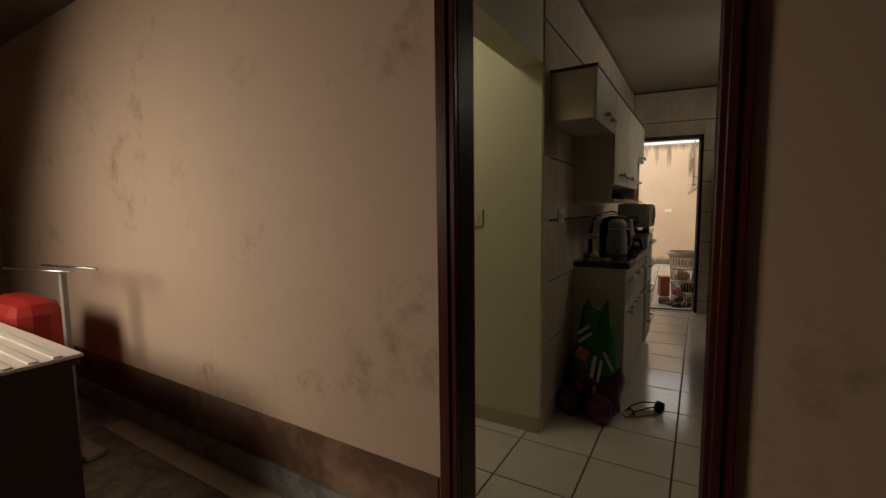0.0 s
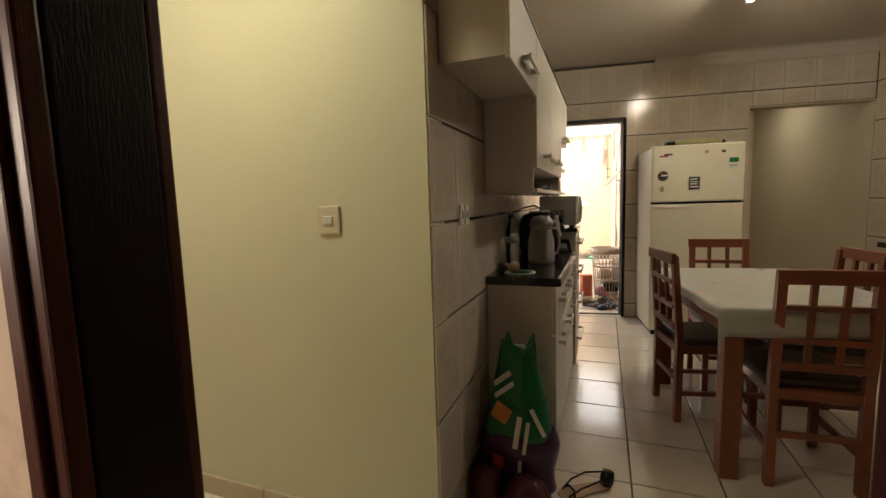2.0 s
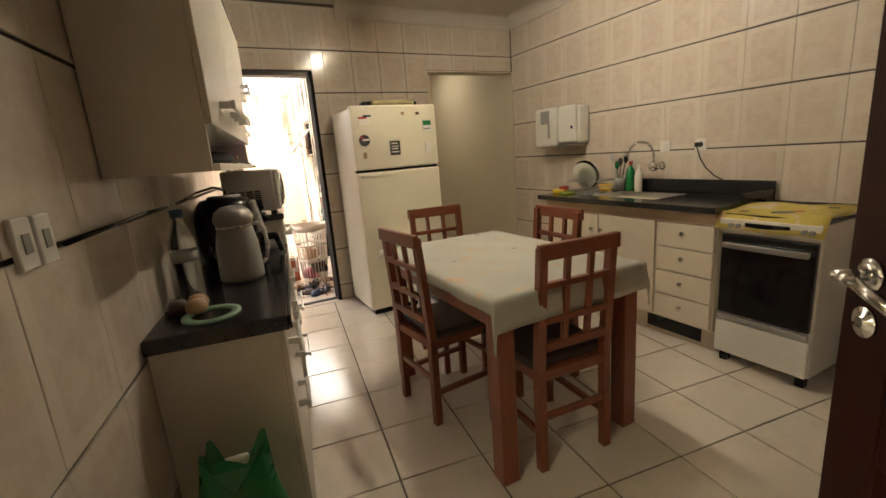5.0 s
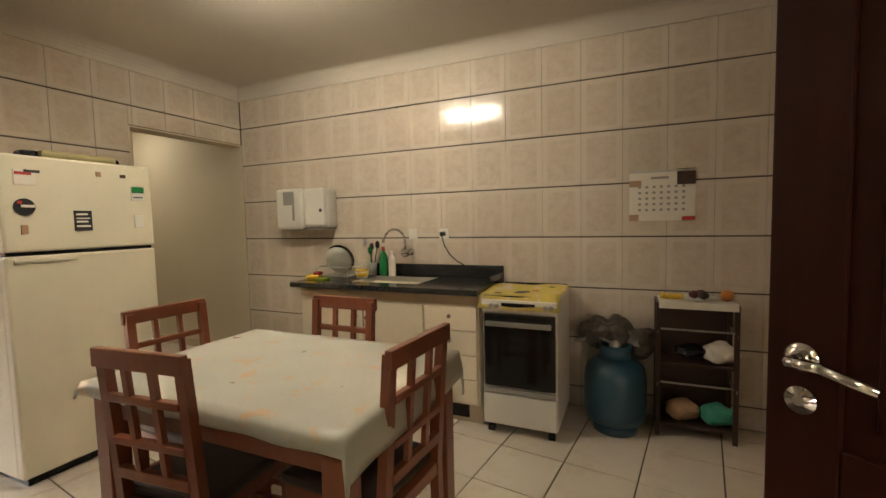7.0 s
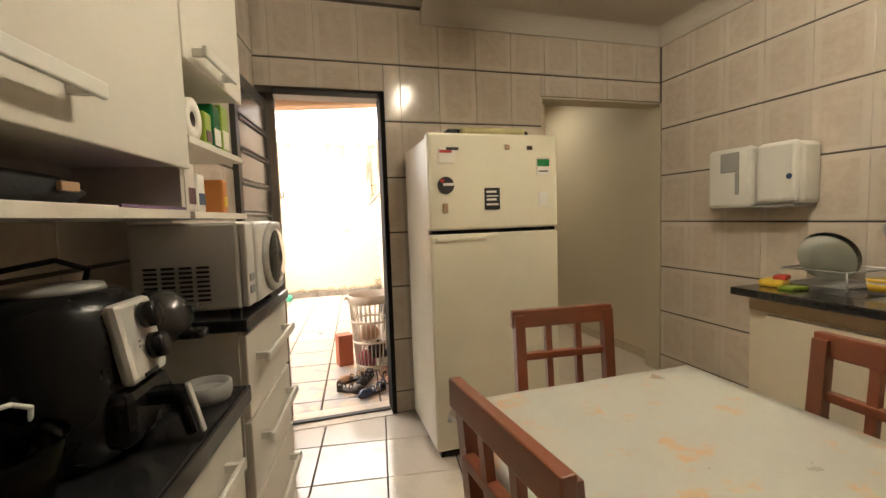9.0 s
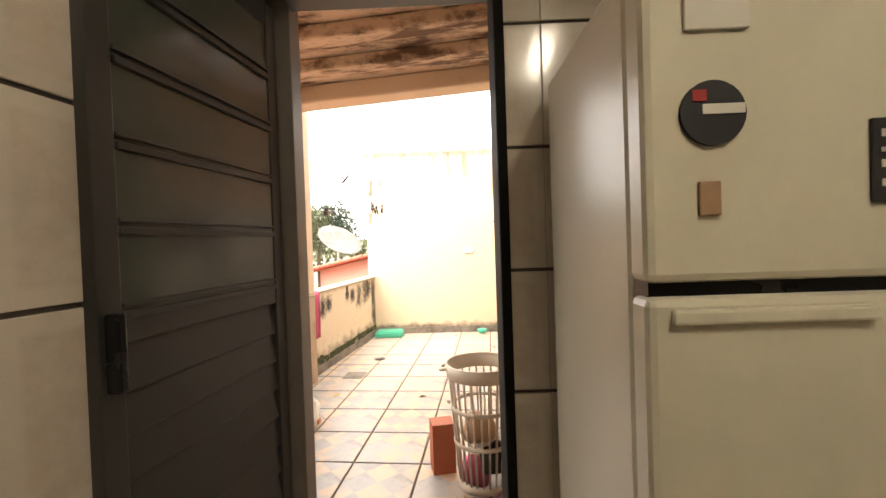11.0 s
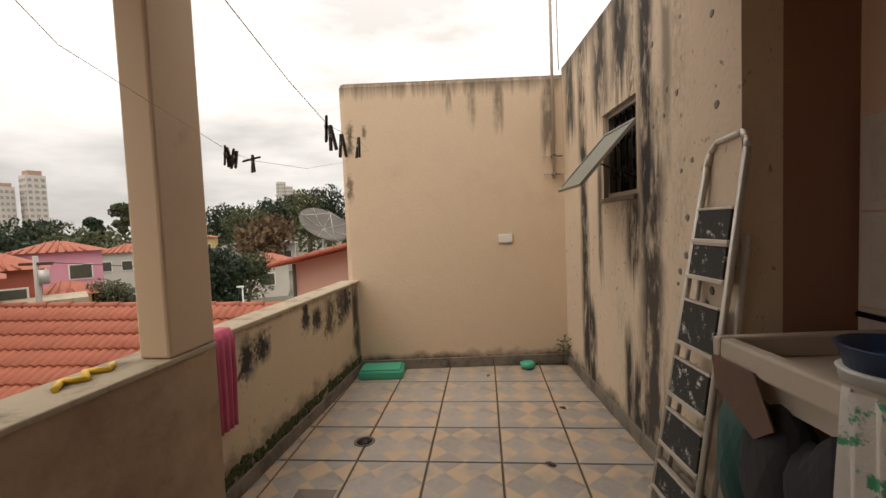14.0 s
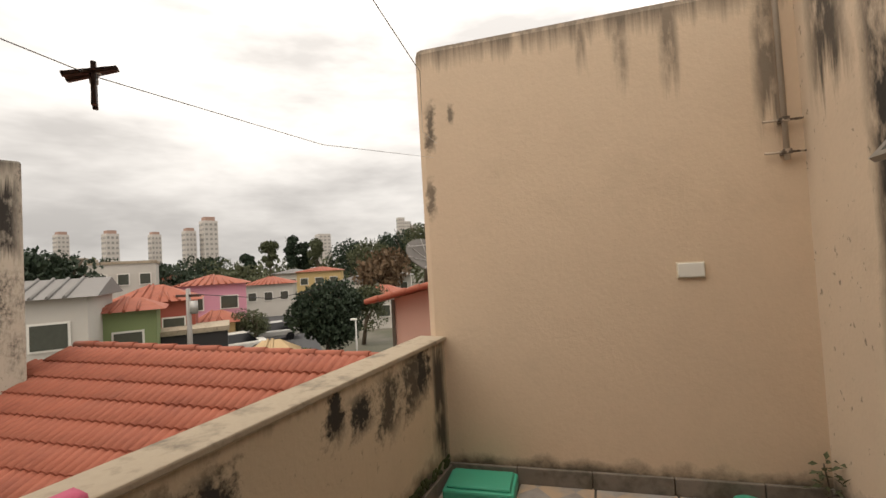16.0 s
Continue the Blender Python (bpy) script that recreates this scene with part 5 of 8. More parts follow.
    box(b, -0.003, 0.003, -0.007, 0.007, -0.088, 0.002, bevel=0.002, m=Matrix.Translation((0.191, 0, 0.098)) @ pose(0, 0, 0, 0, -14, 0))
    part("handle_strip", b, PALE_SILVER, grip, "bright metal strip")

    k = thing("coffee_machine", "black capsule coffee machine with a grey round head", "coffee machine", SKEW @ Matrix.Translation((0.21, 1.735, 0.897)))
    part("base", lathe(bmesh.new(), [(0.05, 0), (0.055, 0.010), (0.048, 0.018)], 28), BLACK_PL, k)
    part("column", pipe(bmesh.new(), [(-0.02, 0, 0.015), (-0.045, 0, 0.06), (-0.045, 0, 0.11), (-0.02, 0, 0.16)], 0.032, 14), BLACK_PL, k)
    part("head", lathe(bmesh.new(), [(0.006, -0.054), (0.03, -0.05), (0.052, -0.025), (0.057, 0.0), (0.052, 0.025), (0.03, 0.048), (0.006, 0.052)], 28, Matrix.Translation((0.0, 0, 0.182)) @ pose(0, 0, 0, 68, 0, 30)), mat("dark_grey_gloss", (0.05, 0.048, 0.045), 0.25), k, "dark grey round head")
    part("head_cap", lathe(bmesh.new(), [(0.059, -0.012), (0.0605, 0.0), (0.059, 0.012), (0.056, 0.012), (0.056, -0.012), (0.059, -0.012)], 28, Matrix.Translation((-0.012, 0, 0.182)) @ pose(0, 0, 0, 0, 72, 0)), BLACK_PL, k)
    part("spout", bx(0.03, 0.085, -0.02, 0.02, 0.135, 0.155, bevel=0.008), BLACK_PL, k)
    part("lever", bx(0.03, 0.075, -0.010, 0.010, 0.20, 0.212, bevel=0.005), CHROME, k)
    part("drip_tray", lathe(bmesh.new(), [(0.046, 0.0), (0.05, 0.012), (0.05, 0.034), (0.042, 0.036), (0.04, 0.02)], 24, Matrix.Translation((0.075, 0.0, 0))), GREY_PL, k, "grey round drip tray")

    j = thing("thermos_jug", "whitish coffee thermos jug toned grey for shade, with a grey lid and handle", "jug", SKEW @ Matrix.Translation((0.20, 1.165, 0.897)))
    # Whitish body given the darker silver so its colour holds the counter's shade.
    part("body", lathe(bmesh.new(), [(0.066, 0), (0.074, 0.008), (0.074, 0.03), (0.070, 0.13), (0.058, 0.19), (0.052, 0.20)], 32), SILVER, j)
    lid = part("lid", lathe(bmesh.new(), [(0.056, 0.198), (0.064, 0.205), (0.066, 0.222), (0.058, 0.245), (0.035, 0.262), (0.008, 0.266)], 28), SILVER, j, "domed grey lid")
    part("pour_spout", bx(0.045, 0.085, 0.0, 0.04, 0.208, 0.236, bevel=0.012), SILVER, lid)
    part("band", lathe(bmesh.new(), [(0.0585, 0.188), (0.061, 0.190), (0.061, 0.198), (0.056, 0.20)], 28), CHROME, j)
    part("handle", pipe(bmesh.new(), [(0.05, 0.02, 0.195), (0.078, 0.03, 0.19), (0.094, 0.036, 0.165), (0.097, 0.038, 0.10), (0.086, 0.034, 0.055), (0.066, 0.026, 0.04)], 0.007), PALE_SILVER, j)
    w = thing("water_bottle", "clear plastic water bottle with a dark band on the counter", "bottle", SKEW @ Matrix.Translation((0.075, 0.955, 0.897)))
    part("body", lathe(bmesh.new(), [(0.035, 0), (0.038, 0.01), (0.038, 0.19), (0.015, 0.25), (0.015, 0.265)], 20), CLEAR, w)
    part("label_band", lathe(bmesh.new(), [(0.0388, 0.13), (0.0388, 0.16)], 20), GREY_PL, w)
    part("cap", lathe(bmesh.new(), [(0.018, 0.262), (0.018, 0.285), (0.005, 0.286)], 16), NAVY, w)
    g = thing("glass_bowl", "clear glass bowl with a wire handle on the counter", "bowl", SKEW @ Matrix.Translation((0.17, 1.345, 0.897)))
    part("bowl", lathe(bmesh.new(), [(0.045, 0), (0.068, 0.02), (0.092, 0.11), (0.090, 0.11), (0.064, 0.022), (0.04, 0.004)], 28), CLEAR, g)
    part("wire_handle", pipe(bmesh.new(), [(0.0, -0.09, 0.105)] + [(0.012, -0.09 * math.cos(q), 0.105 + 0.05 * math.sin(q)) for q in (0.5, 1.0, 1.57, 2.1, 2.6)] + [(0.0, 0.09, 0.105)], 0.0035, 6), WHITE_PL, g)
    g = thing("lid_ring", "pale green ring-shaped lid lying on the counter", "lid", SKEW @ Matrix.Translation((0.15, 0.775, 0.897)))
    part("ring", lathe(bmesh.new(), [(0.052, 0), (0.075, 0), (0.075, 0.006), (0.052, 0.006), (0.052, 0)], 32), mat("pale_green_plastic", (0.25, 0.42, 0.30), 0.4), g)
    g = thing("bread_bag", "small bag of bread rolls lying on the counter", "bread", SKEW @ Matrix.Translation((0.06, 0.83, 0.897)))
    for n_, (x, y) in enumerate(((0, 0), (0.045, 0.03), (0.05, -0.02))):
        part("roll", lathe(bmesh.new(), [(0.006, 0), (0.026, 0.008), (0.03, 0.022), (0.02, 0.04), (0.004, 0.045)], 14, Matrix.Translation((x, y, 0))), TAN if n_ else BROWN, g)
    c = thing("power_cord", "black appliance cord along the tiles", "cord", SKEW)
    part("wire", pipe(bmesh.new(), [(0.015, 0.42, 1.18), (0.015, 0.9, 1.185), (0.015, 1.3, 1.18), (0.03, 1.55, 1.20), (0.09, 1.63, 1.215), (0.13, 1.65, 1.195), (0.125, 1.635, 1.15)], 0.005), BLACK_PL, c)
    for u in (0.275, 0.335):
        s = thing("wall_socket", "pale wall socket plate on the tiles above the counter", "socket", SKEW, group="sockets by the counter")
        part("plate", bx(0.008, 0.018, u, u + 0.05, 1.16, 1.24, bevel=0.003), WHITE_PL, s)
        part("outlet", bx(0.018, 0.02, u + 0.015, u + 0.035, 1.185, 1.215), GREY_PL, s)


def bag_and_sandal():
    g = thing("dog_food_bag", "glossy green and purple plastic food bag standing against the cabinet", "bag", SKEW @ Matrix.Translation((0.185, 0.50, 0)))

    def sack(z0, z1, grow, m_, name, seed, ears=False):
        b = bmesh.new()
        seg, rows = 28, 14
        rings = []
        for j in range(rows + 1):
            t = j / rows
            z = z0 + (z1 - z0) * t
            ring = []
            for i in range(seg):
                a = 2 * math.pi * i / seg
                wx = 0.165 * (1 - (0.66 * max(0, z - 0.18) / 0.44)) + grow
                wy = 0.115 * (1 - (0.75 * max(0, z - 0.2) / 0.42)) + grow
                q = 1 + 0.13 * noise.noise(Vector((math.cos(a) * 2.2, math.sin(a) * 2.2, z * 7 + seed)))
                zz = z
                if ears and t > 0.75:
                    zz += (t - 0.75) * 4 * 0.09 * (abs(math.cos(a)) - 0.45)
                ring.append(b.verts.new((wx * q * math.cos(a), wy * q * math.sin(a), zz)))
            rings.append(ring)
        for r0, r1 in zip(rings, rings[1:]):
            for i in range(seg):
                b.faces.new((r0[i], r0[(i + 1) % seg], r1[(i + 1) % seg], r1[i])).smooth = True
        b.faces.new(rings[0][::-1])
        b.faces.new(rings[-1])
        part(name, b, m_, g)

    sack(0.0, 0.26, 0.003, PURPLE_BAG, "lower_band", 1.0)
    sack(0.24, 0.60, 0.006, GREEN_BAG, "upper_band", 3.0, ears=True)
    for x, a in ((-0.035, -6), (0.045, 9)):
        b = bmesh.new()
        rod(b, (0, 0, 0), (0, 0, 0.13), 0.042, 0.006, 10)
        for v in b.verts:
            v.co.y *= 0.35
            v.co.x += 0.008 * math.sin(v.co.z * 60)
        b.transform(Matrix.Translation((x, 0.0, 0.555)) @ pose(0, 0, 0, 0, a, 0))
        part("tied_ear", b, GREEN_BAG, g)
    part("crimp", bx(-0.02, 0.035, -0.008, 0.008, 0.58, 0.63, bevel=0.006), WHITE_PL, g, "pale crimped top")
    for k, (x, z, w, h, tilt, m_) in enumerate(((-0.05, 0.50, 0.10, 0.022, -40, PAPER), (-0.04, 0.455, 0.11, 0.02, -40, PAPER), (0.02, 0.29, 0.022, 0.13, 8, PAPER), (0.055, 0.27, 0.016, 0.13, 10, PAPER), (-0.05, 0.36, 0.075, 0.07, 25, ORANGE), (0.10, 0.33, 0.018, 0.12, -25, PAPER), (-0.06, 0.16, 0.05, 0.05, 5, RED), (0.03, 0.13, 0.016, 0.10, 4, PAPER))):
        b = bmesh.new()
        box(b, -w / 2, w / 2, -0.004, 0.0, -h / 2, h / 2, bevel=0.0015)
        wy = 0.115 * (1 - (0.75 * max(0, z - 0.2) / 0.42)) + 0.012
        b.transform(Matrix.Translation((x, -wy * math.sqrt(max(0.1, 1 - (x / 0.16) ** 2)) - 0.010, z)) @ pose(0, 0, 0, -14 if z > 0.22 else 0, tilt, x * 220))
        part("print_bar", b, m_, g)
    for k, (x, y, r) in enumerate(((-0.10, -0.16, 0.075), (0.07, -0.19, 0.085))):
        h = thing("knotted_bag", "dark maroon knotted plastic bag on the floor", "bag", SKEW @ Matrix.Translation((0.185 + x, 0.50 + y, 0)), group="maroon bags on the floor")
        b = bmesh.new()
        bmesh.ops.create_icosphere(b, subdivisions=3, radius=r)
        for v in b.verts:
            v.co *= 1 + 0.28 * noise.noise(v.co * 20 + Vector((k * 5, 0, 0)))
            v.co.z = max(-r * 0.8, v.co.z * (1.25 if k == 0 else 0.9))
        b.transform(Matrix.Translation((0, 0, r * 0.8)))
        for f in b.faces:
            f.smooth = True
        part("body", b, MAROON, h)
    s = thing("sandal", "tan strappy sandal with a black heel lying on the floor", "shoe", Matrix.Translation((-0.42, 2.57, 0)) @ pose(0, 0, 0, 0, 0, 28))
    b = bmesh.new()
    pts = [(-0.12, -0.03), (-0.115, 0.02), (-0.06, 0.042), (0.0, 0.035), (0.06, 0.03), (0.11, 0.026), (0.12, 0.0), (0.11, -0.026), (0.06, -0.028), (0.0, -0.03), (-0.06, -0.042)]
    slab_poly(b, pts, 0.004, 0.014)
    part("sole", b, TAN, s, "tan insole")
    part("heel", lathe(bmesh.new(), [(0.026, -0.0), (0.03, 0.03), (0.024, 0.06), (0.006, 0.062)], 18, Matrix.Translation((0.105, 0, 0.012)) @ pose(0, 0, 0, 0, 15, 0)), BLACK_PL, s, "black heel cup")
    for y in (0.03, -0.03):
        part("strap", pipe(bmesh.new(), [(-0.09, y * 0.9, 0.014), (-0.04, y * 1.2, 0.045), (0.03, y * 1.3, 0.06), (0.10, y * 0.7, 0.06)], 0.004), BLACK_PL, s)
    part("strap", pipe(bmesh.new(), [(-0.07, -0.04, 0.014), (-0.06, -0.02, 0.03), (-0.06, 0.02, 0.03), (-0.07, 0.04, 0.014)], 0.005), BLACK_PL, s)


left_cabinets()
shelf_things()
appliances()
bag_and_sandal()

g = thing("light_switch", "cream plastic light switch on the green wall", "switch", SKEW)
part("plate", bx(-0.43, -0.34, -0.012, 0.0, 1.15, 1.25, bevel=0.004), CREAM_PAINT, g)
part("rocker", bx(-0.405, -0.365, -0.018, -0.011, 1.185, 1.215, bevel=0.003), WHITE_PL, g)

g = thing("ceiling_light", "white fluorescent tube fitting on the kitchen ceiling", "lamp")
part("housing", bx(0.65, 0.81, 3.40, 4.10, CEIL_Z - 0.05, CEIL_Z, bevel=0.006), WHITE_PL, g)
part("tube", rod(bmesh.new(), (0.73, 3.44, CEIL_Z - 0.085), (0.73, 4.06, CEIL_Z - 0.085), 0.014), glow("tube_glow", WARM, TUBE), g, "lit tube")
for y in (3.425, 4.075):
    part("end_cap", bx(0.71, 0.75, y - 0.015, y + 0.015, CEIL_Z - 0.10, CEIL_Z - 0.05), WHITE_PL, g)

# ---- hall things ----
g = thing("hall_table", "dark table covered with a white cloth in the hall", "table", SKEW)
part("tabletop", bx(-3.01, -1.32, -1.96, -1.57, 0.67, 0.70, bevel=0.004), BROWN, g)
part("side_panel", bx(-1.36, -1.335, -1.94, -1.59, 0.0, 0.669, bevel=0.003), BROWN, g)
part("side_panel", bx(-2.99, -2.965, -1.94, -1.59, 0.0, 0.669, bevel=0.003), BROWN, g)
part("front_panel", bx(-2.964, -1.361, -1.93, -1.905, 0.0, 0.669, bevel=0.003), BROWN, g)
part("back_panel", bx(-2.964, -1.361, -1.62, -1.595, 0.0, 0.669, bevel=0.003), BROWN, g)
c = thing("table_cover", "creased white cloth on the hall table", "cloth", SKEW)
part("cloth", bx(-3.02, -1.31, -1.97, -1.56, 0.7005, 0.715, bevel=0.005), PAPER, c)
for k in range(5):
    part("fold", bx(-2.9, -1.32, -1.93 + 0.07 * k, -1.90 + 0.07 * k, 0.714, 0.721, bevel=0.003), PAPER, c)
g = thing("drying_stand", "thin grey metal stand with crossbars in the hall", "stand", SKEW)
part("post", bx(-2.12, -2.08, -1.37, -1.345, 0, 0.96, bevel=0.004), SILVER, g)
for k in range(2):
    part("arm", rod(bmesh.new(), (-2.57, -1.46 + 0.16 * k, 0.955), (-1.84, -1.40 + 0.10 * k, 0.975), 0.006), STEEL, g)
part("base", bx(-2.32, -1.88, -1.40, -1.31, 0, 0.025, bevel=0.005), SILVER, g)
g = thing("child_seat", "red plastic seat behind the hall table", "seat", SKEW)
part("shell", bx(-2.75, -2.24, -1.53, -1.30, 0.0, 0.80, bevel=0.08), RED, g)


# ---- terrace door ----
def terrace_door():
    f = thing("door_3", "grey aluminium terrace door frame", "door", kind="structure")
    part("frame_left", bx(-0.482, -0.398, 5.635, 5.722, 0, 2.05, bevel=0.003), mat("weathered_frame", (0.16, 0.13, 0.10), 0.5, 0.2, 5, 60, 0.1), f)
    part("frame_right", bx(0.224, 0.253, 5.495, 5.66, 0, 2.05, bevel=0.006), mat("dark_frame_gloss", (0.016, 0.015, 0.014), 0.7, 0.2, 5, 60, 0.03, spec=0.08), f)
    part("frame_top", bx(-0.397, 0.223, 5.53, 5.66, 2.015, 2.052, bevel=0.003), DOOR_ALU, f)
    part("threshold", bx(-0.52, 0.25, 5.49, 5.72, -0.06, 0.004), FLOOR_TILE, f, "cream tile sill")
    part("door_track", bx(-0.397, 0.223, 5.565, 5.605, 0.004, 0.014, bevel=0.002), mat("dark_track_metal", (0.035, 0.03, 0.026), 0.6), f, "dark metal door track")
    d = thing("door_4", "grey aluminium door standing open with glass slats above louvres", "door", Matrix.Translation((-0.437, 5.62, 0)) @ pose(0, 0, 0, 0, 0, -7.8), kind="structure")
    W, T = 0.62, 0.03
    for y0, y1 in ((-W, -W + 0.05), (-0.055, -0.005)):
        part("stile", bx(-T, 0, y0, y1, 0.01, 2.0, bevel=0.003), DOOR_ALU, d)
    for z0, z1 in ((0.01, 0.09), (1.93, 2.0), (1.10, 1.15)):
        part("rail", bx(-T + 0.002, -0.002, -W + 0.05, -0.055, z0, z1, bevel=0.003), DOOR_ALU, d)
    for k in range(12):
        b = bmesh.new()
        box(b, -0.016, -0.008, -W + 0.05, -0.055, -0.05, 0.05, bevel=0.003)
        b.transform(Matrix.Translation((-0.004, 0, 0.135 + 0.084 * k)) @ pose(0, 0, 0, 0, -8, 0))
        part("louvre", b, DOOR_ALU, d)
    for k in range(5):
        z = 1.15 + 0.156 * k
        part("pane", bx(-0.009, -0.004, -W + 0.05, -0.055, z + 0.008, z + 0.152), DARK_GLASS, d, "dark glass slat")
        b = bmesh.new()
        box(b, -0.03, 0.006, -W + 0.05, -0.055, z - 0.006, z + 0.008, bevel=0.002)
        box(b, -0.02, 0.004, -W + 0.05, -0.055, z + 0.018, z + 0.024)
        part("slat_rail", b, DOOR_ALU, d)
    part("handle", bx(0.0, 0.03, -W + 0.01, -W + 0.03, 1.02, 1.16, bevel=0.005), BLACK_PL, d)


terrace_door()


# ---- tiles ----
def bordered_tile(name, w, h):
    """Marbled wall tile with a paler framed edge and a faint beige panel."""
    m = mat(name, (0.62, 0.55, 0.46), 0.14, 0.07, 9, 30, 0.02, rand=0.03)
    n, k = m.node_tree.nodes, m.node_tree.links
    p = n["Principled BSDF"]
    tc = n.new("ShaderNodeTexCoord")
    sep = n.new("ShaderNodeSeparateXYZ")
    k.new(tc.outputs["Object"], sep.inputs[0])
    masks = []
    for ax, size in (("X", w), ("Y", h)):
        a = n.new("ShaderNodeMath")
        a.operation = "SUBTRACT"
        k.new(sep.outputs[ax], a.inputs[0])
        a.inputs[1].default_value = size / 2
        c = n.new("ShaderNodeMath")
        c.operation = "ABSOLUTE"
        k.new(a.outputs[0], c.inputs[0])
        r = n.new("ShaderNodeMapRange")
        r.inputs[1].default_value, r.inputs[2].default_value = size / 2 - 0.030, size / 2 - 0.042
        k.new(c.outputs[0], r.inputs[0])
        masks.append(r.outputs[0])
    mul = n.new("ShaderNodeMath")
    mul.operation = "MULTIPLY"
    k.new(masks[0], mul.inputs[0])
    k.new(masks[1], mul.inputs[1])
    ns = n.new("ShaderNodeTexNoise")
    ns.inputs["Scale"].default_value, ns.inputs["Detail"].default_value, ns.inputs["Roughness"].default_value = 16, 5, 0.7
    oi = n.new("ShaderNodeObjectInfo")
    add = n.new("ShaderNodeVectorMath")
    k.new(tc.outputs["Object"], add.inputs[0])
    k.new(oi.outputs["Random"], add.inputs[1])
    k.new(add.outputs[0], ns.inputs["Vector"])
    rr = n.new("ShaderNodeMapRange")
    rr.inputs[1].default_value, rr.inputs[2].default_value, rr.inputs[3].default_value, rr.inputs[4].default_value = 0.38, 0.66, 0.15, 0.85
    k.new(ns.outputs["Fac"], rr.inputs[0])
    m2 = n.new("ShaderNodeMath")
    m2.operation = "MULTIPLY"
    k.new(mul.outputs[0], m2.inputs[0])
    k.new(rr.outputs[0], m2.inputs[1])
    x = n.new("ShaderNodeMix")
    x.data_type = "RGBA"
    k.new(m2.outputs[0], x.inputs[0])
    k.new(p.inputs["Base Color"].links[0].from_socket, x.inputs[6])
    x.inputs[7].default_value = (0.52, 0.43, 0.34, 1)
    k.new(x.outputs[2], p.inputs["Base Color"])
    return m


WALL_TILE = bordered_tile("framed_wall_tile", 0.255, 0.345)
UP = Matrix(((1, 0, 0, 0), (0, 0, -1, 0), (0, 1, 0, 0), (0, 0, 0, 1)))
wr, wf, wl = (bpy.data.objects[q] for q in ("wall_right", "wall_far", "wall_left"))
LOW = (-9, 9, -1, 0.002)
tiles(wr, "tile", WALL_TILE, Matrix.Translation((2.345, 5.487, 0)) @ pose(0, 0, 0, 0, 0, -90) @ UP, 0, -0.2, 19, 8, 0.257, 0.345, holes=[LOW, (-9, 9, CEIL_Z, 9)], thick=0.01, gap=0.0095, side=0.0014)
tiles(wf, "tile", WALL_TILE, Matrix.Translation((0, 5.51, 0)) @ UP, -0.655, -0.2, 12, 8, 0.2525, 0.345, holes=[LOW, (-9, 9, CEIL_Z, 9), (-0.60, 0.251, -1, 2.05), (1.335, 2.36, -1, 2.07), (2.336, 9, -1, 9), (-9, -0.5, -1, 9)], thick=0.01, gap=0.0095, side=0.0014)
tiles(wl, "tile", WALL_TILE, SKEW @ pose(0, 0, 0, 0, 0, 90) @ UP, 0.0, -0.2, 14, 8, 0.252, 0.345, holes=[LOW, (-9, 9, CEIL_Z, 9), (3.36, 9, -1, 9), (-9, 0.004, -1, 9)], thick=0.009, gap=0.0095, side=0.0014)
tiles(kitchen_floor, "floor_tile", FLOOR_TILE, SKEW @ Matrix.Translation((0, 0, -0.008)), 0.657 - 0.365 * 8, 0.996 - 0.365 * 6, 17, 14, 0.365, 0.365, gap=0.007, keep=lambda u, v: -1.05 < v < 3.40 + 0.137 * u and u < 3.45 and (u > -2.3))
tiles(bpy.data.objects["wall_laundry"], "tile", WALL_TILE, Matrix.Translation((1.30, 8.12, 0)) @ pose(0, 0, 0, 0, 0, -90) @ UP, 0, 0.23, 9, 4, 0.255, 0.345, thick=0.01)


def patterned_tile():
    """Terrace tile printed with pale and ochre diamonds, dulled by dirt."""
    m = mat("diamond_terrace_tile", (0.34, 0.315, 0.295), 0.36, 0.16, 5, 40, 0.05, dark=(0.14, 0.11, 0.085), dark_at=0.62, dark_size=3.0, soft=0.12, rand=0.10)
    n, k = m.node_tree.nodes, m.node_tree.links
    p = n["Principled BSDF"]
    tc = n.new("ShaderNodeTexCoord")
    mp = n.new("ShaderNodeMapping")
    mp.inputs["Rotation"].default_value = (0, 0, radians(45))
    k.new(tc.outputs["Object"], mp.inputs[0])
    ck = n.new("ShaderNodeTexChecker")
    ck.inputs["Scale"].default_value = 1 / 0.145
    k.new(mp.outputs[0], ck.inputs["Vector"])
    ns = n.new("ShaderNodeTexNoise")
    ns.inputs["Scale"].default_value, ns.inputs["Detail"].default_value = 6, 5
    oi = n.new("ShaderNodeObjectInfo")
    add = n.new("ShaderNodeVectorMath")
    k.new(tc.outputs["Object"], add.inputs[0])
    k.new(oi.outputs["Random"], add.inputs[1])
    k.new(add.outputs[0], ns.inputs["Vector"])
    r = n.new("ShaderNodeMapRange")
    r.inputs[1].default_value, r.inputs[2].default_value, r.inputs[4].default_value = 0.35, 0.54, 0.95
    k.new(ns.outputs["Fac"], r.inputs[0])
    f = n.new("ShaderNodeMath")
    f.operation = "MULTIPLY"
    k.new(r.outputs[0], f.inputs[0])
    k.new(ck.outputs["Fac"], f.inputs[1])
    x = n.new("ShaderNodeMix")
    x.data_type = "RGBA"
    k.new(f.outputs[0], x.inputs[0])
    k.new(p.inputs["Base Color"].links[0].from_socket, x.inputs[6])
    x.inputs[7].default_value = (0.48, 0.355, 0.24, 1)
    k.new(x.outputs[2], p.inputs["Base Color"])
    return m


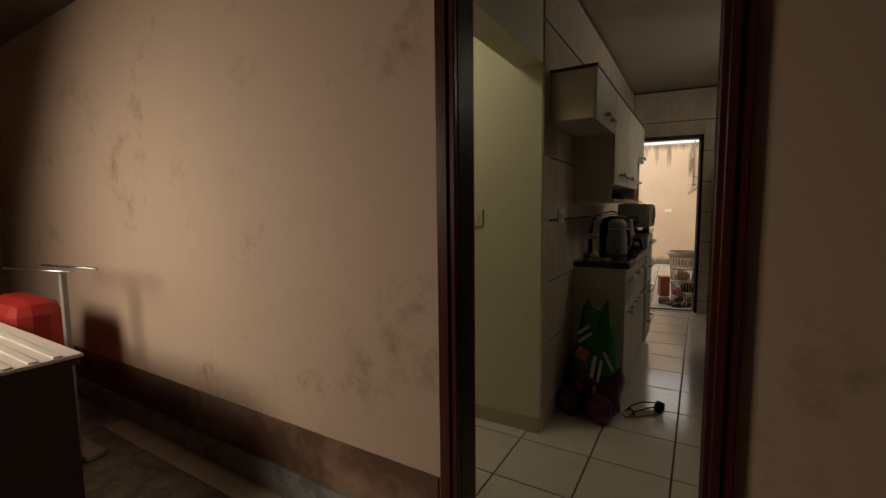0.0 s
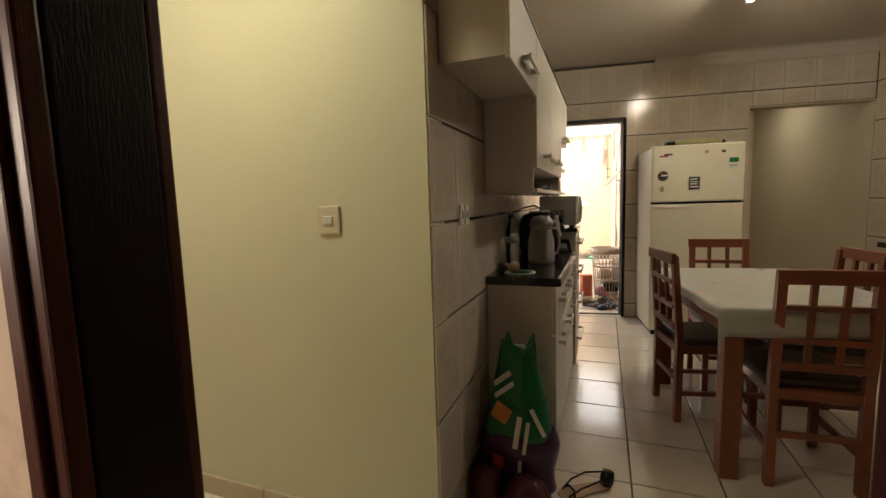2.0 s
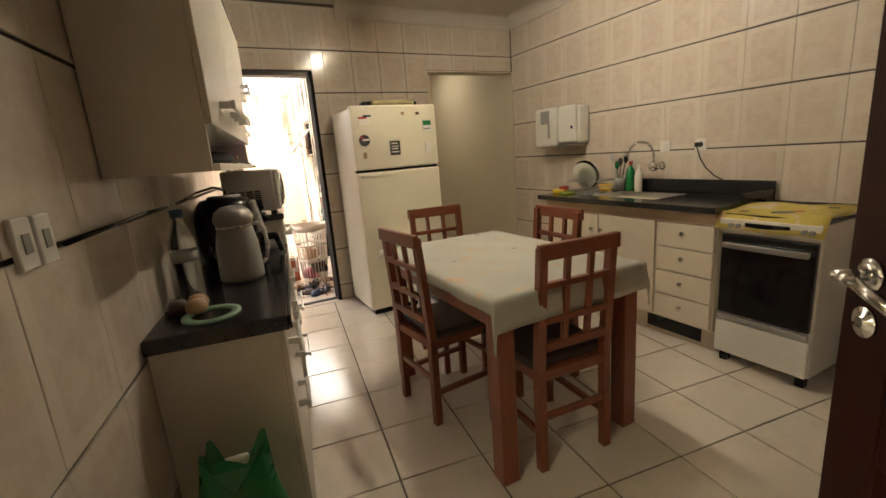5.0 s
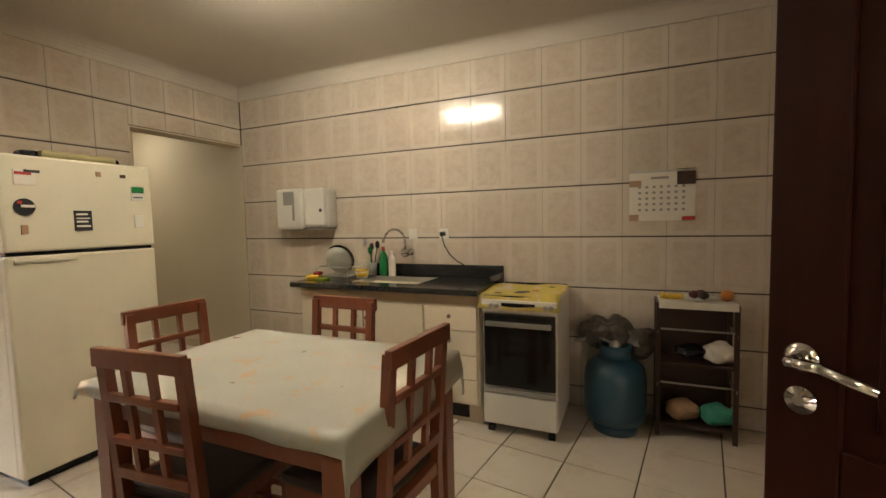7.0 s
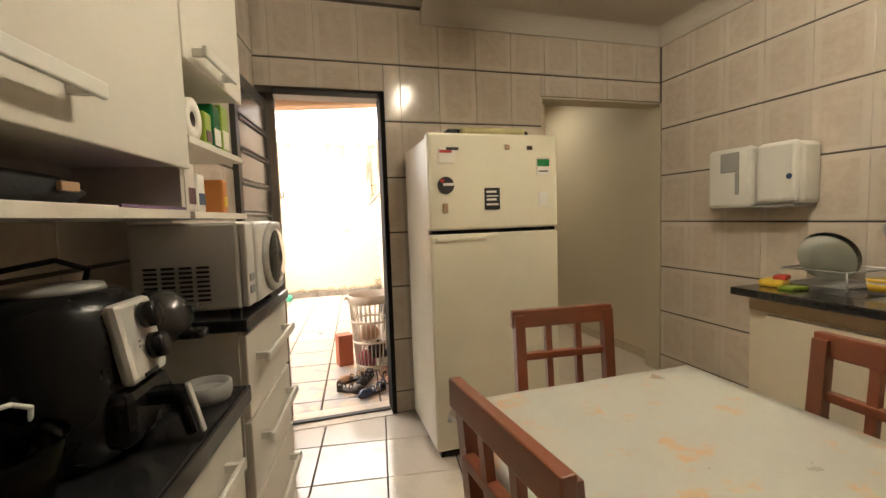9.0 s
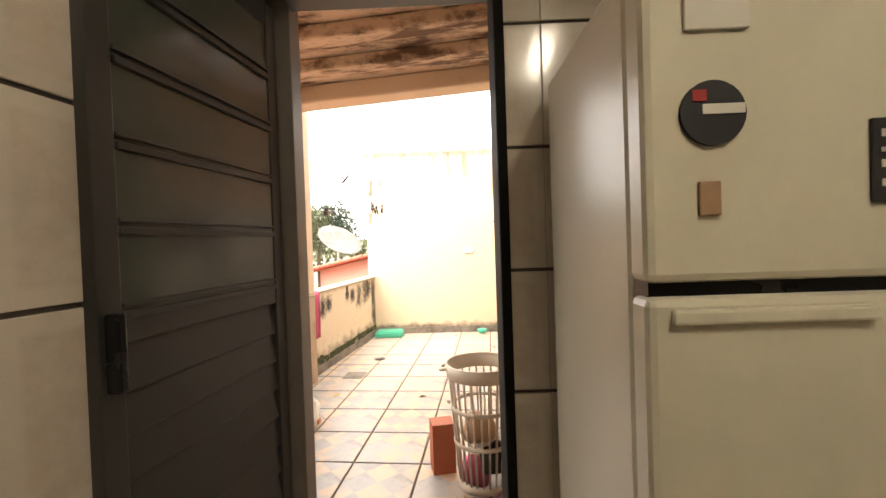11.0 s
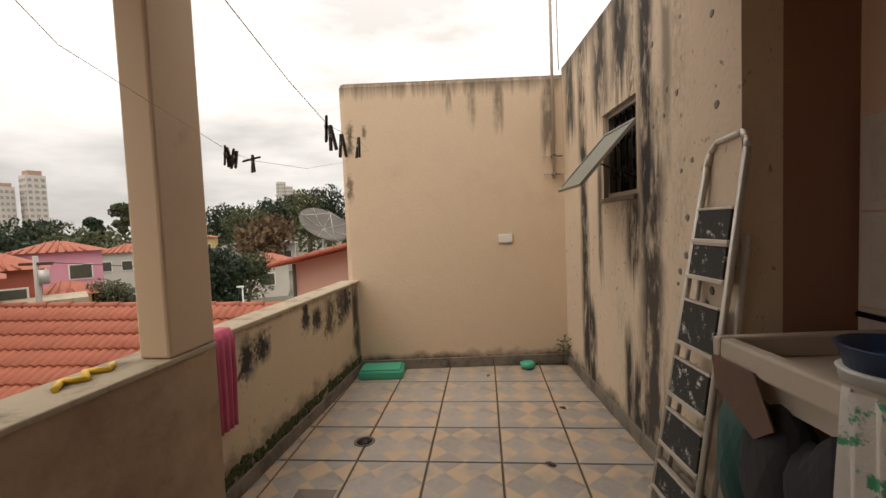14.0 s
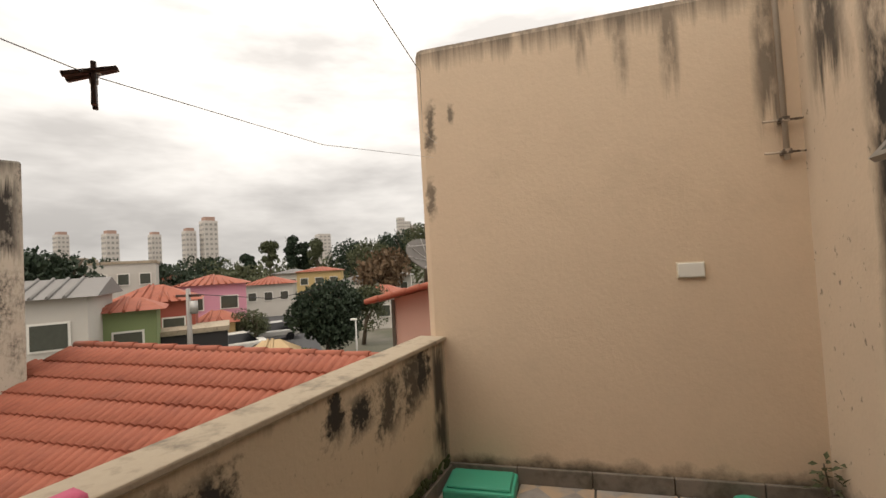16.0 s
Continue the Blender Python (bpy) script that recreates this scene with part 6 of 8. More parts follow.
TFRAME = Matrix.Translation((-0.297, 9.695, TZ - 0.008)) @ pose(0, 0, 0, 0, 0, -5)


def on_terrace(u, v):
    q = TFRAME @ Vector((u, v, 0))
    return -1.35 + 0.14 * (q.y - 10.48) < q.x < 1.40 and 5.6 < q.y < 10.62


tiles(terrace_floor, "floor_tile", patterned_tile(), TFRAME, -0.41 * 6, -0.41 * 11, 12, 14, 0.41, 0.41, gap=0.013, keep=on_terrace)


# ---- terrace things ----
def terrace_window():
    w = thing("window_1", "small grey tilting window with an iron grille in the mouldy wall", "window", kind="structure")
    Y0, Y1, Z0, Z1 = 8.99, 9.5, 1.415, 1.975
    b = bmesh.new()
    for a in ((Y0, Y0 + 0.03, Z0, Z1), (Y1 - 0.03, Y1, Z0, Z1)):
        box(b, 0.90, 0.95, a[0], a[1], a[2], a[3])
    for a in ((Z0, Z0 + 0.03), (Z1 - 0.03, Z1)):
        box(b, 0.90, 0.95, Y0 + 0.03, Y1 - 0.03, a[0], a[1])
    part("window_frame", b, ALU, w)
    part("window_sill", bx(0.845, 0.90, Y0 - 0.01, Y1 + 0.01, Z0 - 0.03, Z0, bevel=0.004), DIRTY_SKIRT, w)
    part("dark_inside", bx(1.0, 1.015, Y0, Y1, Z0, Z1), mat("dark_room", (0.02, 0.02, 0.018), 0.9), w)
    b = bmesh.new()
    for k in range(5):
        y = Y0 + 0.07 + 0.092 * k
        rod(b, (0.925, y, Z0 + 0.02), (0.925, y, Z1 - 0.02), 0.006, seg=6)
        for z in (Z0 + 0.16, Z0 + 0.36):
            lathe(b, [(0.03, -0.004), (0.036, -0.004), (0.036, 0.004), (0.03, 0.004), (0.03, -0.004)], 12, Matrix.Translation((0.925, y + 0.02, z)) @ pose(0, 0, 0, 0, 90, 0))
    part("grille", b, BLACK_PL, w, "black iron grille")
    s = bmesh.new()
    for a in ((-0.24, -0.215, 0, 0.49), (0.215, 0.24, 0, 0.49)):
        box(s, -0.01, 0.01, a[0], a[1], -a[3], 0)
    for a in (-0.02, -0.49):
        box(s, -0.01, 0.01, -0.215, 0.215, a, a + 0.022)
    m = Matrix.Translation((0.885, (Y0 + Y1) / 2, 1.84)) @ pose(0, 0, 0, 0, 42, 0)
    s.transform(m)
    sash = part("sash", s, ALU, w, "sash tilted open")
    g = bx(-0.003, 0.003, -0.215, 0.215, -0.47, -0.02)
    g.transform(m)
    part("pane", g, mat("frosted_pane", (0.20, 0.22, 0.195), 0.3, 0.1, 6, 60, 0.1), sash)
    arm = bmesh.new()
    rod(arm, (0.90, Y0 + 0.04, 1.50), (0.66, Y0 + 0.03, 1.60), 0.006)
    part("stay", arm, BLACK_PL, w)


def wall_pits():
    rnd = random.Random(21)
    for k in range(26):
        y, z, r = rnd.uniform(8.2, 8.8), rnd.uniform(0.9, 2.6), rnd.uniform(0.008, 0.02)
        p = thing("plaster_pit", "small dark pit in the peeling wall render", "pit", Matrix.Translation((0.87, y, z)) @ pose(0, 0, 0, 0, -90, 0), group="pits in the wall")
        b = lathe(bmesh.new(), [(r, 0.0), (r * 0.8, 0.002), (r * 0.3, 0.0012), (0.001, 0.001)], 9)
        for v in b.verts:
            v.co.x *= 1 + 0.7 * noise.noise(Vector((v.co.x * 60, v.co.y * 60, k)))
            v.co.y *= 1 + 0.5 * noise.noise(Vector((v.co.y * 60, k, v.co.x * 60)))
        part("hollow", b, DIRTY_SKIRT, p)


def basket():
    k = thing("laundry_basket", "cream plastic laundry basket with slatted sides on the terrace", "basket", Matrix.Translation((0.225, 6.58, TZ)))
    R, r, H = 0.185, 0.14, 0.66
    part("rim", lathe(bmesh.new(), [(R - 0.012, H - 0.075), (R + 0.004, H - 0.07), (R + 0.012, H), (R, H), (R - 0.012, H - 0.06), (R - 0.012, H - 0.075)], 40), BASKET_PL, k)
    part("bottom", lathe(bmesh.new(), [(r - 0.02, 0), (r, 0.012), (r, 0.05), (r - 0.012, 0.05), (r - 0.02, 0.014)], 36), BASKET_PL, k)
    for i in range(26):
        a = 2 * math.pi * i / 26
        b = bmesh.new()
        rod(b, ((r - 0.004) * math.cos(a), (r - 0.004) * math.sin(a), 0.045), ((R - 0.006) * math.cos(a), (R - 0.006) * math.sin(a), H - 0.06), 0.006, seg=6)
        part("slat", b, BASKET_PL, k)
    for z in (0.25, 0.43):
        q = r + (R - r) * z / H
        part("hoop", lathe(bmesh.new(), [(q - 0.006, z - 0.01), (q + 0.004, z - 0.01), (q + 0.004, z + 0.01), (q - 0.006, z + 0.01), (q - 0.006, z - 0.01)], 36), BASKET_PL, k)
    for s in (-1, 1):
        part("grip", pipe(bmesh.new(), [(s * R, -0.05, H - 0.02), (s * (R + 0.035), -0.03, H - 0.03), (s * (R + 0.035), 0.03, H - 0.03), (s * R, 0.05, H - 0.02)], 0.009), BASKET_PL, k)
    for n_, (x, y, m_) in enumerate(((-0.05, 0.0, PINK), (0.05, -0.04, BLACK_FAB), (0.0, 0.05, PAPER), (-0.03, -0.05, TAN))):
        c = thing("clothes", ("pink", "black", "white", "tan")[n_] + " crumpled clothes low inside the laundry basket", "clothes", Matrix.Translation((0.225 + x, 6.58 + y, TZ + 0.02)), group="clothes in the basket")
        b = bmesh.new()
        bmesh.ops.create_icosphere(b, subdivisions=3, radius=0.085)
        for v in b.verts:
            v.co *= 1 + 0.35 * noise.noise(v.co * 15 + Vector((n_ * 3, 0, 0)))
            v.co.z = max(-0.05, v.co.z)
        b.transform(Matrix.Translation((0, 0, 0.05 + 0.085 * n_)))
        for f in b.faces:
            f.smooth = True
        part("fabric", b, m_, c)


def shoe(x, y, turn, m_, lab, heel=0.05):
    s = thing("shoe", lab, "shoe", Matrix.Translation((x, y, TZ)) @ pose(0, 0, 0, 0, 0, turn), group="shoes by the basket")
    b = bmesh.new()
    slab_poly(b, [(-0.12, -0.025), (-0.125, 0.01), (-0.09, 0.04), (-0.02, 0.035), (0.06, 0.028), (0.11, 0.025), (0.12, 0.0), (0.11, -0.025), (0.05, -0.03), (-0.06, -0.04)], 0.004, 0.02)
    part("sole", b, BROWN, s)
    b = bmesh.new()
    bmesh.ops.create_uvsphere(b, u_segments=14, v_segments=8, radius=1)
    b.transform(Matrix.Translation((-0.06, 0, 0.018)) @ Matrix.Diagonal((0.065, 0.04, 0.045, 1)))
    part("toe", b, m_, s)
    b = bmesh.new()
    for q in (0.0, 0.06, 0.10):
        pipe(b, [(q, -0.03, 0.02), (q + 0.005, -0.022, 0.055 + heel * q * 4), (q + 0.005, 0.022, 0.055 + heel * q * 4), (q, 0.03, 0.02)], 0.006, 6)
    part("strap", b, m_, s)
    part("heel", lathe(bmesh.new(), [(0.012, -0.0), (0.02, heel)], 12, Matrix.Translation((0.10, 0, 0))), BROWN, s)


def cartons():
    c = thing("printed_carton", "teal and white printed appliance carton by the parapet", "carton", Matrix.Translation((-1.33, 6.55, 0.40)) @ pose(0, 0, 0, 0, 0, -8))
    part("box", bx(-0.17, 0.20, -0.27, 0.25, 0, 0.50, bevel=0.004), TEAL_BOX, c)
    part("print_panel", bx(0.20, 0.203, -0.24, 0.235, 0.12, 0.38), mat("dark_teal_print", (0.045, 0.085, 0.08), 0.5), c, "dark teal printed panel")
    part("print_bar", bx(0.203, 0.205, -0.14, 0.20, 0.22, 0.30), PAPER, c, "pale lettering bar")
    part("print_bar", bx(0.203, 0.2055, -0.145, -0.105, 0.29, 0.325), RED, c)
    part("print_bar", bx(0.203, 0.205, -0.24, 0.235, 0.385, 0.40), NAVY, c)
    part("print_panel", bx(0.20, 0.202, -0.26, 0.245, 0.02, 0.10), LEAF2, c)
    part("flap", bx(-0.17, 0.20, -0.27, 0.25, 0.50, 0.508), TEAL_BOX, c)
    d = thing("storage_box", "dark red carton under the printed carton", "carton", Matrix.Translation((-1.33, 6.55, TZ)) @ pose(0, 0, 0, 0, 0, -8))
    part("box", bx(-0.17, 0.22, -0.30, 0.52, 0, 0.44, bevel=0.006), DKCARD, d)
    o = thing("cardboard_box", "open brown cardboard box leaning by the parapet", "carton", Matrix.Translation((-1.20, 7.06, TZ + 0.012)) @ pose(0, 0, 0, -8, 9, -20) @ Matrix.Diagonal((0.8, 0.68, 0.97, 1)))
    for a in ((-0.10, -0.095, -0.13, 0.13), (0.095, 0.10, -0.13, 0.13), (-0.095, 0.095, -0.13, -0.125), (-0.095, 0.095, 0.125, 0.13)):
        part("side", bx(*a, 0, 0.72), CARD, o)
    part("bottom", bx(-0.095, 0.095, -0.125, 0.125, 0, 0.006), CARD, o)
    for x, y, a, r in ((0.0, -0.13, 35, 0), (0.0, 0.13, -40, 0)):
        b = bx(-0.095, 0.095, -0.002, 0.002, 0, 0.12)
        b.transform(Matrix.Translation((x, y, 0.72)) @ pose(0, 0, 0, a, 0, 0))
        part("flap", b, CARD, o)
    b = bx(-0.002, 0.002, -0.13, 0.13, 0, 0.12)
    b.transform(Matrix.Translation((0.10, 0, 0.72)) @ pose(0, 0, 0, 0, 60, 0))
    part("flap", b, CARD, o)
    for z, w in ((0.54, 0.15), (0.50, 0.11), (0.44, 0.17), (0.41, 0.17)):
        part("print_bar", bx(0.10, 0.102, -0.06, -0.06 + w, z, z + 0.022), NAVY, o)
        part("print_bar", bx(-0.06, -0.06 + w * 0.7, -0.132, -0.13, z, z + 0.022), NAVY, o)
    g = thing("plastic_bag", "crumpled white plastic bag on the terrace floor", "bag", Matrix.Translation((-1.02, 7.36, TZ)))
    b = bmesh.new()
    bmesh.ops.create_icosphere(b, subdivisions=3, radius=0.12)
    for v in b.verts:
        v.co *= 1 + 0.4 * noise.noise(v.co * 12)
        v.co.z = max(-0.09, v.co.z * 1.15)
    b.transform(Matrix.Translation((0, 0, 0.09)))
    part("film", b, WHITE_PL, g)
    part("print_patch", bx(0.10, 0.112, -0.04, 0.01, 0.03, 0.06), ORANGE, g)
    k = thing("small_carton", "small reddish carton standing behind the basket", "carton", Matrix.Translation((0.0, 6.74, TZ)) @ pose(0, 0, 0, 0, 0, 12))
    part("box", bx(-0.07, 0.06, -0.06, 0.06, 0, 0.28, bevel=0.003), mat("reddish_carton", (0.40, 0.12, 0.06), 0.7), k)
    for n_, (x, y, r, h, m_, lab) in enumerate(((-0.72, 6.20, 0.055, 0.10, BLACK_PL, "black pet bowl"), (-0.56, 6.24, 0.06, 0.08, SILVER, "metal paint tin"))):
        t = thing("pot", lab + " on the terrace floor", "pot", Matrix.Translation((x, y, TZ)))
        part("wall", lathe(bmesh.new(), [(r * 0.9, 0), (r, 0.01), (r, h), (r - 0.006, h), (r - 0.008, 0.012)], 24), m_, t)
        part("inside", lathe(bmesh.new(), [(r - 0.008, h * 0.6), (0.005, h * 0.61)], 24), WHITE_PL if n_ else INK, t)
    st = thing("step_stool", "curved brown tubular stool leg by the cartons", "stool", Matrix.Translation((-0.98, 6.22, TZ)))
    part("tube", pipe(bmesh.new(), [(0.12, 0, 0.012), (0.11, 0, 0.15), (0.07, 0, 0.25), (0.0, 0, 0.28), (-0.08, 0, 0.25), (-0.10, 0, 0.012)], 0.012), BROWN, st)


def towel_and_lids():
    t = thing("towel", "faded pink towel hanging over the parapet", "towel", LEFT)
    b = bmesh.new()
    g = {}
    for i in range(13):
        for j in range(15):
            y = -2.03 + 0.155 * i / 12 * (1 - 0.012 * j)
            if j < 3:
                x, z = -0.05 + 0.028 * j, 0.813
            else:
                x, z = 0.024 + 0.014 * math.sin(i * 1.7) * min(1, (j - 2) / 5), 0.813 - 0.039 * (j - 2)
            g[i, j] = b.verts.new((x + 0.004, y, z))
    for i in range(12):
        for j in range(14):
            b.faces.new((g[i, j], g[i + 1, j], g[i + 1, j + 1], g[i, j + 1])).smooth = True
    o = part("cloth", b, PINK, t)
    o.modifiers.new("thickness", "SOLIDIFY").thickness = 0.008
    t = thing("plastic_tray", "mint green plastic tray on the terrace floor", "tray")
    b = bx(-1.03, -0.645, 10.20, 10.445, TZ, 0.03, bevel=0.012)
    box(b, -1.01, -0.665, 10.22, 10.425, 0.028, 0.045, bevel=0.008)
    part("tray", b, MINT, t)
    t = thing("green_bowl", "mint green plastic bowl by the far wall", "bowl", Matrix.Translation((0.47, 10.36, TZ)))
    part("bowl", lathe(bmesh.new(), [(0.03, 0), (0.06, 0.015), (0.07, 0.05), (0.05, 0.062), (0.01, 0.066)], 20), MINT, t)
    t = thing("floor_drain", "dark round drain in the terrace floor", "drain", Matrix.Translation((-0.775, 9.13, TZ)))
    part("ring", lathe(bmesh.new(), [(0.05, 0), (0.065, 0), (0.065, 0.004), (0.05, 0.004), (0.05, 0)], 24), DIRTY_SKIRT, t)
    part("hole", lathe(bmesh.new(), [(0.05, 0.0015), (0.005, 0.002)], 24), INK, t)
    t = thing("manhole_cover", "dirty square inspection cover in the terrace floor", "cover", Matrix.Translation((-0.93, 8.55, TZ)) @ pose(0, 0, 0, 0, 0, -5))
    part("plate", bx(-0.10, 0.10, -0.10, 0.10, 0, 0.004), DIRTY_SKIRT, t)
    random.seed(9)
    for n_, (x, y, m_) in enumerate(((-0.97, 7.99, YELLOW), (0.22, 8.38, BROWN), (0.02, 7.75, BROWN), (0.3, 8.8, BROWN), (-0.2, 7.9, BROWN), (0.1, 10.2, LEAF2), (0.55, 9.5, BROWN))):
        f = thing("fallen_leaf", ("yellow" if m_ is YELLOW else "brown") + " dry leaf lying on the terrace tiles", "leaf", Matrix.Translation((x, y, TZ + 0.002)) @ pose(0, 0, 0, 0, 0, 50 * n_), group="fallen leaves")
        b = bmesh.new()
        pts = [(-0.03, 0, 0), (-0.01, 0.016, 0.006), (0.015, 0.014, 0.010), (0.035, 0, 0.004), (0.015, -0.014, 0.008), (-0.01, -0.015, 0.004)]
        vs = [b.verts.new(p) for p in pts]
        b.faces.new(vs)
        o = part("blade", b, m_, f)
        o.modifiers.new("thickness", "SOLIDIFY").thickness = 0.002
    t = thing("yellow_cloth", "yellow rag lying on the parapet sill", "cloth", LEFT @ Matrix.Translation((-0.06, -2.55, 0.805)))
    part("fold", pipe(bmesh.new(), [(0.03, -0.12, 0.010), (-0.02, -0.06, 0.012), (0.035, -0.02, 0.010), (-0.03, 0.03, 0.014), (0.02, 0.07, 0.010), (-0.02, 0.13, 0.010)], 0.011), YELLOW, t)


def ladder():
    # folded flat, its width along the wall: x along the wall, y up the rails, z out of the ladder's face
    lean = math.atan(0.105)
    up, out = Vector((math.sin(lean), 0, math.cos(lean))), Vector((-math.cos(lean), 0, math.sin(lean)))
    m = Matrix(((0, up.x, out.x, 0.70), (1, up.y, out.y, 8.10), (0, up.z, out.z, TZ), (0, 0, 0, 1)))
    l = thing("step_ladder", "worn pale metal step ladder leaning folded on the mouldy wall", "ladder", m)
    H = 1.62

    def sides(v):
        return (0.075 - 0.085 * v / H, 0.40 - 0.185 * v / H)

    for i in (0, 1):
        part("rail", box(rod(bmesh.new(), (sides(0.0)[i], 0.0, 0), (sides(H)[i], H - 0.06, 0), 0.014, seg=8), sides(0)[i] - 0.018, sides(0)[i] + 0.018, 0.0, 0.05, -0.018, 0.018, bevel=0.004), LADDER, l)
        part("rear_rail", rod(bmesh.new(), (sides(0.0)[i] - 0.012, 0.004, -0.05), (sides(1.25)[i] - 0.01, 1.25, -0.045), 0.011, seg=8), LADDER, l)
    a, c = sides(H)
    part("hoop", pipe(bmesh.new(), [(a, H - 0.06, 0), (a + 0.004, H - 0.025, 0), (a + 0.03, H, 0), (c - 0.05, H - 0.012, 0), (c - 0.012, H - 0.045, 0), (c, H - 0.10, 0)], 0.013), LADDER, l)
    for v0, v1 in ((0.08, 0.20), (0.30, 0.46), (0.54, 0.70), (0.78, 0.96), (1.07, 1.20), (1.22, 1.34)):
        (a, c), (a1, c1) = sides(v0), sides(v1)
        st = part("step", bx(a + 0.008, c - 0.008, v0 - 0.012, v0 + 0.006, -0.012, 0.02, bevel=0.003), LADDER, l)
        b = bmesh.new()
        lo = [b.verts.new(q) for q in ((a + 0.02, v0 + 0.006, -0.006), (c - 0.02, v0 + 0.006, -0.006), (c1 - 0.02, v1, -0.006), (a1 + 0.02, v1, -0.006))]
        hi = [b.verts.new((q.co.x, q.co.y, 0.012)) for q in lo]
        b.faces.new(lo[::-1])
        b.faces.new(hi)
        for i in range(4):
            b.faces.new((lo[i], lo[(i + 1) % 4], hi[(i + 1) % 4], hi[i]))
        bmesh.ops.recalc_face_normals(b, faces=b.faces[:])
        part("tread", b, TREAD, st, "dark paint-spattered tread")
        part("step_edge", bx(a1 + 0.012, c1 - 0.012, v1, v1 + 0.010, -0.010, 0.016, bevel=0.003), LADDER, st)


def laundry():
    c = thing("laundry_sink", "worn stone laundry sink on brown supports", "sink")
    stone = mat("worn_sink_stone", (0.42, 0.35, 0.28), 0.5, 0.15, 6, 50, 0.1)
    for a in ((0.69, 1.285, 7.36, 7.40), (0.69, 1.285, 7.98, 8.02), (0.69, 0.74, 7.402, 7.978), (1.24, 1.285, 7.402, 7.978)):
        part("rim", bx(*a, 0.78, 0.86, bevel=0.01), stone, c)
    part("trough", bx(0.742, 1.238, 7.402, 7.978, 0.70, 0.785), stone, c)
    for y in (7.38, 7.95):
        part("support", bx(0.95, 1.25, y, y + 0.05, TZ, 0.70), CORK, c)
    w = thing("water_basin", "navy plastic basin standing in the laundry sink", "basin", Matrix.Translation((0.98, 7.68, 0.80)))
    part("tub", lathe(bmesh.new(), [(0.11, -0.08), (0.125, 0.03), (0.13, 0.035), (0.122, 0.04)], 32), WHITE_PL, w, "white lower basin")
    part("basin", lathe(bmesh.new(), [(0.11, 0.035), (0.128, 0.10), (0.135, 0.105), (0.128, 0.108), (0.115, 0.06)], 32), NAVY, w)
    t = thing("hand_towel", "white and green hand towel hanging from the laundry sink", "towel")
    b = bmesh.new()
    g = {}
    for i in range(9):
        for j in range(13):
            g[i, j] = b.verts.new((0.672 + 0.014 * math.sin(i * 1.9 + j * 0.2), 7.37 + 0.15 * i / 8, 0.87 - 0.045 * j))
    for i in range(8):
        for j in range(12):
            b.faces.new((g[i, j], g[i + 1, j], g[i + 1, j + 1], g[i, j + 1])).smooth = True
    o = part("cloth", b, mat("printed_towel", (0.55, 0.50, 0.44), 0.95, 0.15, 20, 150, 0.4, dark=(0.06, 0.24, 0.12), dark_at=0.55, dark_size=9, soft=0.02), t)
    o.modifiers.new("thickness", "SOLIDIFY").thickness = 0.006
    r = thing("hanging_rag", "brown rag hanging over the laundry sink corner", "cloth")
    b = bmesh.new()
    for y0, z0 in ((8.0, 0.80), (7.80, 0.80), (7.72, 0.66), (7.80, 0.60), (7.98, 0.69)):
        b.verts.new((0.682, y0, z0))
    b.faces.new(b.verts[:])
    part("cloth", b, mat("dark_brown_rag", (0.13, 0.075, 0.05), 0.9, 0.3, 14, 120, 0.4), r).modifiers.new("thickness", "SOLIDIFY").thickness = 0.006
    n = thing("waste_bin", "dark grey round plastic bin under the laundry sink", "bin", Matrix.Translation((0.60, 7.83, TZ)))
    part("drum", lathe(bmesh.new(), [(0.10, 0), (0.125, 0.28), (0.13, 0.29), (0.12, 0.29)], 30), BLACK_PL, n)
    part("lid", lathe(bmesh.new(), [(0.135, 0.285), (0.135, 0.305), (0.05, 0.325), (0.01, 0.326)], 30), BLACK_PL, n)
    v = thing("bag_bundle", "teal and black bags hanging below the laundry sink", "bags")
    for n_, (y, m_) in enumerate(((7.93, mat("dark_teal_bag", (0.012, 0.06, 0.055), 0.5)), (7.80, BLACK_FAB), (7.62, BLACK_FAB))):
        b = bmesh.new()
        bmesh.ops.create_icosphere(b, subdivisions=3, radius=0.10)
        for q in b.verts:
            q.co *= 1 + 0.3 * noise.noise(q.co * 12 + Vector((n_, 2, 0)))
        b.transform(Matrix.Translation((0.75, y, 0.49)) @ Matrix.Diagonal((0.8, 1.15, 2.1, 1)))
        part("bag", b, m_, v)
    f = thing("wall_tap", "white plastic tap with a hose on the tiled laundry wall", "tap")
    part("body", rod(bmesh.new(), (1.29, 7.42, 1.07), (1.17, 7.42, 1.07), 0.012), WHITE_PL, f)
    part("handle", bx(1.15, 1.21, 7.38, 7.46, 1.10, 1.115, bevel=0.005), WHITE_PL, f)
    part("spout", pipe(bmesh.new(), [(1.20, 7.42, 1.07), (1.16, 7.44, 1.06), (1.15, 7.45, 1.0)], 0.011), WHITE_PL, f)
    part("hose", pipe(bmesh.new(), [(1.16, 7.40, 1.05), (1.18, 7.30, 1.02), (1.22, 7.15, 0.98), (1.24, 6.9, 0.93)], 0.012), GREY_PL, f)
    part("drain_hose", pipe(bmesh.new(), [(1.25, 8.08, 0.90), (1.26, 7.6, 0.89), (1.26, 7.2, 0.88)], 0.011), BLACK_PL, f)
    m = thing("washing_tub", "aged cream plastic washing machine with an open water tub", "washing machine")
    X0, X1, Y0, Y1, H = 0.56, 1.20, 6.42, 7.26, 0.86
    b = bmesh.new()
    box(b, X0 + 0.03, X1 - 0.02, Y0 + 0.03, Y1 - 0.03, TZ, H - 0.09, bevel=0.05)
    part("cabinet", b, MACHINE, m)
    b = bmesh.new()

